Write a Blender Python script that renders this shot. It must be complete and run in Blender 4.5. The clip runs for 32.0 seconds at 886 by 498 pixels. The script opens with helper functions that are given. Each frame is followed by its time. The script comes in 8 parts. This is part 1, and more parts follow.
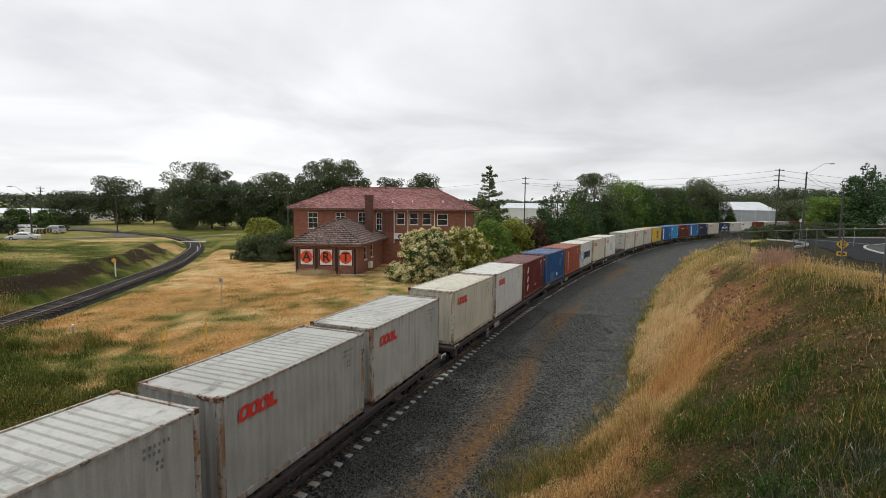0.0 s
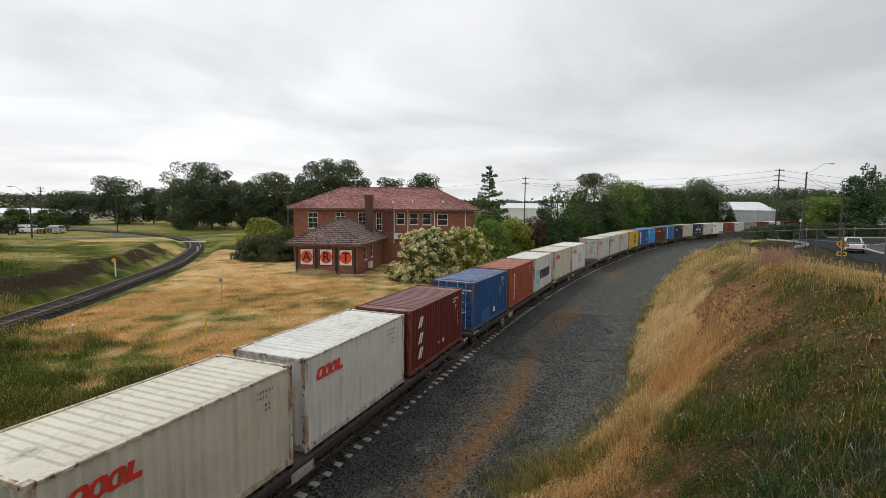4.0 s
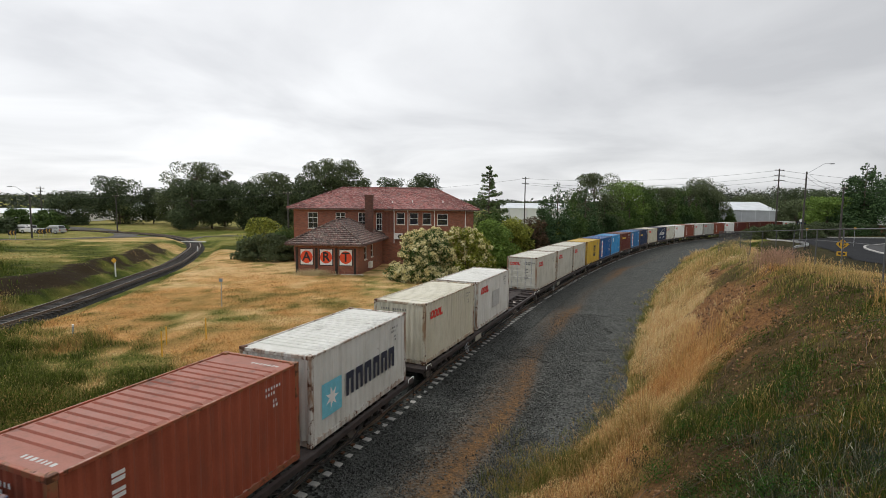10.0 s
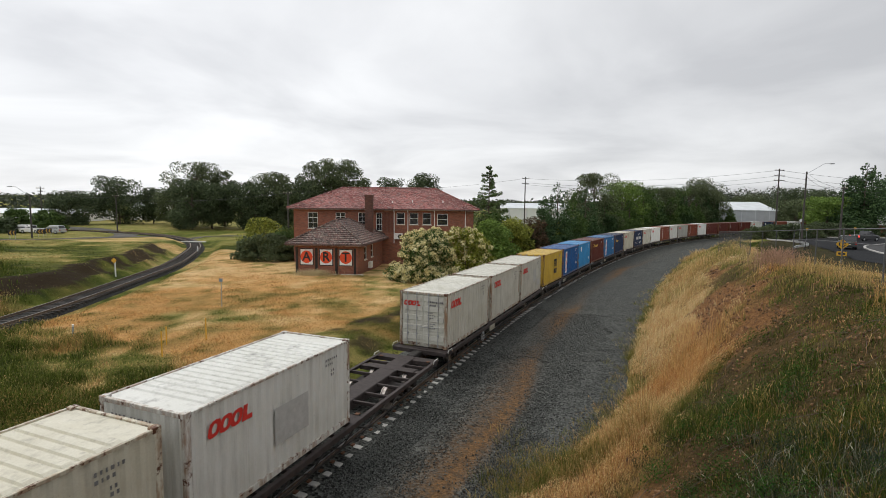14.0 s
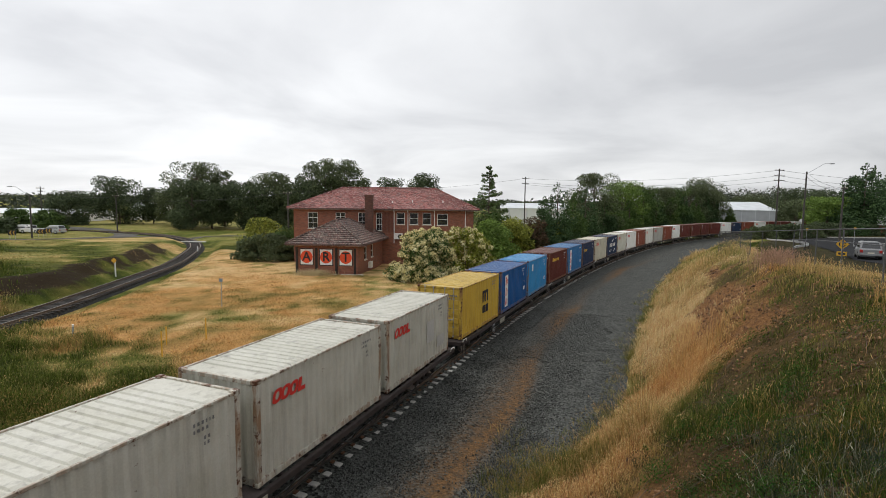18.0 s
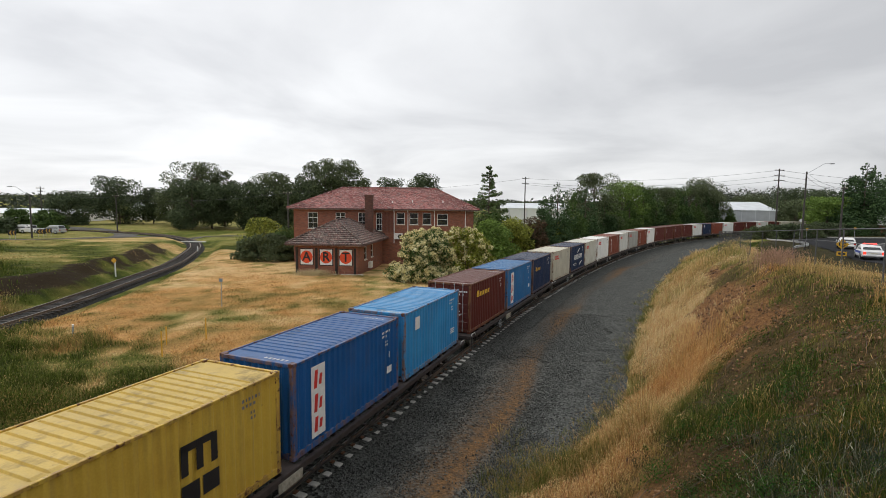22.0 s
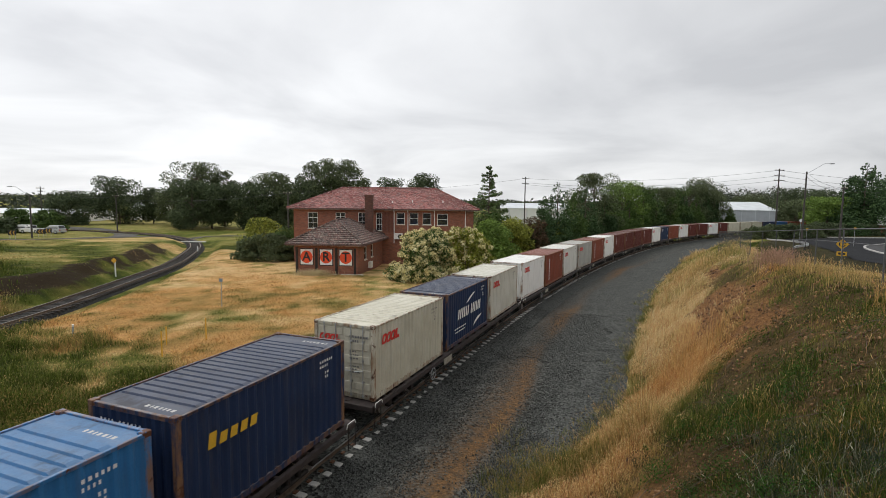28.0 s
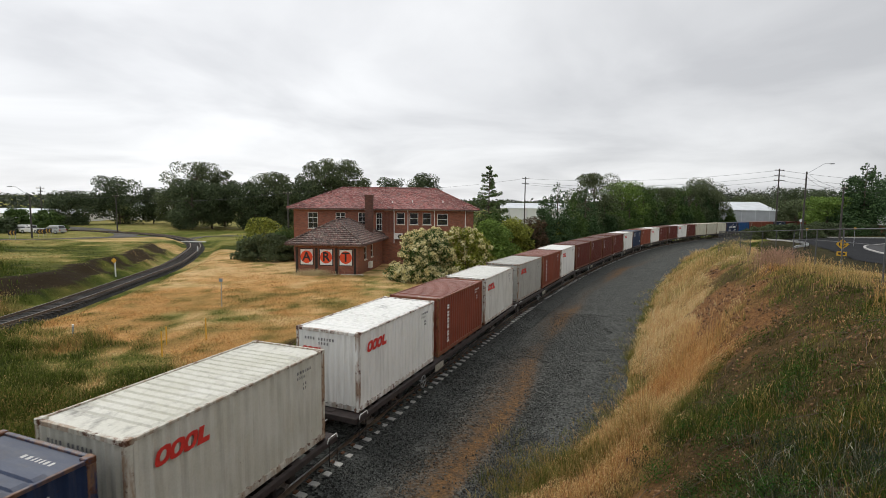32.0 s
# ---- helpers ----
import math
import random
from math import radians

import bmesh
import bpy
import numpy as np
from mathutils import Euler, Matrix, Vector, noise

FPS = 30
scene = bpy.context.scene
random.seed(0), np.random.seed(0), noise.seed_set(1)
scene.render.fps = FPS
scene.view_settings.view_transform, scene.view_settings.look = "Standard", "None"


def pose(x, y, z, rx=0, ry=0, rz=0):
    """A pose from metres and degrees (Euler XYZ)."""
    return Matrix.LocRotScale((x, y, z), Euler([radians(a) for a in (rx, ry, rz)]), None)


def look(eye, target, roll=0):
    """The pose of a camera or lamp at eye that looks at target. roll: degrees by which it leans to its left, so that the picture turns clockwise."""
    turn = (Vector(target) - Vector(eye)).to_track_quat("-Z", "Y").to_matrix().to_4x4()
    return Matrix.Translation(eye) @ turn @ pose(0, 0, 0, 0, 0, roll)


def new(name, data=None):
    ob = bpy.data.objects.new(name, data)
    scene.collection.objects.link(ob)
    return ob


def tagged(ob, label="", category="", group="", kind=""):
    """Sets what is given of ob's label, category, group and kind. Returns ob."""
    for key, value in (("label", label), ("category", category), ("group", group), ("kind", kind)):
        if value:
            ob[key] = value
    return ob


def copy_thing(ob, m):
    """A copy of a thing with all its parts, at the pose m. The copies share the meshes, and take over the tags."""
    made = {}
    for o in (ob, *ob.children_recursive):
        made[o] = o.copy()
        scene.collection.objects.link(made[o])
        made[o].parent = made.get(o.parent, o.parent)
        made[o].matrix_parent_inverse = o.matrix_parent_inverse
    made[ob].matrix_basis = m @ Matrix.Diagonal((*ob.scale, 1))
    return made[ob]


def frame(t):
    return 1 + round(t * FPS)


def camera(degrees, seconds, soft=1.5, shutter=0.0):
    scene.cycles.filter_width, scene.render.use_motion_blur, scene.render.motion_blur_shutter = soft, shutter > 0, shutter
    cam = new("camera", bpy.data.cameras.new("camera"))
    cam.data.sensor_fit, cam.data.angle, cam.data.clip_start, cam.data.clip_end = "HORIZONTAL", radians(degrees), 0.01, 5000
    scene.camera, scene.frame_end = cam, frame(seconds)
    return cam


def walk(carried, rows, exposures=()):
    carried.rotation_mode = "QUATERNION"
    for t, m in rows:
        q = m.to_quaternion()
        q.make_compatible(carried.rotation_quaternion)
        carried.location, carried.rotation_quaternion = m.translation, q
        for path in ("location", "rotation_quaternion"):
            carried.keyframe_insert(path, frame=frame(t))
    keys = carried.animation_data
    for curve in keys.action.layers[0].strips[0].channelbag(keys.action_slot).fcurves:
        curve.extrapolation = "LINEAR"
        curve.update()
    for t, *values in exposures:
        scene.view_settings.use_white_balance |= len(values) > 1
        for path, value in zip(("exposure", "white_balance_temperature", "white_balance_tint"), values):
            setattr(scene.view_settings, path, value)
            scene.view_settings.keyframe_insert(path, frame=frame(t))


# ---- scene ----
cam = camera(83.43, 32.0, soft=0.35, shutter=0.12)
EYE_Z, TILT, LEAN = 7.69, -5.27, 0.66
EYE = look((0, 0, EYE_Z), (0, 10, EYE_Z + 10 * math.tan(radians(TILT))), LEAN)
walk(cam, [(0.0, EYE), (32.0, EYE)])

# ---- sky and light ----
world = bpy.data.worlds.new("overcast_sky")
scene.world = world
world.use_nodes = True


def build_sky():
    nt = world.node_tree
    nt.nodes.clear()
    N, L = nt.nodes.new, nt.links.new
    out = N("ShaderNodeOutputWorld")
    sky = N("ShaderNodeTexSky")
    sky.sky_type, sky.sun_disc = "NISHITA", False
    sky.sun_elevation, sky.sun_rotation = radians(52), radians(-35)
    b1 = N("ShaderNodeBackground")
    b1.inputs["Strength"].default_value = 0.06
    L(sky.outputs[0], b1.inputs[0])
    co = N("ShaderNodeTexCoord")
    sep = N("ShaderNodeSeparateXYZ")
    L(co.outputs["Generated"], sep.inputs[0])
    add = N("ShaderNodeMath"); add.operation = "ADD"; add.inputs[1].default_value = 0.16
    L(sep.outputs[2], add.inputs[0])
    mx = N("ShaderNodeMath"); mx.operation = "MAXIMUM"; mx.inputs[1].default_value = 0.05
    L(add.outputs[0], mx.inputs[0])
    dx = N("ShaderNodeMath"); dx.operation = "DIVIDE"
    dy = N("ShaderNodeMath"); dy.operation = "DIVIDE"
    L(sep.outputs[0], dx.inputs[0]); L(mx.outputs[0], dx.inputs[1])
    L(sep.outputs[1], dy.inputs[0]); L(mx.outputs[0], dy.inputs[1])
    comb = N("ShaderNodeCombineXYZ")
    L(dx.outputs[0], comb.inputs[0]); L(dy.outputs[0], comb.inputs[1])
    n1 = N("ShaderNodeTexNoise")
    n1.inputs["Scale"].default_value, n1.inputs["Detail"].default_value, n1.inputs["Roughness"].default_value = 0.75, 6.0, 0.5
    n1.inputs["Distortion"].default_value = 0.4
    L(comb.outputs[0], n1.inputs["Vector"])
    r = N("ShaderNodeValToRGB")
    r.color_ramp.elements[0].position, r.color_ramp.elements[0].color = 0.34, (0.75, 0.76, 0.785, 1)
    r.color_ramp.elements[1].position, r.color_ramp.elements[1].color = 0.66, (1.09, 1.10, 1.115, 1)
    L(n1.outputs["Fac"], r.inputs[0])
    b2 = N("ShaderNodeBackground")
    L(r.outputs[0], b2.inputs[0])
    side = N("ShaderNodeMath"); side.operation = "MULTIPLY_ADD"  # the cloud is thinner on the sun's side
    side.inputs[1].default_value, side.inputs[2].default_value = -0.24, 1.0
    L(sep.outputs[0], side.inputs[0]); L(side.outputs[0], b2.inputs["Strength"])
    mix = N("ShaderNodeMixShader")
    mix.inputs[0].default_value = 0.9
    L(b1.outputs[0], mix.inputs[1]); L(b2.outputs[0], mix.inputs[2])
    L(mix.outputs[0], out.inputs[0])


build_sky()
sun = new("sun", bpy.data.lights.new("sun", "SUN"))
sun.data.energy, sun.data.angle, sun.data.color = 1.5, radians(35), (1.0, 0.97, 0.92)
sun.matrix_basis = look((-40, 25, 90), (0, 0, 0))
scene.view_settings.exposure = -0.05

# ---- materials ----
MATS = {}


def nodes_of(name):
    m = bpy.data.materials.new(name)
    m.use_nodes = True
    nt = m.node_tree
    return m, nt, nt.nodes["Principled BSDF"]


def noise_node(nt, scale, detail=4.0, rough=0.55, vec=None, stretch=None):
    n = nt.nodes.new("ShaderNodeTexNoise")
    n.inputs["Scale"].default_value, n.inputs["Detail"].default_value, n.inputs["Roughness"].default_value = scale, detail, rough
    if vec is None:
        vec = nt.nodes.new("ShaderNodeTexCoord").outputs["Object"]
    if stretch:
        mp = nt.nodes.new("ShaderNodeMapping")
        mp.inputs["Scale"].default_value = stretch
        nt.links.new(vec, mp.inputs["Vector"])
        vec = mp.outputs[0]
    nt.links.new(vec, n.inputs["Vector"])
    return n


def ramp(nt, src, a, b, ca=(0, 0, 0, 1), cb=(1, 1, 1, 1)):
    r = nt.nodes.new("ShaderNodeValToRGB")
    r.color_ramp.elements[0].position, r.color_ramp.elements[0].color = a, ca
    r.color_ramp.elements[1].position, r.color_ramp.elements[1].color = b, cb
    nt.links.new(src, r.inputs[0])
    return r


def mixc(nt, fac, a, b, mode="MIX"):
    n = nt.nodes.new("ShaderNodeMix")
    n.data_type, n.blend_type = "RGBA", mode
    for key, v in ((0, fac), (6, a), (7, b)):
        if isinstance(v, (int, float)):
            n.inputs[key].default_value = v
        elif isinstance(v, tuple):
            n.inputs[key].default_value = v if len(v) == 4 else (*v, 1)
        else:
            nt.links.new(v, n.inputs[key])
    return n.outputs[2]


def bump(nt, bsdf, height, strength, dist=0.02):
    b = nt.nodes.new("ShaderNodeBump")
    b.inputs["Strength"].default_value, b.inputs["Distance"].default_value = strength, dist
    nt.links.new(height, b.inputs["Height"])
    nt.links.new(b.outputs[0], bsdf.inputs["Normal"])


def plain(name, col, rough=0.7, metal=0.0, var=0.25, scale=6.0, fine=60.0, bmp=0.15, spec=0.5):
    """A surface with two scales of wear."""
    if name in MATS:
        return MATS[name]
    m, nt, b = nodes_of(name)
    n1, n2 = noise_node(nt, scale), noise_node(nt, fine, 3)
    lo = tuple(c * (1 - var) for c in col)
    hi = tuple(min(1, c * (1 + var)) for c in col)
    c1 = ramp(nt, n1.outputs["Fac"], 0.3, 0.7, (*lo, 1), (*hi, 1)).outputs[0]
    c2 = mixc(nt, 0.35, c1, ramp(nt, n2.outputs["Fac"], 0.3, 0.7, (0.35, 0.35, 0.35, 1), (0.65, 0.65, 0.65, 1)).outputs[0], "OVERLAY")
    nt.links.new(c2, b.inputs["Base Color"])
    b.inputs["Roughness"].default_value, b.inputs["Metallic"].default_value = rough, metal
    b.inputs["Specular IOR Level"].default_value = spec
    if bmp:
        bump(nt, b, n2.outputs["Fac"], bmp)
    MATS[name] = m
    return m


def leaf_mat(name, dark, light, trans=0.25, extra=None):
    """Foliage, varied from leaf to leaf."""
    m, nt, b = nodes_of(name)
    g = nt.nodes.new("ShaderNodeNewGeometry")
    c = ramp(nt, g.outputs["Random Per Island"], 0.0, 1.0, (*dark, 1), (*light, 1)).outputs[0]
    n = noise_node(nt, 0.6, 2)
    c = mixc(nt, 0.5, c, ramp(nt, n.outputs["Fac"], 0.3, 0.7, (0.3, 0.3, 0.3, 1), (0.7, 0.7, 0.7, 1)).outputs[0], "OVERLAY")
    nt.links.new(c, b.inputs["Base Color"])
    b.inputs["Roughness"].default_value, b.inputs["Specular IOR Level"].default_value = 0.7, 0.2
    t = nt.nodes.new("ShaderNodeBsdfTranslucent")
    nt.links.new(c, t.inputs[0])
    mx = nt.nodes.new("ShaderNodeMixShader")
    mx.inputs[0].default_value = trans
    nt.links.new(b.outputs[0], mx.inputs[1]); nt.links.new(t.outputs[0], mx.inputs[2])
    nt.links.new(mx.outputs[0], nt.nodes["Material Output"].inputs[0])
    return m


def paint_mat(name="container_paint", rust_at=0.68, grime=0.32, stain=0.0):
    """Container paint: the object's own colour, chalked, streaked and rust-spotted."""
    m, nt, b = nodes_of(name)
    oi = nt.nodes.new("ShaderNodeObjectInfo")
    co = nt.nodes.new("ShaderNodeTexCoord").outputs["Object"]
    off = nt.nodes.new("ShaderNodeVectorMath"); off.operation = "ADD"
    mul = nt.nodes.new("ShaderNodeMath"); mul.operation = "MULTIPLY"; mul.inputs[1].default_value = 57.0
    nt.links.new(oi.outputs["Random"], mul.inputs[0])
    nt.links.new(co, off.inputs[0]); nt.links.new(mul.outputs[0], off.inputs[1])
    v = off.outputs[0]
    big = noise_node(nt, 0.9, 4, 0.6, v)
    streak = noise_node(nt, 2.2, 5, 0.6, v, (2.4, 2.4, 0.22))
    fine = noise_node(nt, 30, 3, 0.6, v)
    rust = noise_node(nt, 5.0, 6, 0.7, v)
    c = mixc(nt, 0.55, oi.outputs["Color"], ramp(nt, big.outputs["Fac"], 0.3, 0.7, (0.38, 0.38, 0.37, 1), (0.6, 0.6, 0.6, 1)).outputs[0], "OVERLAY")
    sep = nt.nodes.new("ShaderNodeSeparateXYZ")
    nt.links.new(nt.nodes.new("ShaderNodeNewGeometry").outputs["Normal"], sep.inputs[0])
    flat = ramp(nt, sep.outputs[2], 0.6, 0.9, (0, 0, 0, 1), (0.07, 0.07, 0.07, 1)).outputs[0]  # up-facing faces mix slightly paler
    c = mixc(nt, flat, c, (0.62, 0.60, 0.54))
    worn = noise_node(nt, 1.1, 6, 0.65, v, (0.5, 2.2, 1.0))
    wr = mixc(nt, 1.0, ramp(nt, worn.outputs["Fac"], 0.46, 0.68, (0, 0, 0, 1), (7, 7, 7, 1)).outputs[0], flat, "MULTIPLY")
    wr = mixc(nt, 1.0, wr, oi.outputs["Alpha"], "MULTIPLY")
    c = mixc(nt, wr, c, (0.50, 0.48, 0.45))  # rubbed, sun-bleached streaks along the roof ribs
    scuff = noise_node(nt, 1.6, 5, 0.65, v, (1.0, 0.6, 1.0))
    sc = mixc(nt, 1.0, ramp(nt, scuff.outputs["Fac"], 0.57, 0.70, (0, 0, 0, 1), (8, 8, 8, 1)).outputs[0], flat, "MULTIPLY")
    c = mixc(nt, sc, c, (0.02, 0.016, 0.014))
    c = mixc(nt, ramp(nt, streak.outputs["Fac"], 0.5, 0.78, (0, 0, 0, 1), (grime, grime, grime, 1)).outputs[0], c, (0.12, 0.10, 0.08))
    c = mixc(nt, 0.25, c, ramp(nt, fine.outputs["Fac"], 0.3, 0.7, (0.35, 0.35, 0.35, 1), (0.65, 0.65, 0.65, 1)).outputs[0], "OVERLAY")
    if stain:  # rust run down from the castings
        run = noise_node(nt, 3.0, 5, 0.65, v, (1.5, 1.5, 0.35))
        c = mixc(nt, ramp(nt, run.outputs["Fac"], 0.42, 0.58, (0, 0, 0, 1), (stain, stain, stain, 1)).outputs[0], c, (0.24, 0.125, 0.055))
    c = mixc(nt, ramp(nt, rust.outputs["Fac"], rust_at, rust_at + 0.07).outputs[0], c, (0.10, 0.04, 0.02))
    nt.links.new(c, b.inputs["Base Color"])
    b.inputs["Roughness"].default_value = 0.6
    b.inputs["Specular IOR Level"].default_value = 0.3
    bump(nt, b, fine.outputs["Fac"], 0.08, 0.01)
    return m


def grass_colour(nt, dry):
    """Dark green, mid green, yellow-green and straw by dryness; orange-brown by the attribute warm."""
    warm = nt.nodes.new("ShaderNodeAttribute"); warm.attribute_name = "warm"
    r = ramp(nt, dry, 0.0, 1.0, (0.034, 0.056, 0.007, 1), (0.76, 0.58, 0.31, 1))
    for q, col in ((0.25, (0.11, 0.14, 0.022, 1)), (0.5, (0.28, 0.265, 0.085, 1)), (0.75, (0.53, 0.38, 0.16, 1))):
        e = r.color_ramp.elements.new(q)
        e.color = col
    w = ramp(nt, dry, 0.1, 0.95, (0.12, 0.10, 0.03, 1), (0.60, 0.32, 0.105, 1))
    return mixc(nt, warm.outputs["Fac"], r.outputs[0], w.outputs[0])


def ground_mat():
    """Grassland: green, dry and bare by the sheet's own wear map."""
    m, nt, b = nodes_of("grassland")
    dry = nt.nodes.new("ShaderNodeAttribute"); dry.attribute_name = "dry"
    bare = nt.nodes.new("ShaderNodeAttribute"); bare.attribute_name = "bare"
    n1, n2 = noise_node(nt, 0.35, 5), noise_node(nt, 9.0, 5, 0.7)
    am = nt.nodes.new("ShaderNodeMath"); am.operation = "MULTIPLY_ADD"
    am.inputs[1].default_value, am.inputs[2].default_value = 0.7, -0.35
    nt.links.new(n1.outputs["Fac"], am.inputs[0])
    ad = nt.nodes.new("ShaderNodeMath"); ad.operation = "ADD"; ad.use_clamp = True
    nt.links.new(am.outputs[0], ad.inputs[0]); nt.links.new(dry.outputs["Fac"], ad.inputs[1])
    c = grass_colour(nt, ad.outputs[0])
    c = mixc(nt, 0.8, c, ramp(nt, n2.outputs["Fac"], 0.3, 0.7, (0.22, 0.22, 0.22, 1), (0.72, 0.72, 0.72, 1)).outputs[0], "OVERLAY")
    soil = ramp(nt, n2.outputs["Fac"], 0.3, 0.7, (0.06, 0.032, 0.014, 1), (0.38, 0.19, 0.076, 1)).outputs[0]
    # dark mix: brown earth, and tuft shade painted on the bank
    dark_soil_shade = nt.nodes.new("ShaderNodeAttribute"); dark_soil_shade.attribute_name = "dark_soil_shade"
    soil = mixc(nt, dark_soil_shade.outputs["Fac"], soil, ramp(nt, n2.outputs["Fac"], 0.3, 0.7, (0.018, 0.012, 0.008, 1), (0.06, 0.04, 0.024, 1)).outputs[0])
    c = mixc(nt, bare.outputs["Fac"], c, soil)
    nt.links.new(c, b.inputs["Base Color"])
    b.inputs["Roughness"].default_value, b.inputs["Specular IOR Level"].default_value = 0.95, 0.1
    bump(nt, b, n2.outputs["Fac"], 1.0, 0.2)
    return m


def blade_mat():
    m, nt, b = nodes_of("grass_blades")
    dry = nt.nodes.new("ShaderNodeAttribute"); dry.attribute_name = "dry"
    g = nt.nodes.new("ShaderNodeNewGeometry").outputs["Random Per Island"]
    c = grass_colour(nt, dry.outputs["Fac"])
    c = mixc(nt, 0.9, c, ramp(nt, g, 0, 1, (0.22, 0.22, 0.22, 1), (0.78, 0.78, 0.78, 1)).outputs[0], "OVERLAY")
    nt.links.new(c, b.inputs["Base Color"])
    b.inputs["Roughness"].default_value, b.inputs["Specular IOR Level"].default_value = 0.7, 0.2
    t = nt.nodes.new("ShaderNodeBsdfTranslucent")
    nt.links.new(c, t.inputs[0])
    mx = nt.nodes.new("ShaderNodeMixShader"); mx.inputs[0].default_value = 0.3
    nt.links.new(b.outputs[0], mx.inputs[1]); nt.links.new(t.outputs[0], mx.inputs[2])
    nt.links.new(mx.outputs[0], nt.nodes["Material Output"].inputs[0])
    return m


def gravel_mat(name="crushed_stone", k=1.0):
    """Crushed stone with a clay track worn along it (attribute clay)."""
    m, nt, b = nodes_of(name)
    clay = nt.nodes.new("ShaderNodeAttribute"); clay.attribute_name = "clay"
    co = nt.nodes.new("ShaderNodeTexCoord").outputs["Object"]
    vo = nt.nodes.new("ShaderNodeTexVoronoi"); vo.inputs["Scale"].default_value = 13.0
    nt.links.new(co, vo.inputs["Vector"])
    n1 = noise_node(nt, 0.5, 5, 0.6, co)
    n2 = noise_node(nt, 6.0, 5, 0.7, co)
    bw = nt.nodes.new("ShaderNodeRGBToBW"); nt.links.new(vo.outputs["Color"], bw.inputs[0])
    st = ramp(nt, bw.outputs[0], 0.15, 0.9, (0.005 * k, 0.0055 * k, 0.005 * k, 1), (0.115 * k, 0.121 * k, 0.110 * k, 1)).outputs[0]
    st = mixc(nt, 0.5, st, ramp(nt, n1.outputs["Fac"], 0.3, 0.7, (0.36, 0.36, 0.36, 1), (0.62, 0.61, 0.6, 1)).outputs[0], "OVERLAY")
    cl = ramp(nt, n2.outputs["Fac"], 0.3, 0.7, (0.035, 0.022, 0.012, 1), (0.20, 0.108, 0.043, 1)).outputs[0]
    am = nt.nodes.new("ShaderNodeMath"); am.operation = "MULTIPLY_ADD"
    am.inputs[1].default_value, am.inputs[2].default_value = 1.1, -0.45
    nt.links.new(n2.outputs["Fac"], am.inputs[0])
    a2 = nt.nodes.new("ShaderNodeMath"); a2.operation = "MULTIPLY_ADD"; a2.use_clamp = True; a2.inputs[1].default_value = 1.0
    nt.links.new(clay.outputs["Fac"], a2.inputs[0]); nt.links.new(am.outputs[0], a2.inputs[2])
    a3 = nt.nodes.new("ShaderNodeMath"); a3.operation = "MULTIPLY"; a3.use_clamp = True
    nt.links.new(a2.outputs[0], a3.inputs[0])
    c4 = nt.nodes.new("ShaderNodeMath"); c4.operation = "MULTIPLY"; c4.use_clamp = True; c4.inputs[1].default_value = 3.0
    nt.links.new(clay.outputs["Fac"], c4.inputs[0]); nt.links.new(c4.outputs[0], a3.inputs[1])
    c = mixc(nt, a3.outputs[0], st, cl)
    nt.links.new(c, b.inputs["Base Color"])
    b.inputs["Roughness"].default_value, b.inputs["Specular IOR Level"].default_value = 0.85, 0.25
    bump(nt, b, vo.outputs["Distance"], 0.8, 0.05)
    return m


def brick_mat(name, col, mortar=(0.2, 0.16, 0.13)):
    m, nt, b = nodes_of(name)
    co = nt.nodes.new("ShaderNodeTexCoord").outputs["Object"]
    sp = nt.nodes.new("ShaderNodeSeparateXYZ"); nt.links.new(co, sp.inputs[0])
    ad = nt.nodes.new("ShaderNodeMath"); ad.operation = "ADD"
    nt.links.new(sp.outputs[0], ad.inputs[0]); nt.links.new(sp.outputs[1], ad.inputs[1])
    cb = nt.nodes.new("ShaderNodeCombineXYZ")
    nt.links.new(ad.outputs[0], cb.inputs[0]); nt.links.new(sp.outputs[2], cb.inputs[1])
    br = nt.nodes.new("ShaderNodeTexBrick")
    br.inputs["Scale"].default_value = 1.0
    br.inputs["Brick Width"].default_value, br.inputs["Row Height"].default_value, br.inputs["Mortar Size"].default_value = 0.24, 0.086, 0.006
    br.inputs["Color1"].default_value = (*[c * 0.75 for c in col], 1)
    br.inputs["Color2"].default_value = (*[c * 1.3 for c in col], 1)
    br.inputs["Mortar"].default_value = (*mortar, 1)
    nt.links.new(cb.outputs[0], br.inputs["Vector"])
    n1 = noise_node(nt, 0.5, 5)
    c = mixc(nt, 0.6, br.outputs[0], ramp(nt, n1.outputs["Fac"], 0.3, 0.7, (0.38, 0.38, 0.38, 1), (0.6, 0.6, 0.6, 1)).outputs[0], "OVERLAY")
    nt.links.new(c, b.inputs["Base Color"])
    b.inputs["Roughness"].default_value = 0.9
    bump(nt, b, br.outputs["Fac"], -0.4, 0.01)
    return m


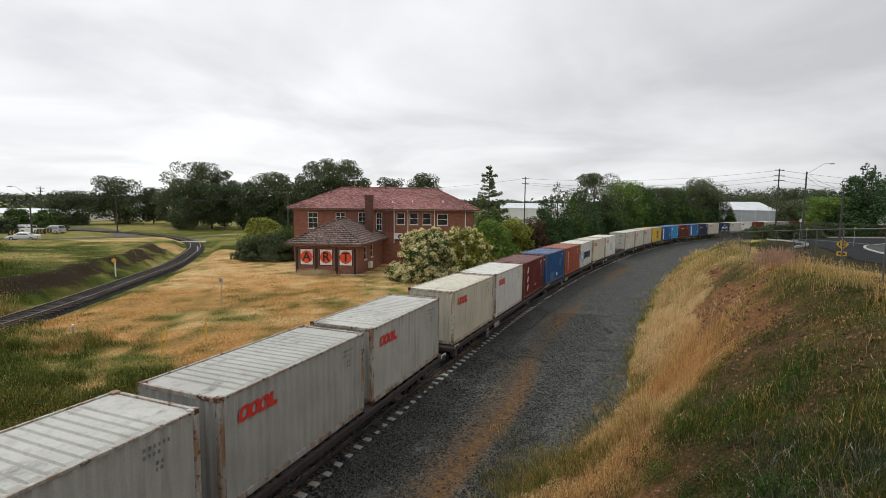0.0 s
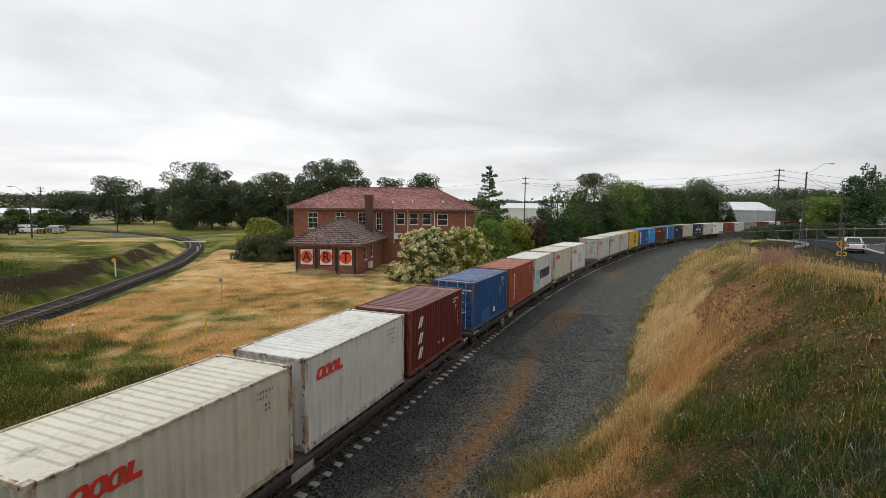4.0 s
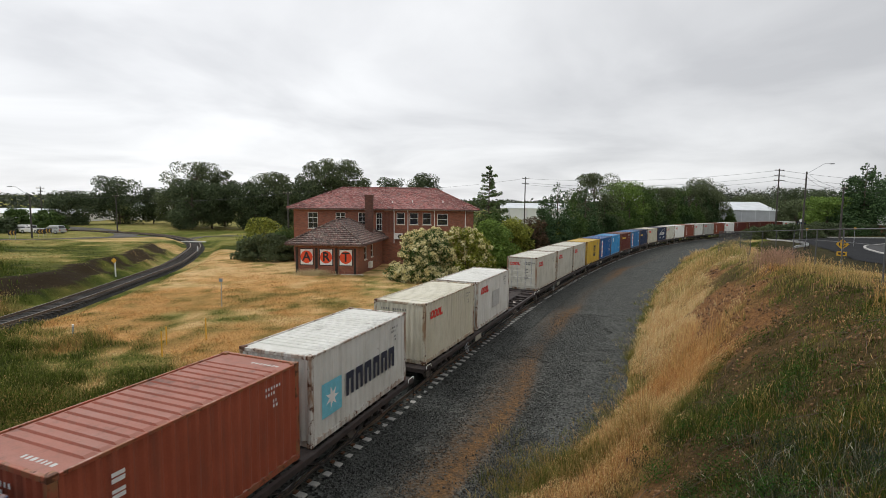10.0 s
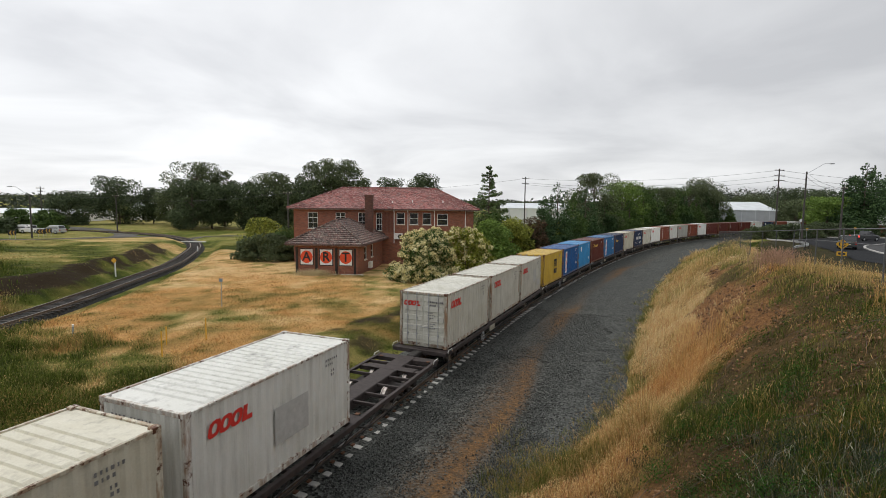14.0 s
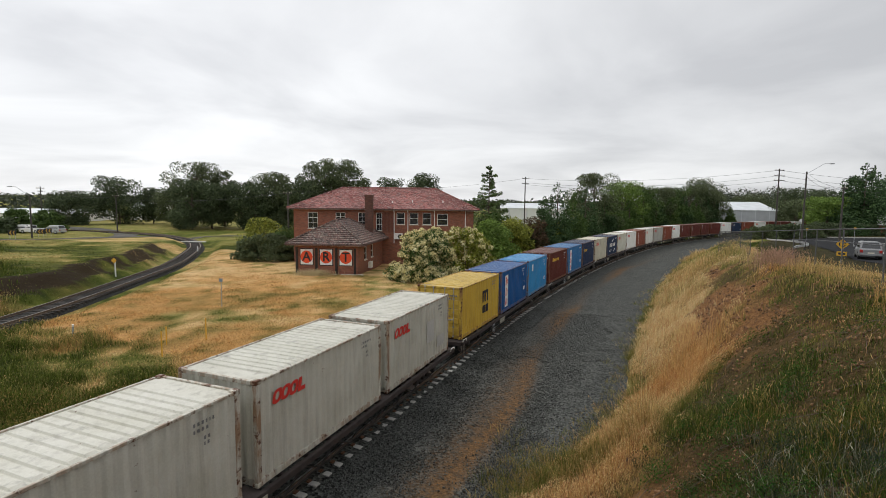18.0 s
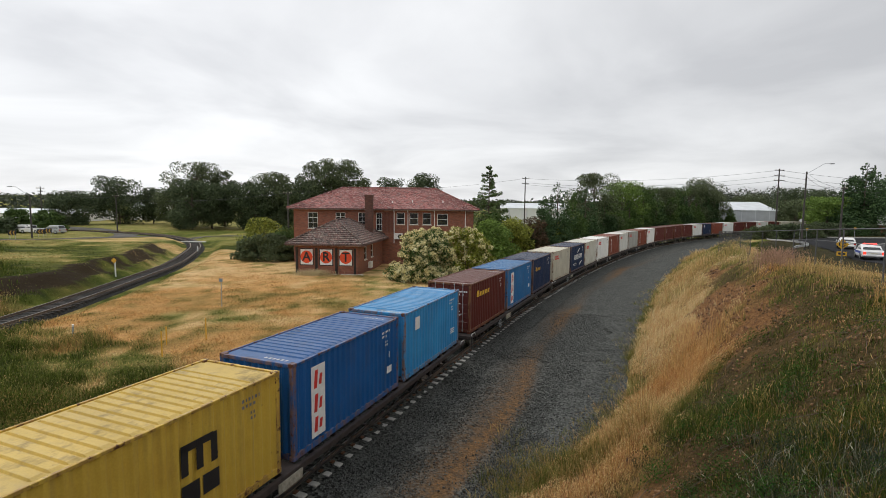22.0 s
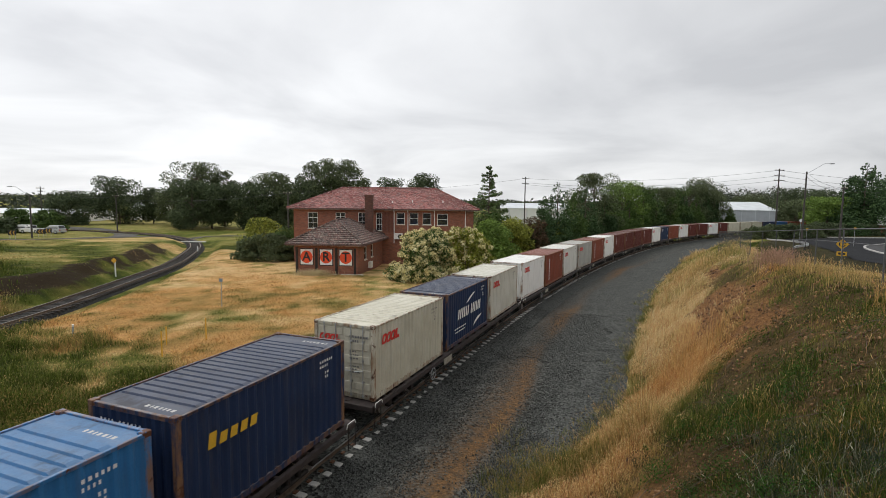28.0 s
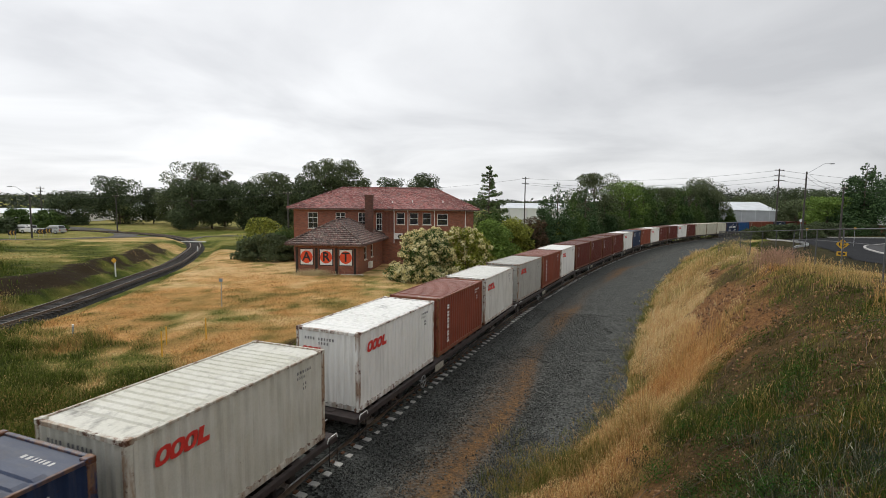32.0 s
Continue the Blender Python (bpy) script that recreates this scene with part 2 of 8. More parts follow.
def tile_mat(name, a, b_, moss=(0.16, 0.15, 0.12), row=0.127, moss_at=0.5):
    """Terracotta tiles, each of its own tone, with lichen."""
    m, nt, b = nodes_of(name)
    co = nt.nodes.new("ShaderNodeTexCoord").outputs["Object"]
    sp = nt.nodes.new("ShaderNodeSeparateXYZ"); nt.links.new(co, sp.inputs[0])
    ad = nt.nodes.new("ShaderNodeMath"); ad.operation = "ADD"
    nt.links.new(sp.outputs[0], ad.inputs[0]); nt.links.new(sp.outputs[1], ad.inputs[1])
    cb = nt.nodes.new("ShaderNodeCombineXYZ")
    nt.links.new(ad.outputs[0], cb.inputs[0]); nt.links.new(sp.outputs[2], cb.inputs[1])
    br = nt.nodes.new("ShaderNodeTexBrick")
    br.inputs["Scale"].default_value, br.inputs["Bias"].default_value = 1.0, 0.0
    br.inputs["Brick Width"].default_value, br.inputs["Row Height"].default_value, br.inputs["Mortar Size"].default_value = 0.30, row, row * 0.09
    br.inputs["Color1"].default_value, br.inputs["Color2"].default_value = (*a, 1), (*b_, 1)
    br.inputs["Mortar"].default_value = (*[c * 0.45 for c in a], 1)
    nt.links.new(cb.outputs[0], br.inputs["Vector"])
    n = noise_node(nt, 1.3, 7, 0.75, co)
    n2 = noise_node(nt, 5.5, 4, 0.7, co)
    c = mixc(nt, ramp(nt, n2.outputs["Fac"], 0.50, 0.62, (0, 0, 0, 1), (0.9, 0.9, 0.9, 1)).outputs[0], br.outputs[0], moss)
    c = mixc(nt, 0.8, c, ramp(nt, n.outputs["Fac"], 0.35, 0.65, (0.28, 0.28, 0.28, 1), (0.68, 0.68, 0.68, 1)).outputs[0], "OVERLAY")
    nt.links.new(c, b.inputs["Base Color"])
    b.inputs["Roughness"].default_value = 0.8
    bump(nt, b, br.outputs["Fac"], -0.5, 0.03)
    return m


def tinted_blades(name, low, high):
    """Blades of one tint that pale with dryness."""
    m, nt, b = nodes_of(name)
    dry = nt.nodes.new("ShaderNodeAttribute"); dry.attribute_name = "dry"
    g = nt.nodes.new("ShaderNodeNewGeometry").outputs["Random Per Island"]
    c = ramp(nt, dry.outputs["Fac"], 0.1, 0.8, (*low, 1), (*high, 1)).outputs[0]
    c = mixc(nt, 0.7, c, ramp(nt, g, 0, 1, (0.3, 0.3, 0.3, 1), (0.7, 0.7, 0.7, 1)).outputs[0], "OVERLAY")
    nt.links.new(c, b.inputs["Base Color"])
    b.inputs["Roughness"].default_value, b.inputs["Specular IOR Level"].default_value = 0.65, 0.25
    return m


M_REED = tinted_blades("blue_green_blades", (0.012, 0.030, 0.012), (0.40, 0.38, 0.27))
M_RUDDY = tinted_blades("ruddy_blades", (0.20, 0.14, 0.07), (0.44, 0.26, 0.18))
M_HAY = tinted_blades("bleached_hay", (0.36, 0.31, 0.14), (0.72, 0.62, 0.38))
M_EDGE = paint_mat("worn_container_edge", 0.56, 0.7, 0.6)
M_POST = paint_mat("rust_run_post", 0.55, 0.6, 0.85)
M_CAST = paint_mat("rusty_casting", 0.47, 0.9, 0.8)
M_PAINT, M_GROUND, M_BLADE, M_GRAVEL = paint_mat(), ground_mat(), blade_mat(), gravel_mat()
M_STEEL = plain("dark_wagon_steel", (0.024, 0.020, 0.018), 0.75, 0.1, 0.4)
M_RUST = plain("rusty_steel", (0.13, 0.06, 0.03), 0.85, 0.1, 0.5, 12)
M_RAIL = plain("rail_steel", (0.16, 0.12, 0.09), 0.6, 0.5, 0.35)
M_SHINE = plain("worn_rail_head", (0.55, 0.55, 0.55), 0.3, 1.0, 0.15)
M_DULL = plain("dull_rail_head", (0.24, 0.22, 0.2), 0.5, 0.7, 0.3)
M_CONCRETE = plain("sleeper_concrete", (0.42, 0.41, 0.385), 0.9, 0, 0.25, 4, 50)
M_TIMBER = plain("weathered_timber", (0.036, 0.030, 0.026), 0.9, 0, 0.35, 3, 40)
M_POLE = plain("grey_timber_pole", (0.07, 0.062, 0.055), 0.9, 0, 0.3, 3, 40)
M_GALV = plain("galvanised_steel", (0.42, 0.43, 0.44), 0.5, 0.6, 0.2)
M_ASPHALT = plain("asphalt", (0.018, 0.019, 0.021), 0.95, 0, 0.25, 0.6, 80, 0.3, 0.12)
M_DUSTY = plain("dusty_road", (0.105, 0.10, 0.088), 0.95, 0, 0.3, 0.4, 60, 0.2, 0.1)
M_BRICK = brick_mat("dark_red_brick", (0.25, 0.09, 0.054), (0.17, 0.13, 0.105))
M_TILE = tile_mat("red_roof_tiles", (0.13, 0.036, 0.032), (0.38, 0.12, 0.105), (0.46, 0.33, 0.30))
M_TILE2 = tile_mat("aged_roof_tiles", (0.05, 0.027, 0.024), (0.18, 0.09, 0.074), (0.27, 0.235, 0.20), 0.19)
M_WHITE = plain("white_paint", (0.78, 0.78, 0.76), 0.6, 0, 0.08)
M_CREAM = plain("cream_paint", (0.62, 0.58, 0.48), 0.6, 0, 0.1)
M_BLACK = plain("black_paint", (0.015, 0.015, 0.017), 0.6, 0, 0.2)
M_RED = plain("red_lettering", (0.62, 0.035, 0.025), 0.6, 0, 0.15)
M_BARK = plain("bark", (0.11, 0.085, 0.065), 0.95, 0, 0.4, 4, 30, 0.5)
M_WIRE = plain("wire", (0.06, 0.06, 0.065), 0.6, 0.3, 0.1)
M_GLASS = plain("dark_glass", (0.02, 0.023, 0.026), 0.08, 0.0, 0.2, 3, 20, 0.0, 0.8)


# ---- building tools ----
def obj(name, verts, faces, material, parent=None, label=""):
    me = bpy.data.meshes.new(name)
    me.from_pydata([tuple(v) for v in verts], [], [tuple(f) for f in faces])
    me.materials.append(material)
    ob = new(name, me)
    if parent is not None:
        ob.parent = parent
    if label:
        ob["label"] = label
    return ob


def part(name, bm, material, parent=None, label="", smooth=False):
    me = bpy.data.meshes.new(name)
    bmesh.ops.recalc_face_normals(bm, faces=bm.faces)
    if smooth:
        for f in bm.faces:
            f.smooth = True
    bm.to_mesh(me)
    bm.free()
    me.materials.append(material)
    ob = new(name, me)
    if parent is not None:
        ob.parent = parent
    if label:
        ob["label"] = label
    return ob


def empty(name, m, label, category, group="", kind=""):
    ob = new(name)
    ob.empty_display_size = 0.2
    ob.matrix_basis = m
    return tagged(ob, label, category, group, kind)


def box(bm, x0, x1, y0, y1, z0, z1, bev=0.0, m=None):
    vs = [bm.verts.new((x, y, z)) for z in (z0, z1) for y in (y0, y1) for x in (x0, x1)]
    fs = [bm.faces.new([vs[i] for i in q]) for q in ((0, 2, 3, 1), (4, 5, 7, 6), (0, 1, 5, 4), (2, 6, 7, 3), (1, 3, 7, 5), (0, 4, 6, 2))]
    out = vs
    if bev:
        es = list({e for f in fs for e in f.edges})
        r = bmesh.ops.bevel(bm, geom=es, offset=bev, segments=1, affect="EDGES")
        out = list({v for f in r["faces"] for v in f.verts} | {v for v in vs if v.is_valid})
    if m is not None:
        bmesh.ops.transform(bm, matrix=m, verts=out)
    return out


def tube(bm, a, b, r0, r1=None, n=8, cap=True):
    """A tapered bar from a to b."""
    a, b = Vector(a), Vector(b)
    r1 = r0 if r1 is None else r1
    q = (b - a).to_track_quat("Z", "Y").to_matrix()
    lo = [bm.verts.new(a + q @ Vector((r0 * math.cos(k * 6.28318 / n), r0 * math.sin(k * 6.28318 / n), 0))) for k in range(n)]
    hi = [bm.verts.new(b + q @ Vector((r1 * math.cos(k * 6.28318 / n), r1 * math.sin(k * 6.28318 / n), 0))) for k in range(n)]
    for k in range(n):
        bm.faces.new((lo[k], lo[(k + 1) % n], hi[(k + 1) % n], hi[k]))
    if cap:
        bm.faces.new(lo[::-1]); bm.faces.new(hi)


def big_mesh(name, verts, tris, material, attrs=None, quads=False):
    """A large mesh from arrays."""
    me = bpy.data.meshes.new(name)
    k = 4 if quads else 3
    v, f = np.asarray(verts, np.float32), np.asarray(tris, np.int32)
    me.vertices.add(len(v)); me.vertices.foreach_set("co", v.ravel())
    me.loops.add(f.size); me.loops.foreach_set("vertex_index", f.ravel())
    me.polygons.add(len(f)); me.polygons.foreach_set("loop_start", np.arange(0, f.size, k, dtype=np.int32))
    for key, val in (attrs or {}).items():
        at = me.attributes.new(key, "FLOAT", "POINT")
        at.data.foreach_set("value", np.asarray(val, np.float32))
    me.update(calc_edges=True)
    me.validate()
    me.materials.append(material)
    return new(name, me)


# ---- the plan: the main line ----
def line_points():
    s = np.arange(-120, 420, 1.0)
    k = np.interp(s, [0, 25, 50, 75, 100, 125, 160], [0.00097, 0.0022, 0.0034, 0.0021, 0.0042, 0.0054, 0.0062])
    k[s < 0] = 0.0
    k[s > 262] = 0.0
    th = 0.35648 + np.cumsum(k) - k[:121].sum() + k[120]
    x, y = np.cumsum(np.sin(th)), np.cumsum(np.cos(th))
    i0 = 120
    return s, np.c_[x - x[i0] - 9.83, y - y[i0]], th


LS, LP, LTH = line_points()


def on_line(s, d=0.0):
    """The place and heading s metres along the main line, d metres to its right."""
    x, y, th = (float(np.interp(s, LS, a)) for a in (LP[:, 0], LP[:, 1], LTH))
    return x + d * math.cos(th), y - d * math.sin(th), th


def line_coords(x, y):
    """Along and across the main line, for arrays of places."""
    x, y = np.asarray(x, float).ravel(), np.asarray(y, float).ravel()
    s, d = np.empty(len(x)), np.empty(len(x))
    for a in range(0, len(x), 20000):
        px, py = x[a:a + 20000], y[a:a + 20000]
        i = ((px[:, None] - LP[None, ::4, 0]) ** 2 + (py[:, None] - LP[None, ::4, 1]) ** 2).argmin(1) * 4
        vx, vy = px - LP[i, 0], py - LP[i, 1]
        s[a:a + 20000] = LS[i] + vx * np.sin(LTH[i]) + vy * np.cos(LTH[i])
        d[a:a + 20000] = vx * np.cos(LTH[i]) - vy * np.sin(LTH[i])
    return s, d


GRIDS = {}


def fbm(x, y, scale, seed=0, octaves=3):
    """Smooth value noise for arrays, about -1 to 1."""
    out, amp = np.zeros(np.shape(x)), 1.0
    if seed not in GRIDS:
        g = np.random.RandomState(seed).rand(64, 64) * 2 - 1
        GRIDS[seed] = np.concatenate([np.concatenate([g, g[:, :1]], 1), np.concatenate([g[:1], g[:1, :1]], 1)]).ravel()
    grid = GRIDS[seed]
    for _ in range(octaves):
        u, v = np.asarray(x) / scale + 31.7, np.asarray(y) / scale + 17.3
        i, j = np.floor(u).astype(np.int32), np.floor(v).astype(np.int32)
        fu, fv = u - i, v - j
        fu, fv = fu * fu * (3 - 2 * fu), fv * fv * (3 - 2 * fv)
        k = (i & 63) * 65 + (j & 63)
        a, b = grid[k], grid[k + 1]
        a = a + (grid[k + 65] - a) * fu
        b = b + (grid[k + 66] - b) * fu
        out += amp * (a + (b - a) * fv)
        amp, scale = amp * 0.5, scale * 0.5
    return out


def step(x, a, b):
    t = np.clip((np.asarray(x, float) - a) / (b - a), 0, 1)
    return t * t * (3 - 2 * t)


# the branch line on the far side of the paddock
BRANCH = [(-26.9, 8.0), (-27.2, 20.0), (-27.7, 30.5), (-28.3, 36.0), (-29.0, 40.0), (-29.9, 45.0), (-31.0, 50.7), (-33.0, 60.0), (-37.1, 72.0), (-42.5, 85.0), (-50.5, 98.0), (-64.0, 111.0), (-80.0, 119.0), (-110.0, 128.0)]


def smooth_path(pts, step_m=1.0):
    p = np.array(pts, float)
    out = []
    for i in range(len(p) - 1):
        a, b, c, d = p[max(i - 1, 0)], p[i], p[i + 1], p[min(i + 2, len(p) - 1)]
        n = max(2, int(np.hypot(*(c - b)) / step_m))
        for k in range(n):
            t = k / n
            out.append(0.5 * ((2 * b) + (c - a) * t + (2 * a - 5 * b + 4 * c - d) * t * t + (3 * b - a - 3 * c + d) * t ** 3))
    out.append(p[-1])
    return np.array(out)


BP = smooth_path(BRANCH)
BT = (np.gradient(BP[:, 0]), np.gradient(BP[:, 1]))
Z_BRANCH = -0.15


def branch_dist(x, y):
    x, y = np.asarray(x, float).ravel(), np.asarray(y, float).ravel()
    out = np.empty(len(x)); side = np.empty(len(x))
    tx, ty = BT
    for a in range(0, len(x), 20000):
        px, py = x[a:a + 20000], y[a:a + 20000]
        q = (px[:, None] - BP[None, :, 0]) ** 2 + (py[:, None] - BP[None, :, 1]) ** 2
        i = q.argmin(1)
        out[a:a + 20000] = np.sqrt(q[np.arange(len(px)), i])
        side[a:a + 20000] = np.sign((px - BP[i, 0]) * ty[i] - (py - BP[i, 1]) * tx[i])
    return out * side


def road_level(y):
    """The height of the road beyond the bank."""
    return np.interp(y, [0, 15, 25, 31, 49, 88, 130, 190], [5.2, 4.9, 4.15, 3.7, 2.5, 1.8, 1.2, 0.6])


def crest_level(y):
    """The height of the bank's crest, along which the fence runs."""
    return np.interp(y, [0, 15, 24, 40, 55, 90, 130, 190], [5.5, 5.3, 4.8, 3.75, 3.0, 1.6, 0.8, 0.4])


def toe_at(s):
    return 8.6 - 3.2 * (1 - step(s, 12, 26))


def height(x, y):
    shape = np.shape(x)
    x, y = np.asarray(x, float).ravel(), np.asarray(y, float).ravel()
    s, d = line_coords(x, y)
    z = np.full(len(x), -0.55)
    # left of the line: a low bank and the paddock
    left = 0.25 + 0.10 * fbm(x, y, 6, 3) + 0.22 * fbm(x, y, 40, 5)
    z = np.where(d < 0, -0.55 + (left + 0.55) * step(-d, 3.6, 5.4 + 0.5 * fbm(x, y, 5, 4)), z)
    # branch line bed and the cut bank beyond it
    bd = branch_dist(x, y)
    z = np.where(d < -8, z + (Z_BRANCH - 0.3 - z) * (1 - step(np.abs(bd), 2.2, np.where(bd < 0, 3.2, 4.5))), z)
    z = np.where((d < -8) & (bd < 0), z + (1.15 + 0.25 * fbm(x, y, 6, 6)) * step(-bd + 0.4 * fbm(x, y, 4, 9), 3.5, 5.1) * step(90 - y, 0, 25), z)
    # right: the bank up to the fence, then down to the road
    toe = toe_at(s)
    crest = crest_level(y) + 0.55
    rough = 0.20 * fbm(x, y, 2.2, 7) + 0.38 * fbm(x, y, 7.0, 8)
    rise = np.clip((d - toe) / (15.2 - toe), 0, 1)
    rise = 0.55 * rise + 0.45 * step(rise, 0, 1)
    bank = crest * rise + rough * step(d, toe, toe + 2.5) * (1 - step(d, 13.5, 16.5))
    bank = bank + (road_level(y) + 0.55 - crest) * step(d, 17.0, 21.0)
    z = np.where(d > 0, z + bank, z)
    # far country
    r = np.hypot(x, y)
    far = step(r, 250, 1800)
    z = z + far * (9 + 7 * fbm(x, y, 500, 11) + 12 * step(r, 1200, 3000))
    return z.reshape(shape)


def long_grass(x, y):
    """1 where the grass of the paddock is long and green: the near corner, between the two lines."""
    q = y + 0.95 * np.minimum(x + 14, 0) + 0.12 * np.maximum(x + 14, 0)
    return 1 - step(q + 2.6 * fbm(x, y, 6, 20) + 1.6 * fbm(x, y, 1.8, 18), 17.5, 24)


def dryness(x, y):
    """1: straw, 0: green; and bare earth."""
    x, y = np.asarray(x, float).ravel(), np.asarray(y, float).ravel()
    s, d = line_coords(x, y)
    bd = branch_dist(x, y)
    base = 0.72 + 0.20 * fbm(x, y, 4.5, 21) + 0.40 * fbm(x, y, 1.1, 19)
    # straw pales towards the house; the view's brighter middle is painted in too
    base = base - 0.78 * long_grass(x, y) + 0.2 * step(y, 36, 52)
    base = np.where((d > -7.5) & (d < 0), base - 0.45, base)
    base = np.where((d < 0) & (y > 75), 0.27 + 0.32 * fbm(x, y, 10, 22), base)
    base = np.where((d < 0) & (bd < 3), 0.35 + 0.36 * fbm(x, y, 9, 23) + 0.22 * fbm(x, y, 1.5, 17), base)
    e = d - toe_at(s)
    n1, n2 = fbm(x, y, 3, 25), fbm(x, y, 1.5, 27)
    # up the bank: a yellow-green fringe, a straw band, then green and brown slopes
    wide = 2.9 + 1.9 * step(s, 18, 30)
    straw = step(e + 0.5 * n2, 0.1, 1.0) * (1.0 - step(e + 0.9 * n1, wide, wide + 1.8))
    bank = 0.14 + 0.16 * n1 + (0.78 + 0.22 * n2 - 0.14) * straw
    bank = bank + 0.22 * straw * step(s, 23, 30)
    bank = np.maximum(bank, 0.42 * (1 - step(e, 0.3, 1.4)))
    top = step(d, 13.8, 15.2) * step(s, 16, 22)
    bank = np.maximum(bank, top * (0.6 + 0.25 * n1))
    up = step(d, 12.6, 14.0) * step(s, 16, 20) * (1 - step(s, 42, 50))
    bank = bank + (0.34 + 0.16 * step(s, 22, 28) + 0.26 * n1 + 0.24 * n2 - bank) * up
    green = step(s + 6 * n1 + 1.5 * (d - 9), 44, 52)
    bank = bank + (0.56 + 0.28 * n1 + 0.15 * n2 - bank) * green
    bank = np.maximum(bank, 0.85 * np.exp(-((s - 33) / 3.5) ** 2 - ((d - 15.3) / 1.4) ** 2))
    base = np.where(d > 2, bank, base)
    base = np.where((d > 17) & (y > 30), 0.06 + 0.1 * fbm(x, y, 5, 35), base)
    bare = np.zeros(len(x))
    scar = 1.9 * np.exp(-((s - 32.0) / 6.5) ** 2 - ((d - 13.0) / 1.3) ** 2) + 1.2 * np.exp(-((s - 13.7) / 1.0) ** 2 - ((d - 9.6) / 0.5) ** 2) + 0.9 * np.exp(-((s - 44) / 4) ** 2 - ((d - 13.2) / 0.8) ** 2)
    scar = scar + 0.7 * np.exp(-((s - 14) / 2) ** 2 - ((d - 10.8) / 0.8) ** 2)
    bare = np.where((d > toe_at(s) + 1.5) & (d < 17), step(0.6 * n2 + scar + 0.05 * step(e, 4, 6) * (1 - step(s, 26, 34)), 0.38, 0.8), bare)
    cut = -bd + 0.4 * fbm(x, y, 4, 9)
    bare = np.maximum(bare, np.where((d < 0) & (cut > 3.2) & (cut < 5.3) & (y < 74), 0.95 * step(fbm(x, y, 3, 33) + 1.35 - 0.018 * np.maximum(y - 25, 0), 0, 0.4), 0))
    bare = np.maximum(bare, np.where((d < -3.6) & (d > -6.6), 0.85 * step(fbm(x, y, 1.6, 34) + 0.25, 0, 0.4), 0))
    edge = np.abs(d + 7.6 + 0.5 * fbm(x, y, 5, 75) - 1.2 * step(y, 25, 45))
    bare = np.maximum(bare, np.where((d < -5) & (y > 18), (1 - step(edge, 0.12, 0.5)) * step(fbm(x, y, 2.5, 76) + 0.45, 0, 0.4), 0))
    # higher straw limit near the house, for the same painted brightening
    base = np.where(d < 0, np.minimum(base, 0.86 + 0.10 * step(y, 40, 52)), base)
    bare = np.where((d > 18) & (d < 60) & (y > 26), 0.75, bare)
    base = np.where(np.hypot(x, y) > 125, 0.32 + 0.2 * fbm(x, y, 30, 29), base)
    return np.clip(base, 0, 1), np.clip(bare, 0, 1)


def warmth(x, y):
    """1: orange-brown rather than pale dry grass."""
    x, y = np.asarray(x, float).ravel(), np.asarray(y, float).ravel()
    s, d = line_coords(x, y)
    left = 0.15 + 0.65 * step(fbm(x, y, 5.5, 37) + 0.25 * fbm(x, y, 1.3, 38), -0.35, 0.5) * (1 - 0.6 * step(y, 42, 52))
    right = 0.62 * (1 - step(s + 3 * fbm(x, y, 3, 39), 24, 34)) + 1.0 * np.exp(-((s - 33) / 3.5) ** 2 - ((d - 15.3) / 1.4) ** 2)
    right = right + 0.4 * fbm(x, y, 2.0, 36)
    left = left * np.where((branch_dist(x, y) < 3) | (y > 75), 0.55, 1.0)
    return np.clip(np.where(d < 0, left, right), 0, 1)


def graded(lo, a, b, hi, fine, grow=1.09):
    out = list(np.arange(a, b, fine))
    q, stp = a, fine
    while q > lo:
        stp = min(stp * grow, 120)
        q -= stp
        out.insert(0, q)
    q, stp = out[-1], fine
    while q < hi:
        stp = min(stp * grow, 120)
        q += stp
        out.append(q)
    return np.array(out)


def build_ground():
    gx, gy = graded(-3200, -42, 46, 3200, 0.55), graded(-300, 4, 95, 4000, 0.55)
    X, Y = np.meshgrid(gx, gy)
    Z = height(X, Y)
    dry, bare = dryness(X, Y)
    w = len(gx)
    i = (np.arange(len(gy) - 1)[:, None] * w + np.arange(w - 1)[None, :]).ravel()
    s_, d_ = line_coords(X, Y)
    tuft_shade = 0.8 * step(d_ - toe_at(s_), 0.2, 1.0) * (1 - step(d_, 17, 19)) * (1 - step(s_, 45, 70))  # shade between the tufts, painted as dark brown ground
    # last map: dark earth, painted tuft shade, near slope darkened for the view's dim corner
    g = big_mesh("ground", np.c_[X.ravel(), Y.ravel(), Z.ravel()], np.c_[i, i + 1, i + w + 1, i + w], M_GROUND, {"dry": dry, "bare": np.maximum(bare, tuft_shade), "warm": warmth(X, Y), "dark_soil_shade": np.maximum(np.where(d_ > 18, 1.0, tuft_shade * (bare < 0.3)), np.where(d_ < 0, 1.0, 0.85 * step(d_ - toe_at(s_), 3.5, 5.5) * (1 - step(s_, 17, 22))))}, True)
    for p in g.data.polygons:
        p.use_smooth = True
    return tagged(g, "rolling ground of dry straw-coloured and green grass", "ground", kind="structure")


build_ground()


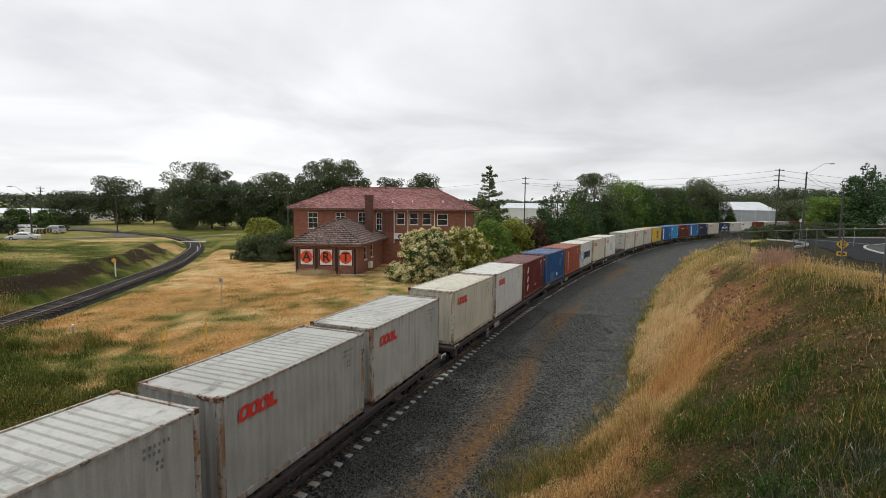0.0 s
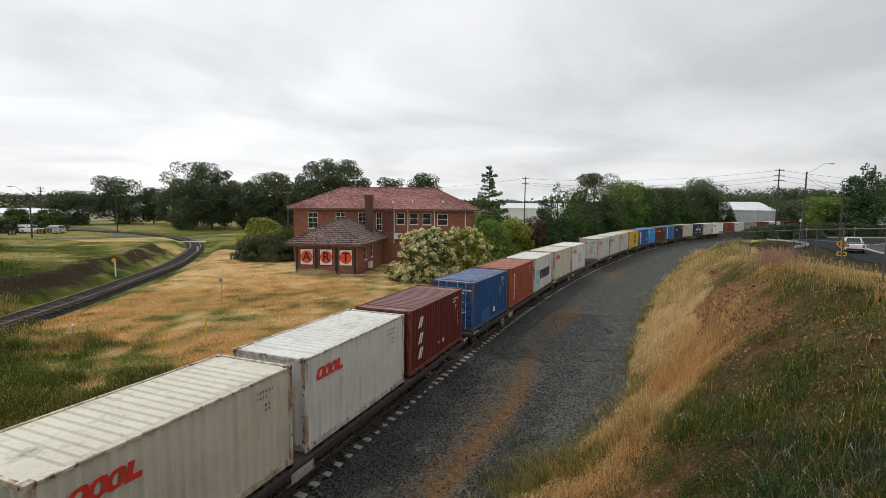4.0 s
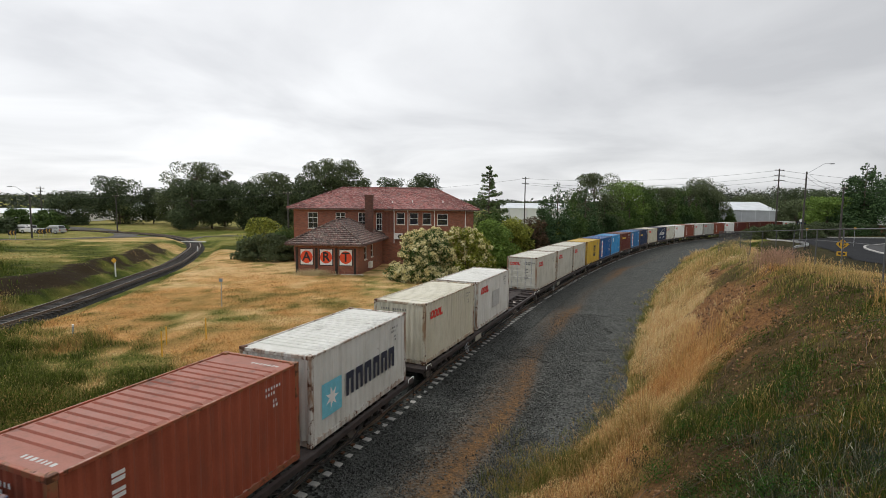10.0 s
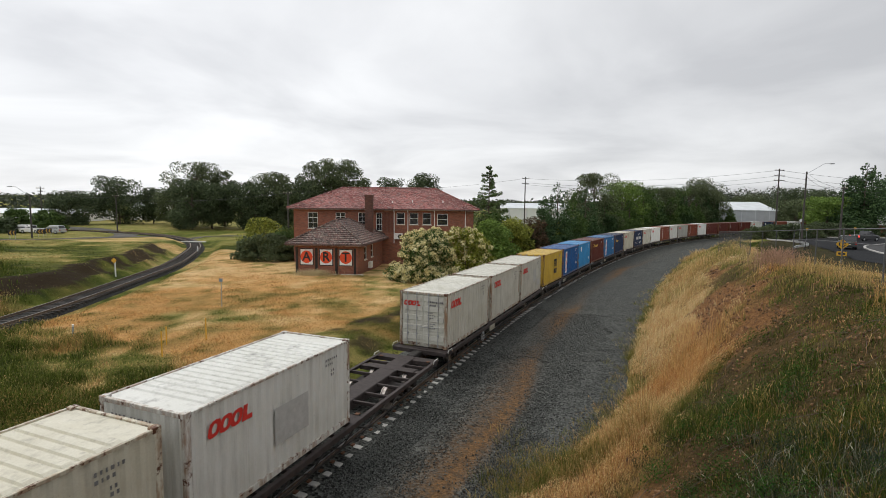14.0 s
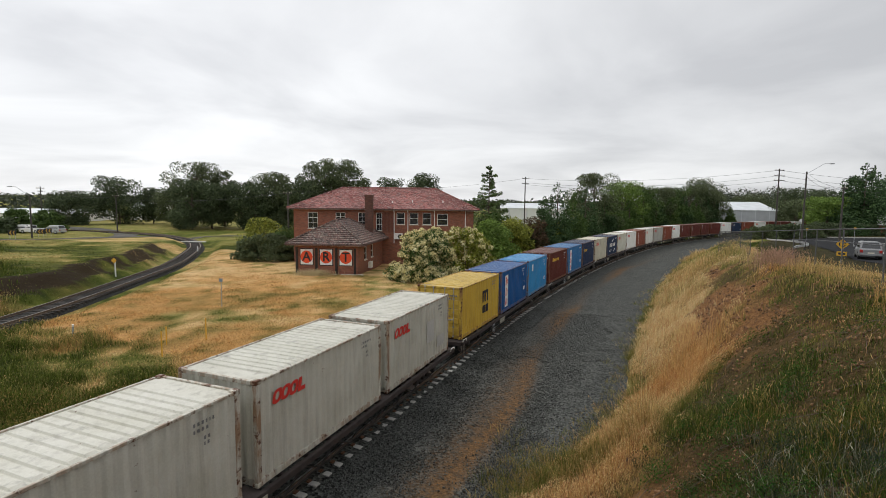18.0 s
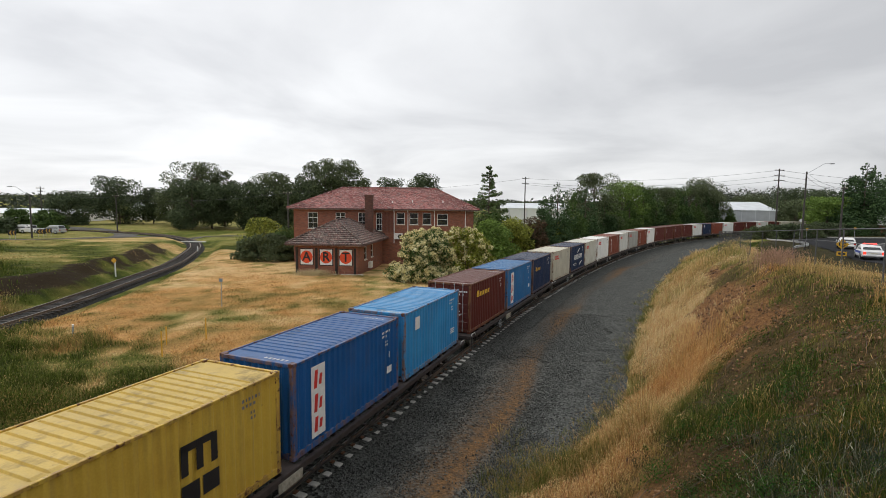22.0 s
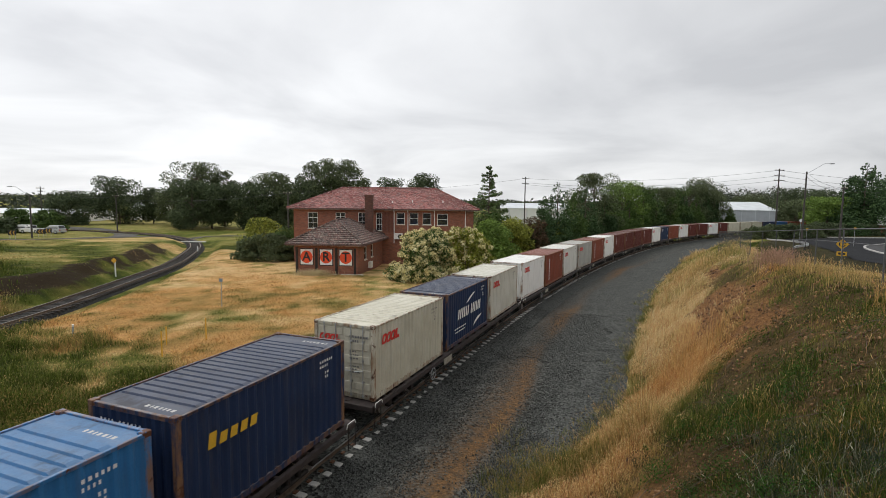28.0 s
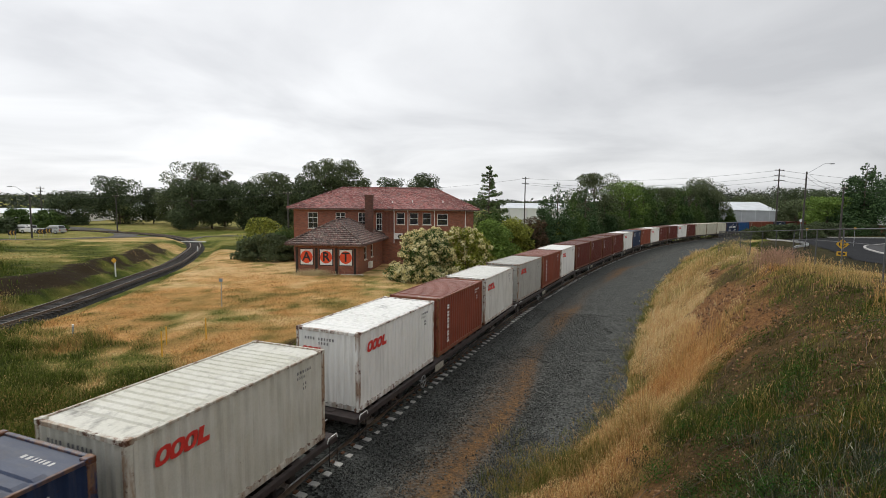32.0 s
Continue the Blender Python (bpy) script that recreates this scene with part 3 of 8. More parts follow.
def strip(name, s0, s1, ds, profile, material, clay=None):
    """A swept bed: profile is a list of (across, height)."""
    ss = np.arange(s0, s1, ds)
    v, a = [], []
    for s in ss:
        for d, z in profile:
            x, y, th = on_line(s, d)
            v.append((x, y, z)); a.append(clay(s, d) if clay else 0.0)
    v = np.array(v)
    n = len(profile)
    v[:, 2] += 0.03 * fbm(v[:, 0], v[:, 1], 0.8, 41)
    i = (np.arange(len(ss) - 1)[:, None] * n + np.arange(n - 1)[None, :]).ravel()
    return big_mesh(name, v, np.c_[i, i + 1, i + n + 1, i + n], material, {"clay": a}, True)


def clay_track(s, d):
    mid = float(np.interp(s, [10, 20, 24, 40, 69, 86, 110], [3.7, 4.1, 3.9, 3.2, 3.0, 4.2, 4.2]))
    off = d - mid - 0.15 * math.sin(s / 3)
    c = min(1.0, 0.34 * math.exp(-(off / 1.0) ** 2) + 0.72 * math.exp(-((off - 0.55 - 0.12 * math.sin(s / 1.7)) / 0.35) ** 2))
    return c * float(np.interp(s, [0, 22, 27, 33, 38, 42, 46, 58, 66, 71, 76, 95], [1.0, 1.0, 0.75, 0.28, 0.9, 0.8, 0.25, 0.2, 0.8, 0.8, 0.3, 0.1]))


GRAVEL = strip("gravel_bed", -30, 300, 0.5, [(2.2, -0.50)] + [(d, -0.42 + 0.03 * math.sin(d)) for d in np.arange(2.6, 9.6, 0.28)] + [(10.2, -0.5), (10.6, -0.8)], M_GRAVEL, clay_track)
tagged(GRAVEL, "dark crushed-stone bed with a worn clay track beside the line", "gravel", kind="structure")
BALLAST = strip("ballast", -60, 300, 0.5, [(-3.6, -0.75), (-2.6, -0.5), (-1.75, -0.22), (-1.25, -0.2), (-0.98, -0.165), (-0.86, -0.135), (-0.6, -0.135), (0, -0.145), (0.6, -0.135), (0.86, -0.135), (0.98, -0.165), (1.25, -0.2), (1.5, -0.22), (2.4, -0.42), (3.0, -0.52)], M_GRAVEL)
tagged(BALLAST, "dark grey ballast shoulder under the main line", "ballast", kind="structure")

# ---- the road bridge behind the eye: assumed, out of view, shades the near line ----
def bridge():
    root = empty("road_bridge", Matrix.Identity(4), "assumed plain grey concrete road bridge, out of view, shading the near line", "bridge", kind="structure")
    for nm, x0, x1, y0, y1, z0, z1 in (("deck", -46, 34, -10.0, -0.4, 5.0, 5.95), ("parapet", -46, 34, -0.62, -0.4, 5.95, 7.0), ("parapet", -46, 34, -10.0, -9.78, 5.95, 7.0), ("pier", -18.4, -17.5, -9.4, -1.0, -1.0, 5.0), ("pier", 1.2, 2.1, -9.4, -1.0, -1.0, 5.0)):
        bm = bmesh.new()
        box(bm, x0, x1, y0, y1, z0, z1, 0.03)
        part(nm, bm, M_CONCRETE, root)


bridge()

# ---- the main line: rails and sleepers ----
TRACK = empty("railway_track", Matrix.Identity(4), "curved standard-gauge track on concrete sleepers in dark ballast", "railway track", kind="structure")


def rail_mesh(name, offset, path, material, parent, prof):
    v, f = [], []
    n = len(prof)
    for x, y, th, z in path:
        for d, h in prof:
            v.append((x + (offset + d) * math.cos(th), y - (offset + d) * math.sin(th), z + h))
    for i in range(len(path) - 1):
        for k in range(n):
            f.append((i * n + k, i * n + (k + 1) % n, (i + 1) * n + (k + 1) % n, (i + 1) * n + k))
    return obj(name, v, f, material, parent)


RAIL = [(-0.07, -0.17), (-0.07, -0.155), (-0.012, -0.13), (-0.012, -0.045), (-0.036, -0.03), (-0.036, -0.001), (0.036, -0.001), (0.036, -0.03), (0.012, -0.045), (0.012, -0.13), (0.07, -0.155), (0.07, -0.17)]
HEAD = [(-0.03, -0.01), (-0.03, 0.0), (0.03, 0.0), (0.03, -0.01)]
PATH = [(*on_line(s), 0.0) for s in np.arange(-60, 300, 2.0)]
for off in (-0.7535, 0.7535):
    r_ = rail_mesh("rail", off, PATH, M_RAIL, TRACK, RAIL)
    rail_mesh("rail_head", off, PATH, M_SHINE, r_, HEAD)


def sleeper_mesh():
    bm = bmesh.new()
    prof = [(-1.25, -0.185), (-1.2, -0.17), (-0.5, -0.168), (0.0, -0.195), (0.5, -0.168), (1.2, -0.17), (1.25, -0.185)]
    rows = []
    for d, z in prof:
        rows.append([bm.verts.new((d, w, h)) for w, h in ((-0.13, -0.36), (-0.10, z), (0.10, z), (0.13, -0.36))])
    for a, b in zip(rows, rows[1:]):
        for k in range(3):
            bm.faces.new((a[k], b[k], b[k + 1], a[k + 1]))
    bm.faces.new(rows[0]); bm.faces.new(rows[-1][::-1])
    bmesh.ops.recalc_face_normals(bm, faces=bm.faces)
    n0 = len(bm.faces)
    for sx in (-1, 1):
        box(bm, sx * 0.93 - 0.05, sx * 0.93 + 0.05, -0.07, 0.07, -0.175, -0.125)
    bm.faces.ensure_lookup_table()
    for f in bm.faces[n0:]:
        f.material_index = 1
    me = bpy.data.meshes.new("sleeper")
    bm.to_mesh(me); bm.free()
    me.materials.append(M_CONCRETE)
    me.materials.append(M_RUST)
    return me


SLEEPER_STEP = 0.575


# ---- containers ----
CL, CW, CH = 5.90, 2.438, 2.591
HL, HW = CL / 2, CW / 2


def corrugated(bm, along, length, zlo, zhi, pitch, depth, plane, sign, axis):
    """A trapezoid-ribbed sheet, ribs upright; the outer faces lie in the plane."""
    n = int(round(length / pitch))
    p = length / n
    prof = []
    for k in range(n):
        a = along + k * p
        prof += [(a, 0), (a + 0.26 * p, 0), (a + 0.5 * p, 1), (a + 0.76 * p, 1)]
    prof.append((along + length, 0))
    rows = []
    for a, dp in prof:
        q = plane - sign * depth * dp
        rows.append([bm.verts.new((q, a, z) if axis == "x" else (a, q, z)) for z in (zlo, zhi)])
    for a, b in zip(rows, rows[1:]):
        bm.faces.new((a[0], b[0], b[1], a[1]))


def container_master(doors_near, wave=0.045):
    """A twenty-foot box; y runs along the train, away from the camera."""
    root = empty("container", Matrix.Identity(4), "twenty-foot steel shipping container", "shipping container", "containers on the train")
    near, far = -HL, HL
    bm = bmesh.new()  # bottom frame
    for sx in (-1, 1):
        box(bm, sx * HW - (0.05 if sx > 0 else 0), sx * HW + (0.05 if sx < 0 else 0), -HL + 0.16, HL - 0.16, 0.02, 0.17)
    for y in np.linspace(-HL + 0.3, HL - 0.3, 14):
        box(bm, -HW + 0.05, HW - 0.05, y - 0.025, y + 0.025, 0.04, 0.15)
    box(bm, -HW + 0.05, HW - 0.05, -HL + 0.05, HL - 0.05, 0.15, 0.178)
    for sx in (-1, 1):
        for yy in (-HL + 0.02, HL - 0.10):
            box(bm, -HW + 0.16, HW - 0.16, yy, yy + 0.08, 0.02, 0.17)
    for yy in (-1.0, 1.0):
        for sx in (-1, 1):
            box(bm, sx * (HW + 0.002) - 0.01, sx * (HW + 0.002) + 0.002, yy - 0.18, yy + 0.18, 0.04, 0.15)
    part("floor_frame", bm, M_EDGE, root)
    for sx in (-1, 1):  # corner posts and castings
        for sy in (-1, 1):
            bm = bmesh.new()
            x0, x1 = (HW - 0.12, HW) if sx > 0 else (-HW, -HW + 0.12)
            y0, y1 = (HL - 0.16, HL) if sy > 0 else (-HL, -HL + 0.16)
            box(bm, x0 + 0.004, x1 - 0.004, y0 + 0.004, y1 - 0.004, 0.12, CH - 0.11, 0.012)
            part("corner_post", bm, M_POST, root)
            for z0 in (0.0, CH - 0.118):
                bm = bmesh.new()
                xa, xb = (HW - 0.162, HW) if sx > 0 else (-HW, -HW + 0.162)
                ya, yb = (HL - 0.178, HL) if sy > 0 else (-HL, -HL + 0.178)
                box(bm, xa, xb, ya, yb, z0, z0 + 0.118, 0.012)
                part("corner_casting", bm, M_CAST, root)
    for sx in (-1, 1):
        bm = bmesh.new()
        box(bm, sx * HW - (0.06 if sx > 0 else 0.0), sx * HW + (0.06 if sx < 0 else 0.0), -HL + 0.178, HL - 0.178, CH - 0.085, CH - 0.018, 0.008)
        part("top_rail", bm, M_EDGE, root)
        bm = bmesh.new()
        corrugated(bm, -HL + 0.16, CL - 0.32, 0.165, CH - 0.08, 0.278, wave, sx * (HW - 0.012), sx, "x")
        part("side_panel", bm, M_PAINT, root)
    for yy in (-HL + 0.004, HL - 0.084):
        bm = bmesh.new()
        box(bm, -HW + 0.162, HW - 0.162, yy, yy + 0.08, CH - 0.115, CH - 0.014, 0.008)
        part("header", bm, M_EDGE, root)
    bm = bmesh.new()  # roof: pressed ribs across
    ya, yb = -HL + 0.09, HL - 0.09
    n = 22
    rows = []
    p = (yb - ya) / n
    seq = [(ya, 0)]
    for k in range(n):
        a = ya + k * p
        seq += [(a + 0.02 * p, 0), (a + 0.12 * p, 1), (a + 0.78 * p, 1), (a + 0.88 * p, 0)] if 1 < k < n - 2 else [(a + 0.5 * p, 0)]
    seq.append((yb, 0))
    for y, u in seq:
        rows.append([bm.verts.new((x, y, CH - 0.052 + 0.038 * u * e)) for x, e in ((-HW + 0.02, 0), (-HW + 0.12, 0), (-HW + 0.2, 1), (HW - 0.2, 1), (HW - 0.12, 0), (HW - 0.02, 0))])
    for a, b in zip(rows, rows[1:]):
        for k in range(5):
            bm.faces.new((a[k], a[k + 1], b[k + 1], b[k]))
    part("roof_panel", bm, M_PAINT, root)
    sd = -1 if doors_near else 1
    bm = bmesh.new()  # blank end
    corrugated(bm, -HW + 0.12, CW - 0.24, 0.16, CH - 0.1, 0.24, 0.045, -sd * (HL - 0.02), -sd, "y")
    part("end_panel", bm, M_PAINT, root)
    for sx in (-1, 1):  # doors
        bm = bmesh.new()
        x0, x1 = (0.006, HW - 0.125) if sx > 0 else (-HW + 0.125, -0.006)
        yp = sd * (HL - 0.075)
        box(bm, x0, x1, yp - 0.012, yp + 0.012, 0.17, CH - 0.12)
        zs = np.linspace(0.17, CH - 0.12, 6)
        door = part("door", bm, M_PAINT, root)
        for za, zb in zip(zs, zs[1:]):
            bm = bmesh.new()
            box(bm, x0 + 0.04, x1 - 0.04, yp + sd * 0.02 - 0.025, yp + sd * 0.02 + 0.022, za + 0.13, zb - 0.06, 0.018)
            part("door_panel", bm, M_PAINT, door)
        for fx in (0.28, 0.72):
            bm = bmesh.new()
            xx = x0 + (x1 - x0) * fx
            tube(bm, (xx, yp + sd * 0.07, 0.06), (xx, yp + sd * 0.07, CH - 0.03), 0.019, n=6)
            for z in (0.12, 0.6, 1.35, 2.0, CH - 0.07):
                box(bm, xx - 0.04, xx + 0.04, yp + sd * 0.05 - 0.03, yp + sd * 0.05 + 0.03, z - 0.03, z + 0.03)
            part("locking_bar", bm, M_GALV, door, "dull galvanised locking bar")
            bm = bmesh.new()
            tube(bm, (xx, yp + sd * 0.09, 0.95 + 0.06 * fx), (xx - sx * 0.32, yp + sd * 0.09, 0.95), 0.016, n=5)
            part("door_handle", bm, M_GALV, door, "galvanised bar handle")
    return root


def mark(name, polys, material, parent, label=""):
    """Flat lettering-sized shapes; polys are lists of corners."""
    if name in ("logo", "paint_patch", "stencil", "sticker") and len(polys) > 1:
        for p in polys:
            last = obj(name, p, [tuple(range(len(p)))], material, parent, label)
        return last
    v, f = [], []
    for p in polys:
        f.append(tuple(range(len(v), len(v) + len(p))))
        v += p
    return obj(name, v, f, material, parent, label)


def on_side(pts, y0, z0):
    """From along-and-up to the camera-side face."""
    return [(HW + 0.002, y0 + a, z0 + b) for a, b in pts]


def on_end(pts, x0, z0, yy):
    return [(x0 + a, yy, z0 + b) for a, b in pts]


def slab(a0, b0, w, h, slant=0.0):
    return [(a0, b0), (a0 + w, b0), (a0 + w + slant, b0 + h), (a0 + slant, b0 + h)]


def ring(cx, cy, r, r2, n=14, a0=0.0, a1=6.2832):
    out = []
    for k in range(n):
        t, u = a0 + (a1 - a0) * k / n, a0 + (a1 - a0) * (k + 1) / n
        out.append([(cx + r2 * math.cos(t), cy + r2 * math.sin(t)), (cx + r * math.cos(t), cy + r * math.sin(t)), (cx + r * math.cos(u), cy + r * math.sin(u)), (cx + r2 * math.cos(u), cy + r2 * math.sin(u))])
    return out


def red_logo(parent, place):
    """Three bold slanted red rings and a slanted red block."""
    for k in range(3):
        a, n = k * 0.31, 12
        out, inn = [], []
        for q in range(n):
            c, h = math.cos(6.2832 * q / n), math.sin(6.2832 * q / n)
            out.append((a + 0.17 + 0.06 * h + 0.165 * math.copysign(abs(c) ** 0.7, c), 0.18 + 0.18 * math.copysign(abs(h) ** 0.7, h)))
            inn.append((a + 0.17 + 0.03 * h + 0.070 * c, 0.18 + 0.10 * h))
        mark("logo_ring", [place([out[q], out[(q + 1) % n], inn[(q + 1) % n], inn[q]]) for q in range(n)], M_RED, parent, "bold red ring")
    mark("logo_block", [place([(0.93, 0.0), (1.24, 0.0), (1.255, 0.11), (1.08, 0.11), (1.13, 0.36), (1.0, 0.36)])], M_RED, parent, "bold red block")


def code_bars(parent, material, y0, seed, name="code_lettering"):
    """Number rows too small to read, as bars, high on the far part of the side."""
    rnd = random.Random(seed)
    polys = []
    for r, z in enumerate((2.22, 2.08, 1.88, 1.76)):
        y = y0 + (0.25 if r > 1 else 0)
        for k in range((6, 4, 2, 2)[r]):
            w = rnd.uniform(0.03, 0.07)
            polys.append(on_side(slab(0, 0, w, 0.075), y, z))
            y += w + 0.05
    mark(name, polys, material, parent)["kind"] = "stuff"


def roof_bars(parent, material, seed):
    """A row of roof numbers at each end, too small to read, as bars."""
    rnd = random.Random(seed + 500)
    polys = []
    for y in (-HL + 0.28, HL - 0.46):
        x = 0.05
        while x < 0.85:
            w = rnd.uniform(0.05, 0.11)
            polys.append([(x + a, y + b, CH - 0.049) for a, b in slab(0, 0, w * 0.8, 0.10)])
            x += w + 0.04
    mark("roof_lettering", polys, material, parent)["kind"] = "stuff"


def end_code(parent, material, seed):
    """The number row on a blank end, too small to read, as bars."""
    rnd = random.Random(seed + 900)
    polys = []
    for z, x, n in ((2.2, -0.85, 10), (2.06, -0.3, 4)):
        for k in range(n):
            w = rnd.uniform(0.04, 0.07)
            polys.append(on_end(slab(0, 0, w, 0.09), x, z, -HL - 0.001))
            x += w + (0.16 if k in (3, 9) else 0.06)
    mark("end_lettering", polys, material, parent)["kind"] = "stuff"


def end_bars(parent, material, seed):
    rnd = random.Random(seed)
    polys = []
    for z, n in ((2.12, 8), (1.97, 4), (1.62, 3), (1.5, 4), (1.38, 3), (1.1, 4), (1.0, 3), (0.9, 4)):
        x = 0.26
        for k in range(n):
            w = rnd.uniform(0.05, 0.1)
            polys.append(on_end(slab(0, 0, w, 0.08 if z > 1.9 else 0.05), x, z, -HL + 0.006))
            x += w + 0.03
            if x > 1.0:
                break
    mark("door_lettering", polys, material, parent)["kind"] = "stuff"


WHITE, CREAM, GREY, LIGHT = (0.66, 0.66, 0.62, 1), (0.60, 0.57, 0.46, 1), (0.40, 0.40, 0.37, 1), (0.80, 0.80, 0.77, 1)
MAROON, BROWN, ORANGE, OXIDE = (0.125, 0.020, 0.018, 1), (0.24, 0.062, 0.036, 1), (0.34, 0.085, 0.045, 1), (0.12, 0.024, 0.018, 1)
BLUE, SKY, ROYAL, NAVY, STEELB = (0.016, 0.078, 0.22, 1), (0.042, 0.28, 0.58, 1), (0.010, 0.10, 0.31, 1), (0.014, 0.030, 0.078, 1), (0.03, 0.16, 0.37, 1)
YELLOW, PALE = (0.55, 0.37, 0.055, 1), (0.57, 0.56, 0.49, 1)
# colour, words, near end has doors, mark
LOADS = [
    (GREY, "grey-white", 0, "red"), (GREY, "dull white", 0, "red"), (GREY, "grey-white patched", 0, "red"),
    (CREAM, "cream", 0, "red"), (WHITE, "off-white", 0, "red"), (MAROON, "dark red", 0, "stripes"),
    (BLUE, "worn dark blue", 1, "patch"), (ORANGE, "orange-red", 0, "column"), (WHITE, "pale grey", 0, "star"),
    (CREAM, "cream", 0, "red"), (WHITE, "white", 0, "redpatch"), None,
    (PALE, "grey-white", 1, "red"), (PALE, "grey-white", 0, "red"), (PALE, "grey-white", 0, "redpatch"),
    (YELLOW, "mustard yellow", 1, "block"), (ROYAL, "royal blue", 0, "panel"), (SKY, "light blue", 0, "small"),
    (OXIDE, "dark maroon", 1, "gold"), (STEELB, "mid blue", 0, "panel"), (NAVY, "dark navy", 0, "goldlow"),
    (CREAM, "weathered cream", 1, "red"), (NAVY, "navy blue", 0, "wide"), (PALE, "grey-white", 0, "red"),
    (LIGHT, "bright white", 0, "red"), (BROWN, "red-brown", 0, "column"), (WHITE, "white", 0, "red"),
    (GREY, "grey-white", 1, "red"), (BROWN, "red-brown", 0, "column"), (LIGHT, "white", 0, "red"),
    (OXIDE, "dark red", 0, "thin"), (OXIDE, "dark red", 0, "thin"), (OXIDE, "dark red", 0, "thin"),
    (OXIDE, "deep red", 0, "thin"), (LIGHT, "white", 0, "red"), (NAVY, "navy blue", 0, "small"),
    (BROWN, "red-brown", 0, "thin"), (LIGHT, "white", 0, "red"), (OXIDE, "dark red", 0, "thin"),
    (OXIDE, "dark red", 0, "thin"), (LIGHT, "white", 0, "red"), (OXIDE, "dark red", 0, "thin"),
    (CREAM, "cream", 0, "none"), (CREAM, "cream", 0, "none"), (CREAM, "cream", 0, "none"),
    (NAVY, "navy blue", 0, "wide"), (BLUE, "blue", 0, "none"), (BROWN, "red-brown", 0, "thin"),
    (BROWN, "red-brown", 0, "none"), (NAVY, "navy blue", 0, "wide"), (OXIDE, "dark red", 0, "none"),
    (BROWN, "red-brown", 0, "none"), (GREY, "grey-white", 0, "red"), (OXIDE, "dark red", 0, "none"),
]
M_GOLD = plain("yellow_lettering", (0.70, 0.42, 0.03), 0.6, 0, 0.1)
M_NAVYP = plain("dark_navy_lettering", (0.02, 0.025, 0.05), 0.6, 0, 0.1)
M_STARBLUE = plain("pale_blue_square", (0.16, 0.50, 0.62), 0.6, 0, 0.1)
M_PATCHB = plain("repainted_blue_patch", (0.022, 0.105, 0.25), 0.6, 0, 0.2)
M_PATCHG = plain("repainted_grey_patch", (0.46, 0.46, 0.44), 0.6, 0, 0.1)
M_DARKBAR = plain("dark_small_lettering", (0.17, 0.17, 0.17), 0.7, 0, 0.3)


def decorate(box_ob, kind, seed, doors):
    rnd = random.Random(seed)
    pale = kind in ("red", "redpatch", "star", "none", "block")
    if kind not in ("thin",):
        code_bars(box_ob, M_DARKBAR if pale else M_WHITE, HL - 1.25, seed)
    if kind in ("red", "redpatch"):
        red_logo(box_ob, lambda p: on_side(p, -HL + 0.55, 1.82))
        red_logo(box_ob, lambda p: on_end([(a * 0.68, b * 0.68) for a, b in p], -0.98, 1.92 if doors else 1.72, -HL + (0.006 if doors else -0.001)))
    if kind == "redpatch":
        mark("paint_patch", [on_side(slab(0, 0, 0.75, 0.9), 0.5, 0.9), on_side(slab(0, 0, 0.8, 0.5), 1.6, 0.45)] if seed == 14 else [on_side(slab(0, 0, 1.3, 0.95), -0.4, 0.75)], M_PATCHG, box_ob, "pale grey repaint")
    if not pale:
        roof_bars(box_ob, M_PATCHG, seed)
    if not doors:
        end_code(box_ob, M_DARKBAR if pale else M_WHITE, seed)
    if doors:
        end_bars(box_ob, M_DARKBAR if pale else M_WHITE, seed)
    if kind == "stripes":
        mark("logo", [on_side(slab(0, 0, 0.16, 0.42, 0.22), -HL + 0.75, z) for z in (1.75, 1.1, 0.5)] + [on_side(slab(0.23, 0.0, 0.10, 0.42, 0.18), -HL + 0.75, z) for z in (1.75, 1.1, 0.5)], M_WHITE, box_ob, "white slanted stripes")
        mark("stencil", [on_side(slab(0, 0, 0.03, 0.16), 2.3, z) for z in (2.1, 1.85, 1.5, 1.25, 1.0)] + [on_side(slab(0, 0, 0.14, 0.18), 0.4, 0.55), on_side(slab(0, 0, 0.1, 0.1), -0.1, 0.6)], M_WHITE, box_ob)
    if kind == "patch":
        mark("paint_patch", [on_side(slab(0, 0, 0.55, 0.6), 1.2, 1.25), on_side(slab(0, 0, 1.3, 0.7), -1.7, 0.2)], M_PATCHB, box_ob, "lighter blue repaint")
        mark("sticker", [on_side(slab(0, 0, 0.4, 0.28), 0.2, 0.45)], M_WHITE, box_ob)
    if kind == "column":
        polys = []
        z = 2.15
        for k in range(6):
            h = rnd.uniform(0.16, 0.24)
            polys.append(on_side(slab(0, 0, 0.24, h * 0.45), -HL + 0.95, z - h))
            polys.append(on_side(slab(0, h * 0.6, 0.24, h * 0.4), -HL + 0.95, z - h))
            z -= 0.30
        mark("logo", polys, M_WHITE, box_ob, "white upright column mark")
    if kind == "star":
        pts = []
        for k in range(14):
            r = 0.34 if k % 2 == 0 else 0.14
            pts.append((0.55 + r * math.cos(k * math.pi / 7), 0.5 + r * math.sin(k * math.pi / 7)))
        sq = mark("logo_square", [on_side(slab(0, 0, 1.0, 1.0), -HL + 0.5, 0.62)], M_STARBLUE, box_ob, "pale blue square")
        st = mark("logo_star", [[(HW + 0.006, -HL + 0.45 + a, 0.62 + b) for a, b in (pts[k], pts[(k + 1) % 14], (0.55, 0.5))] for k in range(14)], M_WHITE, sq, "white seven-point star")
        polys = []
        for k in range(6):
            y = -HL + 1.75 + k * 0.55
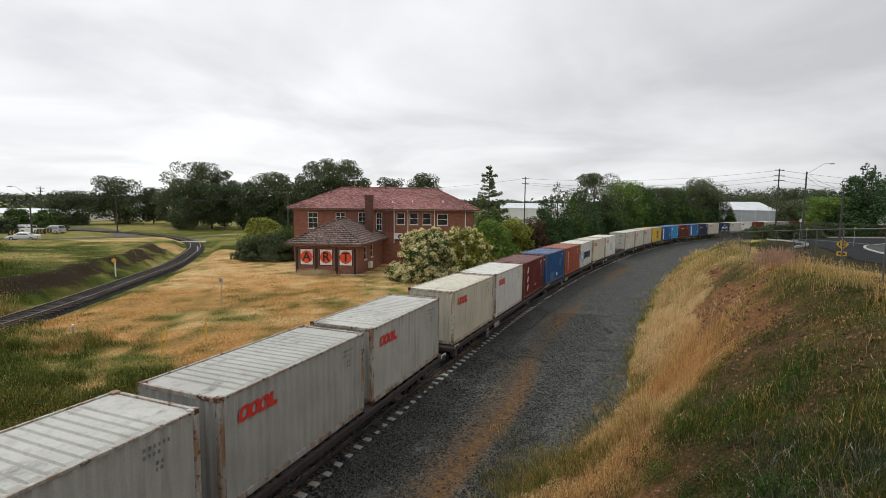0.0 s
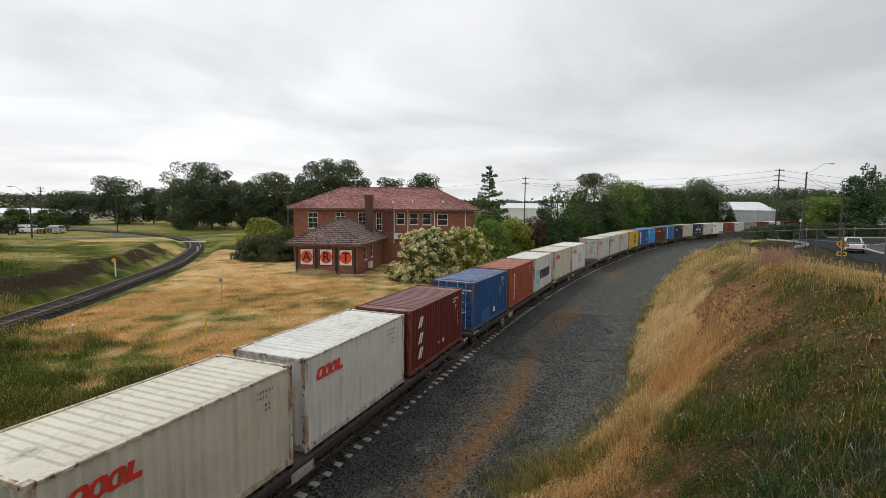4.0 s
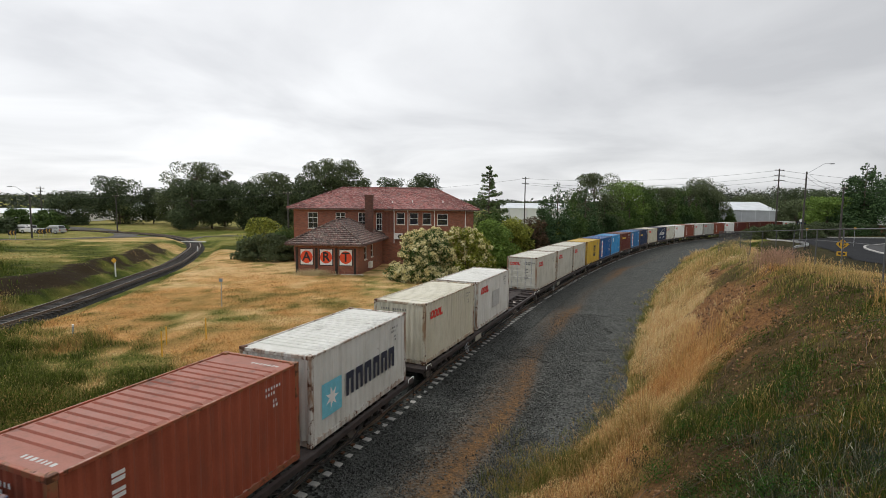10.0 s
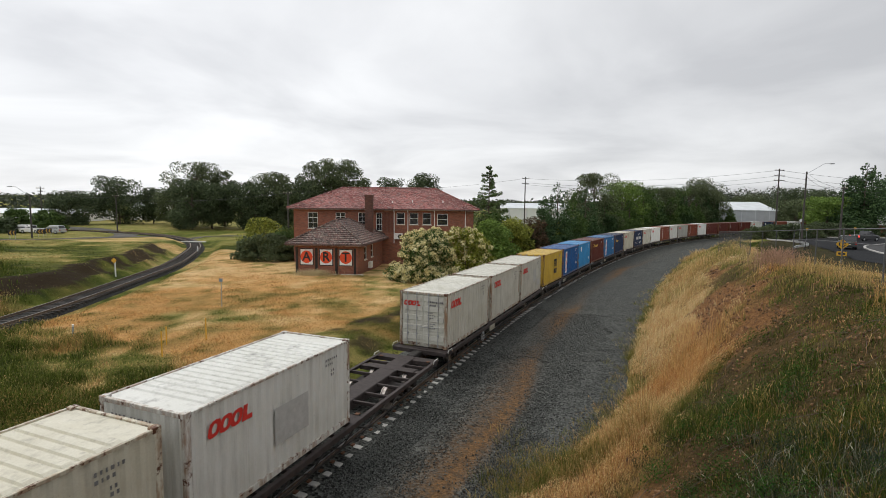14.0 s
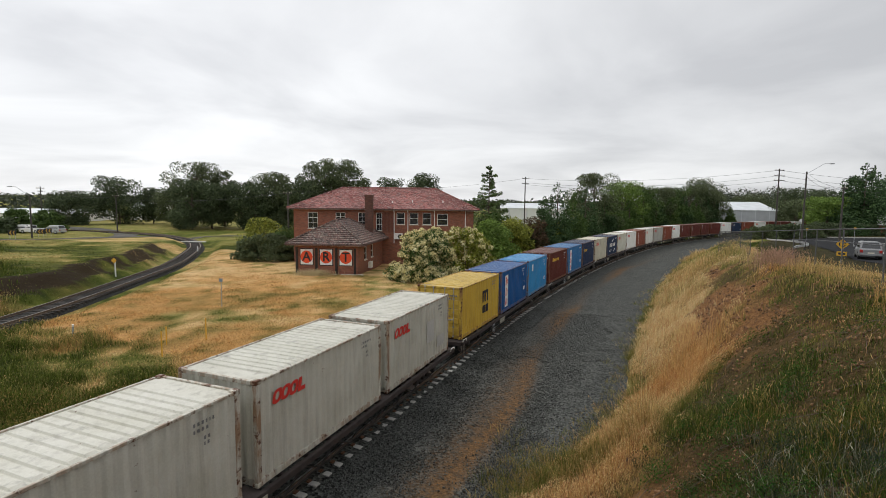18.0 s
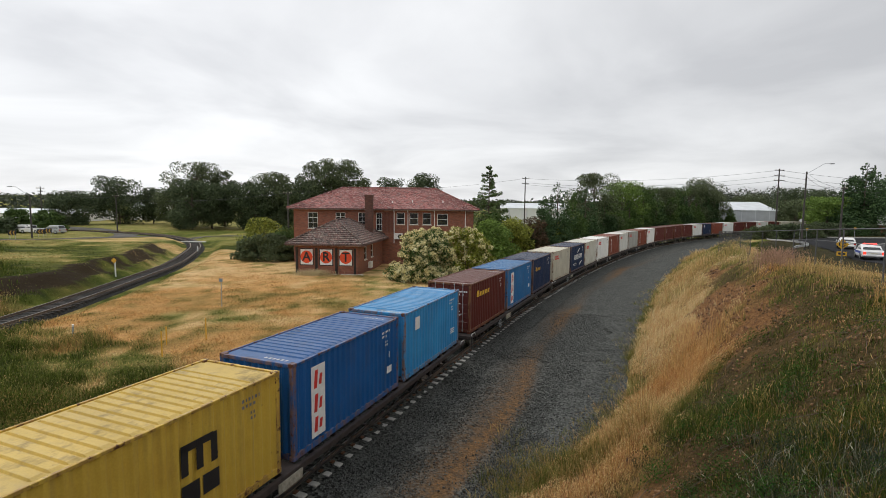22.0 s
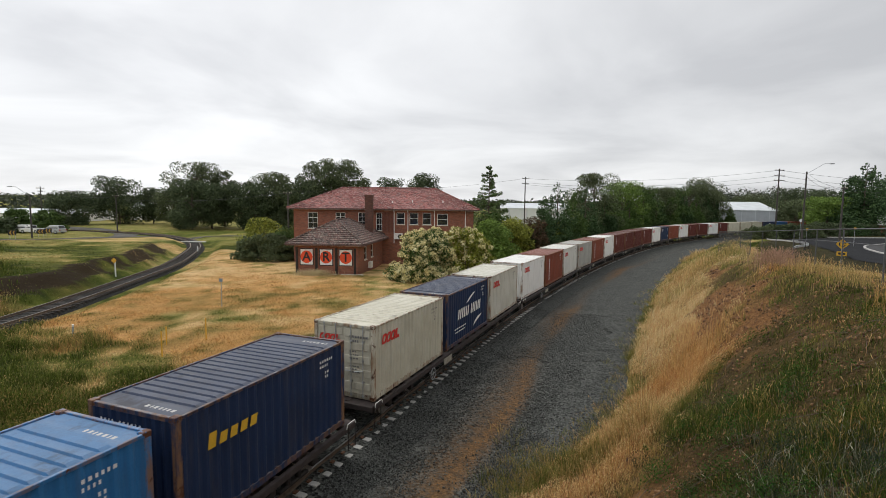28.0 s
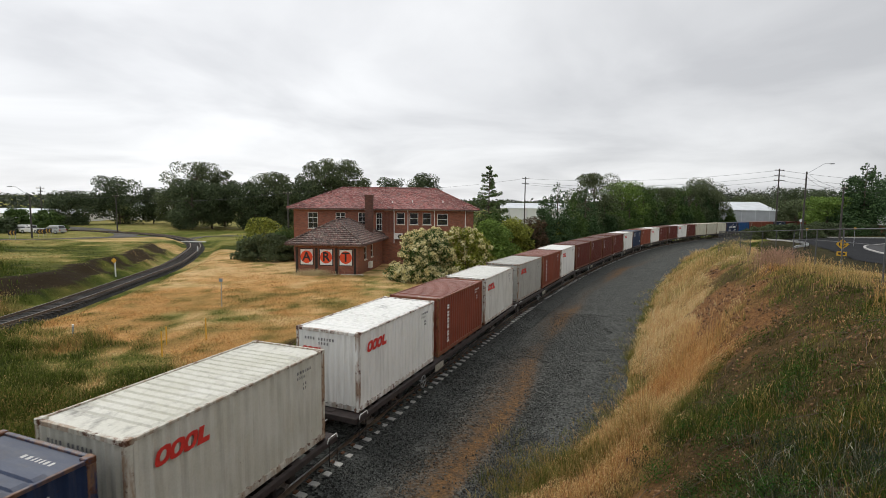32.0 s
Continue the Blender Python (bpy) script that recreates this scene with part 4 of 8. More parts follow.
            polys += [on_side(slab(0, 0, 0.15, 0.72), y, 0.85), on_side(slab(0.15, 0.5, 0.12, 0.22), y, 0.85), on_side(slab(0.27, 0, 0.15, 0.72), y, 0.85)]
        mark("logo", polys, M_NAVYP, box_ob, "broad dark lettering-like blocks")
    if kind == "block":
        polys = [on_side(slab(0, 0, 0.17, 0.62), 0.1 + 0.36 * k, 1.32) for k in range(3)] + [on_side(slab(0, 0.48, 0.8, 0.16), 0.1, 1.32), on_side(slab(0, 0, 0.42, 0.42), 0.1, 0.72), on_side(slab(0, 0, 0.42, 0.42), 0.6, 0.72)]
        mark("logo", polys, M_BLACK, box_ob, "black company mark")
    if kind == "panel":
        pn = mark("logo_panel", [on_side(slab(0, 0, 0.62, 2.0), -HL + 0.75, 0.28)], M_WHITE, box_ob, "tall white panel")
        polys = []
        for z, hh in ((1.65, 0.5), (0.98, 0.5), (0.42, 0.42)):
            polys.append([(HW + 0.006, -HL + 0.86 + a, z + b) for a, b in slab(0, 0, 0.14, hh, 0.05)])
            polys.append([(HW + 0.006, -HL + 0.86 + a, z + b) for a, b in slab(0.22, 0.06, 0.12, hh * 0.6, 0.05)])
        mark("panel_mark", polys, M_RED, pn, "red strokes")
        mark("sticker", [on_side(slab(0, 0, 0.35, 0.25), HL - 0.9, 0.75), on_side(slab(0, 0, 0.05, 0.2), HL - 0.75, 1.3)], M_WHITE, box_ob)
    if kind == "small":
        mark("logo", [on_side(slab(0, 0, 0.42, 0.5), -HL + 0.95, 1.75)] + [on_side(slab(0, 0, 0.5, 0.05), HL - 1.1, z) for z in (0.85, 0.76, 0.67)], M_WHITE, box_ob, "small white square mark")
    if kind in ("gold", "goldlow"):
        z, n, w = (1.75, 5, 0.36) if kind == "gold" else (1.6, 5, 0.24)
        polys = []
        for k in range(n):
            y = -HL + (0.9 if kind == "gold" else 0.75) + k * (w + 0.06)
            polys.append(on_side(slab(0, 0, w * 0.85, 0.24 if k else 0.34, 0.05), y, z))
        mark("logo", polys, M_GOLD, box_ob, "yellow company mark")
    if kind == "wide":
        polys = []
        for k in range(6):
            y = -HL + 1.3 + k * 0.52 + (0.2 if k > 2 else 0)
            polys += [on_side(slab(0, 0, 0.16, 0.49, 0.09), y, 1.15), on_side(slab(0.26, 0, 0.16, 0.49, 0.09), y, 1.15)]
        polys += [on_side([(0, 0), (0.35, 0.22), (1.0, 0.42), (1.25, 0.38), (0.7, 0.2), (0.3, 0.05)], -0.5, 1.78)]
        polys += [on_side(slab(0, 0, 0.2, 0.06), -HL + 0.9 + 0.26 * k, 0.72) for k in range(6)] + [on_side(slab(0, 0, 0.16, 0.06), -HL + 1.0 + 0.22 * k, 0.56) for k in range(6)]
        polys += [on_side([(0, 0), (0.5, 0.16), (1.1, 0.32), (1.2, 0.42), (0.6, 0.36), (0.1, 0.18)], 0.6, 0.42)]
        mark("logo", polys, M_WHITE, box_ob, "white swoosh and broad strokes")
    if kind == "thin":
        mark("logo", [on_side(slab(0, 0, 0.12, 0.2), -HL + 0.9, 2.1 - 0.27 * k) for k in range(4)], M_WHITE, box_ob)


# ---- container wagons ----
M_WHEEL = plain("worn_wheel_steel", (0.30, 0.27, 0.25), 0.4, 0.7, 0.3)
M_WAGON = plain("purplish_brown_wagon_deck", (0.040, 0.030, 0.028), 0.75, 0.1, 0.35)
DECK, WL, AXLE_R = 0.977, 19.7, 0.44
SLOT, PITCH, FIRST = 6.374, 20.536, 14.245


def wagon_master():
    """A skeletal three-slot flat wagon; origin at rail level, middle."""
    root = empty("container_wagon", Matrix.Identity(4), "dark steel skeletal container flat wagon on two bogies", "wagon", "wagons of the train")
    bm = bmesh.new()
    for x in (-0.28, 0.28):
        box(bm, x - 0.09, x + 0.09, -WL / 2 + 0.3, WL / 2 - 0.3, 0.62, 0.93, 0.015)
    box(bm, -0.36, 0.36, -WL / 2 + 0.3, WL / 2 - 0.3, 0.942, 0.962)
    for y in (-7.95, 7.95):
        box(bm, -1.1, 1.1, y - 0.22, y + 0.22, 0.944, 0.966)
    part("centre_sill", bm, M_WAGON, root)
    for sx in (-1, 1):
        bm = bmesh.new()
        box(bm, sx * 1.40 - 0.025, sx * 1.40 + 0.025, -WL / 2 + 0.25, WL / 2 - 0.25, 0.80, 0.95, 0.008)
        box(bm, sx * 1.36 - 0.06, sx * 1.36 + 0.06, -WL / 2 + 0.25, WL / 2 - 0.25, 0.952, 0.966)
        part("side_sill", bm, M_WAGON, root)
        bm = bmesh.new()
        for k in range(8):
            a = -6.0 + k * 1.5
            tube(bm, (sx * 1.36, a, 0.80), (sx * 1.36, a + 0.75, 0.46), 0.026, n=5)
            tube(bm, (sx * 1.36, a + 0.75, 0.46), (sx * 1.36, a + 1.5, 0.80), 0.026, n=5)
        tube(bm, (sx * 1.36, -5.6, 0.46), (sx * 1.36, 5.6, 0.46), 0.03, n=5)
        part("truss_rod", bm, M_STEEL, root)
        bm = bmesh.new()
        box(bm, sx * 1.44 - 0.01, sx * 1.44 + 0.01, -3.8, -2.9, 0.62, 0.88)
        part("number_board", bm, plain("dirty_board", (0.34, 0.32, 0.26), 0.8, 0, 0.35, 9), root, "dirty cream number board")
    for y in (-9.45, -8.6, -7.95, -7.1, -6.2, -5.3, -4.5, -3.19, -2.1, -1.05, 0.0, 1.05, 2.1, 3.19, 4.5, 5.3, 6.2, 7.1, 7.95, 8.6, 9.45):
        bm = bmesh.new()
        w = {9.45: 0.24, 7.95: 0.16, 3.19: 0.28}.get(abs(y), 0.045)
        box(bm, -1.375, 1.375, y - w, y + w, 0.82 if w < 0.1 else 0.76, 0.94, 0.01)
        part("cross_bearer", bm, M_WAGON, root)
    for y in (-9.22, -3.53, -2.85, 2.85, 3.53, 9.22):
        for sx in (-1, 1):
            bm = bmesh.new()
            box(bm, sx * 1.12 - 0.07, sx * 1.12 + 0.07, y - 0.07, y + 0.07, 0.95, DECK - 0.002)
            part("twist_lock", bm, M_RUST, root)
    for sy in (-1, 1):
        bm = bmesh.new()
        box(bm, -0.16, 0.16, sy * 9.65 - 0.4, sy * 9.65 + 0.4, 0.68, 0.90, 0.02)
        box(bm, -0.2, 0.2, sy * 10.05 - 0.2, sy * 10.05 + 0.2, 0.66, 0.94, 0.04)
        part("coupler", bm, M_STEEL, root, "dark automatic coupler")
        for sx in (-1, 1):
            bm = bmesh.new()
            for z in (0.28, 0.52):
                tube(bm, (sx * 1.42, sy * 9.6, z), (sx * 1.42, sy * 9.2, z), 0.014, n=5)
            tube(bm, (sx * 1.42, sy * 9.6, 0.2), (sx * 1.42, sy * 9.6, 0.95), 0.016, n=5)
            tube(bm, (sx * 1.42, sy * 9.2, 0.2), (sx * 1.42, sy * 9.2, 0.95), 0.016, n=5)
            part("step_iron", bm, M_STEEL, root)
            bm = bmesh.new()
            tube(bm, (sx * 1.43, sy * 9.1, 0.92), (sx * 1.43, sy * 9.15, 1.05), 0.014, n=5)
            tube(bm, (sx * 1.43, sy * 9.15, 1.05), (sx * 1.43, sy * 9.55, 1.05), 0.014, n=5)
            tube(bm, (sx * 1.43, sy * 9.55, 1.05), (sx * 1.43, sy * 9.6, 0.92), 0.014, n=5)
            part("grab_iron", bm, M_WHITE, root, "white-painted grab iron")
    bm = bmesh.new()
    for k in range(16):
        t, u = k * 0.3927, (k + 1) * 0.3927
        tube(bm, (1.47, -5.0 + 0.24 * math.cos(t), 0.62 + 0.24 * math.sin(t)), (1.47, -5.0 + 0.24 * math.cos(u), 0.62 + 0.24 * math.sin(u)), 0.014, n=5, cap=False)
    for k in range(3):
        t = k * 1.0472
        tube(bm, (1.47, -5.0 - 0.24 * math.cos(t), 0.62 - 0.24 * math.sin(t)), (1.47, -5.0 + 0.24 * math.cos(t), 0.62 + 0.24 * math.sin(t)), 0.011, n=5)
    tube(bm, (1.3, -5.0, 0.62), (1.48, -5.0, 0.62), 0.03, n=6)
    part("brake_wheel", bm, M_GALV, root, "spoked grey hand-brake wheel")
    for sy in (-1, 1):
        bm = bmesh.new()
        for sx in (-1, 1):
            x = sx * 1.02
            box(bm, x - 0.07, x + 0.07, sy * 7.1 - 1.2, sy * 7.1 + 1.2, 0.50, 0.62, 0.02)
            box(bm, x - 0.07, x + 0.07, sy * 7.1 - 0.6, sy * 7.1 + 0.6, 0.24, 0.34, 0.02)
            for a in (-1, 1):
                box(bm, x - 0.09, x + 0.09, sy * 7.1 + a * 0.88 - 0.13, sy * 7.1 + a * 0.88 + 0.13, 0.32, 0.58, 0.03)
                tube(bm, (x, sy * 7.1 + a * 0.22, 0.33), (x, sy * 7.1 + a * 0.22, 0.52), 0.085, n=8)
        box(bm, -1.02, 1.02, sy * 7.1 - 0.2, sy * 7.1 + 0.2, 0.46, 0.64, 0.02)
        bogie = part("bogie", bm, M_STEEL, root, "dusty cast bogie frame")
        for a in (-1, 1):
            bm = bmesh.new()
            for sx in (-1, 1):
                tube(bm, (sx * 0.70, 0, 0), (sx * 0.83, 0, 0), AXLE_R, n=20)
                tube(bm, (sx * 0.67, 0, 0), (sx * 0.70, 0, 0), AXLE_R + 0.028, n=20)
                box(bm, sx * 0.84 - 0.012, sx * 0.84 + 0.012, -0.05, 0.05, -0.30, 0.30)
            tube(bm, (-1.0, 0, 0), (1.0, 0, 0), 0.08, n=8)
            ws = part("wheelset", bm, M_WHEEL, bogie, "worn steel wheelset")
            ws.matrix_basis = pose(0, sy * 7.1 + a * 0.88, AXLE_R)
    return root


def travelled(t):
    """How far the train has come since the start."""
    u = t / 32.0
    return 141.516 * u - 3.2532 * u ** 2 + 13.9237 * u ** 3


def wagon_pose(s):
    """A wagon on the curve, by its two bogies; the couplings run a little slacker near the bridge."""
    s = s - 0.03 * (s - 40 + math.sqrt((s - 40) ** 2 + 100))
    xa, ya, _ = on_line(s - 7.1)
    xb, yb, _ = on_line(s + 7.1)
    return pose((xa + xb) / 2, (ya + yb) / 2, 0, 0, 0, -math.degrees(math.atan2(xb - xa, yb - ya)))


TRAIN = []  # thing, first distance, offset along and up from the wagon's middle


def build_train():
    wm = wagon_master()
    masters = [container_master(False), container_master(True)]
    n_w = len(LOADS) // 3
    for w in range(n_w):
        s_mid = FIRST + PITCH * w
        wagon = wm if w == n_w - 1 else copy_thing(wm, wagon_pose(s_mid))
        wagon.matrix_basis = wagon_pose(s_mid)
        TRAIN.append((wagon, s_mid, None))
        for k in range(3):
            load = LOADS[w * 3 + k]
            if load is None:
                continue
            col, words, doors, kind = load
            off = (k - 1) * SLOT
            c = copy_thing(masters[doors], wagon_pose(s_mid) @ pose(0, off, DECK))
            rnd = random.Random(w * 3 + k)
            f = rnd.uniform(0.9, 1.08)
            for o in c.children_recursive:
                o.color = (*[min(1, q * f) for q in col[:3]], 1)
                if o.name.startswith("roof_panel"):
                    # coloured roofs toned down in their paint, as the sky brightens top faces
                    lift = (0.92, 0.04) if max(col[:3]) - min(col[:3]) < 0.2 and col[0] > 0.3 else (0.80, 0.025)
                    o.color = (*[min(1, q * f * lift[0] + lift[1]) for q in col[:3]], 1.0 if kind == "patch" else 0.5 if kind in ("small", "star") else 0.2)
            decorate(c, kind, w * 3 + k, doors)
            tagged(c, words + " ribbed steel container on a flat wagon" + (", doors leading" if doors else ""))
            TRAIN.append((c, s_mid, off))
    for m in masters:
        for o in (*m.children_recursive, m):
            bpy.data.objects.remove(o)


build_train()


def motions():
    ts = [k * 0.5 for k in range(65)]
    for thing, s_mid, off in TRAIN:
        rows = []
        for t in ts:
            m = wagon_pose(s_mid - travelled(t))
            rows.append((t, m if off is None else m @ pose(0, off, DECK)))
        walk(thing, rows)
    spin = [(k * 0.1, math.degrees(travelled(k * 0.1) / AXLE_R)) for k in range(321)]
    for thing, s_mid, off in TRAIN:
        if off is not None:
            continue
        for o in thing.children_recursive:
            if o.name.startswith("wheelset"):
                y = o.matrix_basis.translation.y
                walk(o, [(t, pose(0, y, AXLE_R, a % 360)) for t, a in spin])
    span = [k * 0.25 for k in range(129)]
    for car, start in VEHICLES:
        walk(car, [(t, way_pose(t - start)) for t in span])
    rows = []
    for k, (t, x, y) in enumerate(FAR_WAY):
        a, b = FAR_WAY[max(k - 1, 0)], FAR_WAY[min(k + 1, len(FAR_WAY) - 1)]
        rows.append((t, pose(x, y, ground_z(x, y) + 0.06, 0, 0, -math.degrees(math.atan2(b[1] - a[1], b[2] - a[2])))))
    walk(FAR_CAR, rows)


# ---- buildings ----
def hip_roof(name, parent, x0, x1, y0, y1, z0, z1, inset, material, courses, thick=0.12, lip=0.05):
    """A hipped roof in stepped courses; the ridge runs along the longer side."""
    bm = bmesh.new()
    along_x = (x1 - x0) >= (y1 - y0)
    half = (y1 - y0) / 2 if along_x else (x1 - x0) / 2

    def loop(t, lift=0.0):
        a, b = half * t, inset * t
        dx, dy = (b, a) if along_x else (a, b)
        z = z0 + (z1 - z0) * t + lift
        return [(x0 + dx, y0 + dy, z), (x1 - dx, y0 + dy, z), (x1 - dx, y1 - dy, z), (x0 + dx, y1 - dy, z)]

    prev = [bm.verts.new(p) for p in loop(0, -thick)]
    bm.faces.new(prev[::-1])
    for k in range(courses):
        t0, t1 = k / courses, min((k + 1) / courses, 0.998)
        lo = [bm.verts.new(p) for p in loop(t0, lip)]
        hi = [bm.verts.new(p) for p in loop(t1, 0.0)]
        for i in range(4):
            j = (i + 1) % 4
            bm.faces.new((prev[i], prev[j], lo[j], lo[i]))
            bm.faces.new((lo[i], lo[j], hi[j], hi[i]))
        prev = hi
    bm.faces.new(prev)
    roof = part(name, bm, material, parent)
    # capping along the ridge and hips
    c0, c1 = loop(0, 0.06), loop(0.995, 0.06)
    for i in range(4):
        bm = bmesh.new()
        a, b = Vector(c0[i]), Vector(c1[i])
        n = max(4, int((b - a).length / 0.42))
        for k in range(n):
            tube(bm, a.lerp(b, k / n), a.lerp(b, (k + 1.06) / n), 0.10, 0.085, 6)
        part("hip_capping", bm, material, roof)
    r0, r1 = ((c1[0], c1[1]) if along_x else (c1[0], c1[3]))
    a, b = Vector(r0), Vector(r1)
    n = max(2, int((b - a).length / 0.42))
    for k in range(n):
        bm = bmesh.new()
        tube(bm, a.lerp(b, k / n), a.lerp(b, (k + 1.06) / n), 0.11, 0.095, 6)
        part("ridge_tile", bm, material, roof)
    return roof


def wall_with_holes(bm, p, u, length, z0, z1, holes, thick=0.25):
    """An upright wall from p along u with openings (a0, a1, b0, b1) cut through."""
    p, u = Vector(p), Vector(u).normalized()
    n = Vector((u.y, -u.x, 0))
    xs = sorted({0.0, length, *[h[0] for h in holes], *[h[1] for h in holes]})
    zs = sorted({z0, z1, *[h[2] for h in holes], *[h[3] for h in holes]})
    solid = lambda a, b: not any(h[0] - 1e-6 < a < h[1] and h[2] - 1e-6 < b < h[3] for h in holes)
    cache = {}

    def vert(i, j, k):
        if (i, j, k) not in cache:
            cache[i, j, k] = bm.verts.new(p + u * xs[i] + Vector((0, 0, zs[j])) - n * thick * k)
        return cache[i, j, k]

    nx, nz = len(xs) - 1, len(zs) - 1
    cell = [[solid((xs[i] + xs[i + 1]) / 2, (zs[j] + zs[j + 1]) / 2) for j in range(nz)] for i in range(nx)]
    for i in range(nx):
        for j in range(nz):
            if not cell[i][j]:
                continue
            for k in (0, 1):
                bm.faces.new([vert(i, j, k), vert(i + 1, j, k), vert(i + 1, j + 1, k), vert(i, j + 1, k)])
            for di, dj, e in ((-1, 0, ((0, 0), (0, 1))), (1, 0, ((1, 0), (1, 1))), (0, -1, ((0, 0), (1, 0))), (0, 1, ((0, 1), (1, 1)))):
                a, b = i + di, j + dj
                if not (0 <= a < nx and 0 <= b < nz and cell[a][b]):
                    (e0, e1), (g0, g1) = e
                    bm.faces.new([vert(i + e0, j + e1, 0), vert(i + g0, j + g1, 0), vert(i + g0, j + g1, 1), vert(i + e0, j + e1, 1)])


def window(parent, p, u, a0, a1, b0, b1, bars=(1, 1), frame_mat=None):
    """A timber sash in an opening, set back in the wall, with its panes."""
    p, u = Vector(p), Vector(u).normalized()
    n = Vector((u.y, -u.x, 0))
    frame_mat = frame_mat or M_WHITE
    rot = Matrix((u, -n, Vector((0, 0, 1)))).transposed().to_4x4()
    m = Matrix.Translation(p - n * 0.10) @ rot
    bm = bmesh.new()
    t = 0.06
    for x0, x1, z0, z1 in ((a0, a0 + t, b0, b1), (a1 - t, a1, b0, b1), (a0 + t, a1 - t, b0, b0 + t), (a0 + t, a1 - t, b1 - t, b1)):
        box(bm, x0, x1, -0.05, 0.04, z0, z1, m=m)
    for k in range(bars[0]):
        x = a0 + (a1 - a0) * (k + 1) / (bars[0] + 1)
        box(bm, x - 0.02, x + 0.02, -0.03, 0.03, b0 + t, b1 - t, m=m)
    for k in range(bars[1]):
        z = b0 + (b1 - b0) * (k + 1) / (bars[1] + 1)
        box(bm, a0 + t, a1 - t, -0.032, 0.032, z - 0.022, z + 0.022, m=m)
    w = part("window", bm, frame_mat, parent, "white-painted sash window")
    for k in range(bars[1] + 1):
        za, zb = b0 + (b1 - b0) * k / (bars[1] + 1), b0 + (b1 - b0) * (k + 1) / (bars[1] + 1)
        bm = bmesh.new()
        box(bm, a0 + 0.02, a1 - 0.02, 0.0, 0.008, za + 0.02, zb - 0.02, m=m)
        part("pane", bm, M_GLASS, w, "dark window glass")
    bm = bmesh.new()
    box(bm, a0 - 0.06, a1 + 0.06, -0.16, 0.02, b0 - 0.09, b0 - 0.002, 0.01, m=m)
    part("sill", bm, M_CREAM, w, "pale sill")


def text_mesh(name, body, size, material, m, parent, label=""):
    cu = bpy.data.curves.new(name, "FONT")
    cu.body, cu.size, cu.align_x, cu.align_y, cu.extrude = body, size, "CENTER", "CENTER", 0.004
    cu.offset = 0.028
    tmp = bpy.data.objects.new(name, cu)
    scene.collection.objects.link(tmp)
    me = bpy.data.meshes.new_from_object(tmp.evaluated_get(bpy.context.evaluated_depsgraph_get()))
    bpy.data.objects.remove(tmp)
    me.materials.clear()
    me.materials.append(material)
    ob = new(name, me)
    ob.parent = parent
    ob.matrix_basis = m
    if label:
        ob["label"] = label
    return ob


HOUSE_Z = 0.2


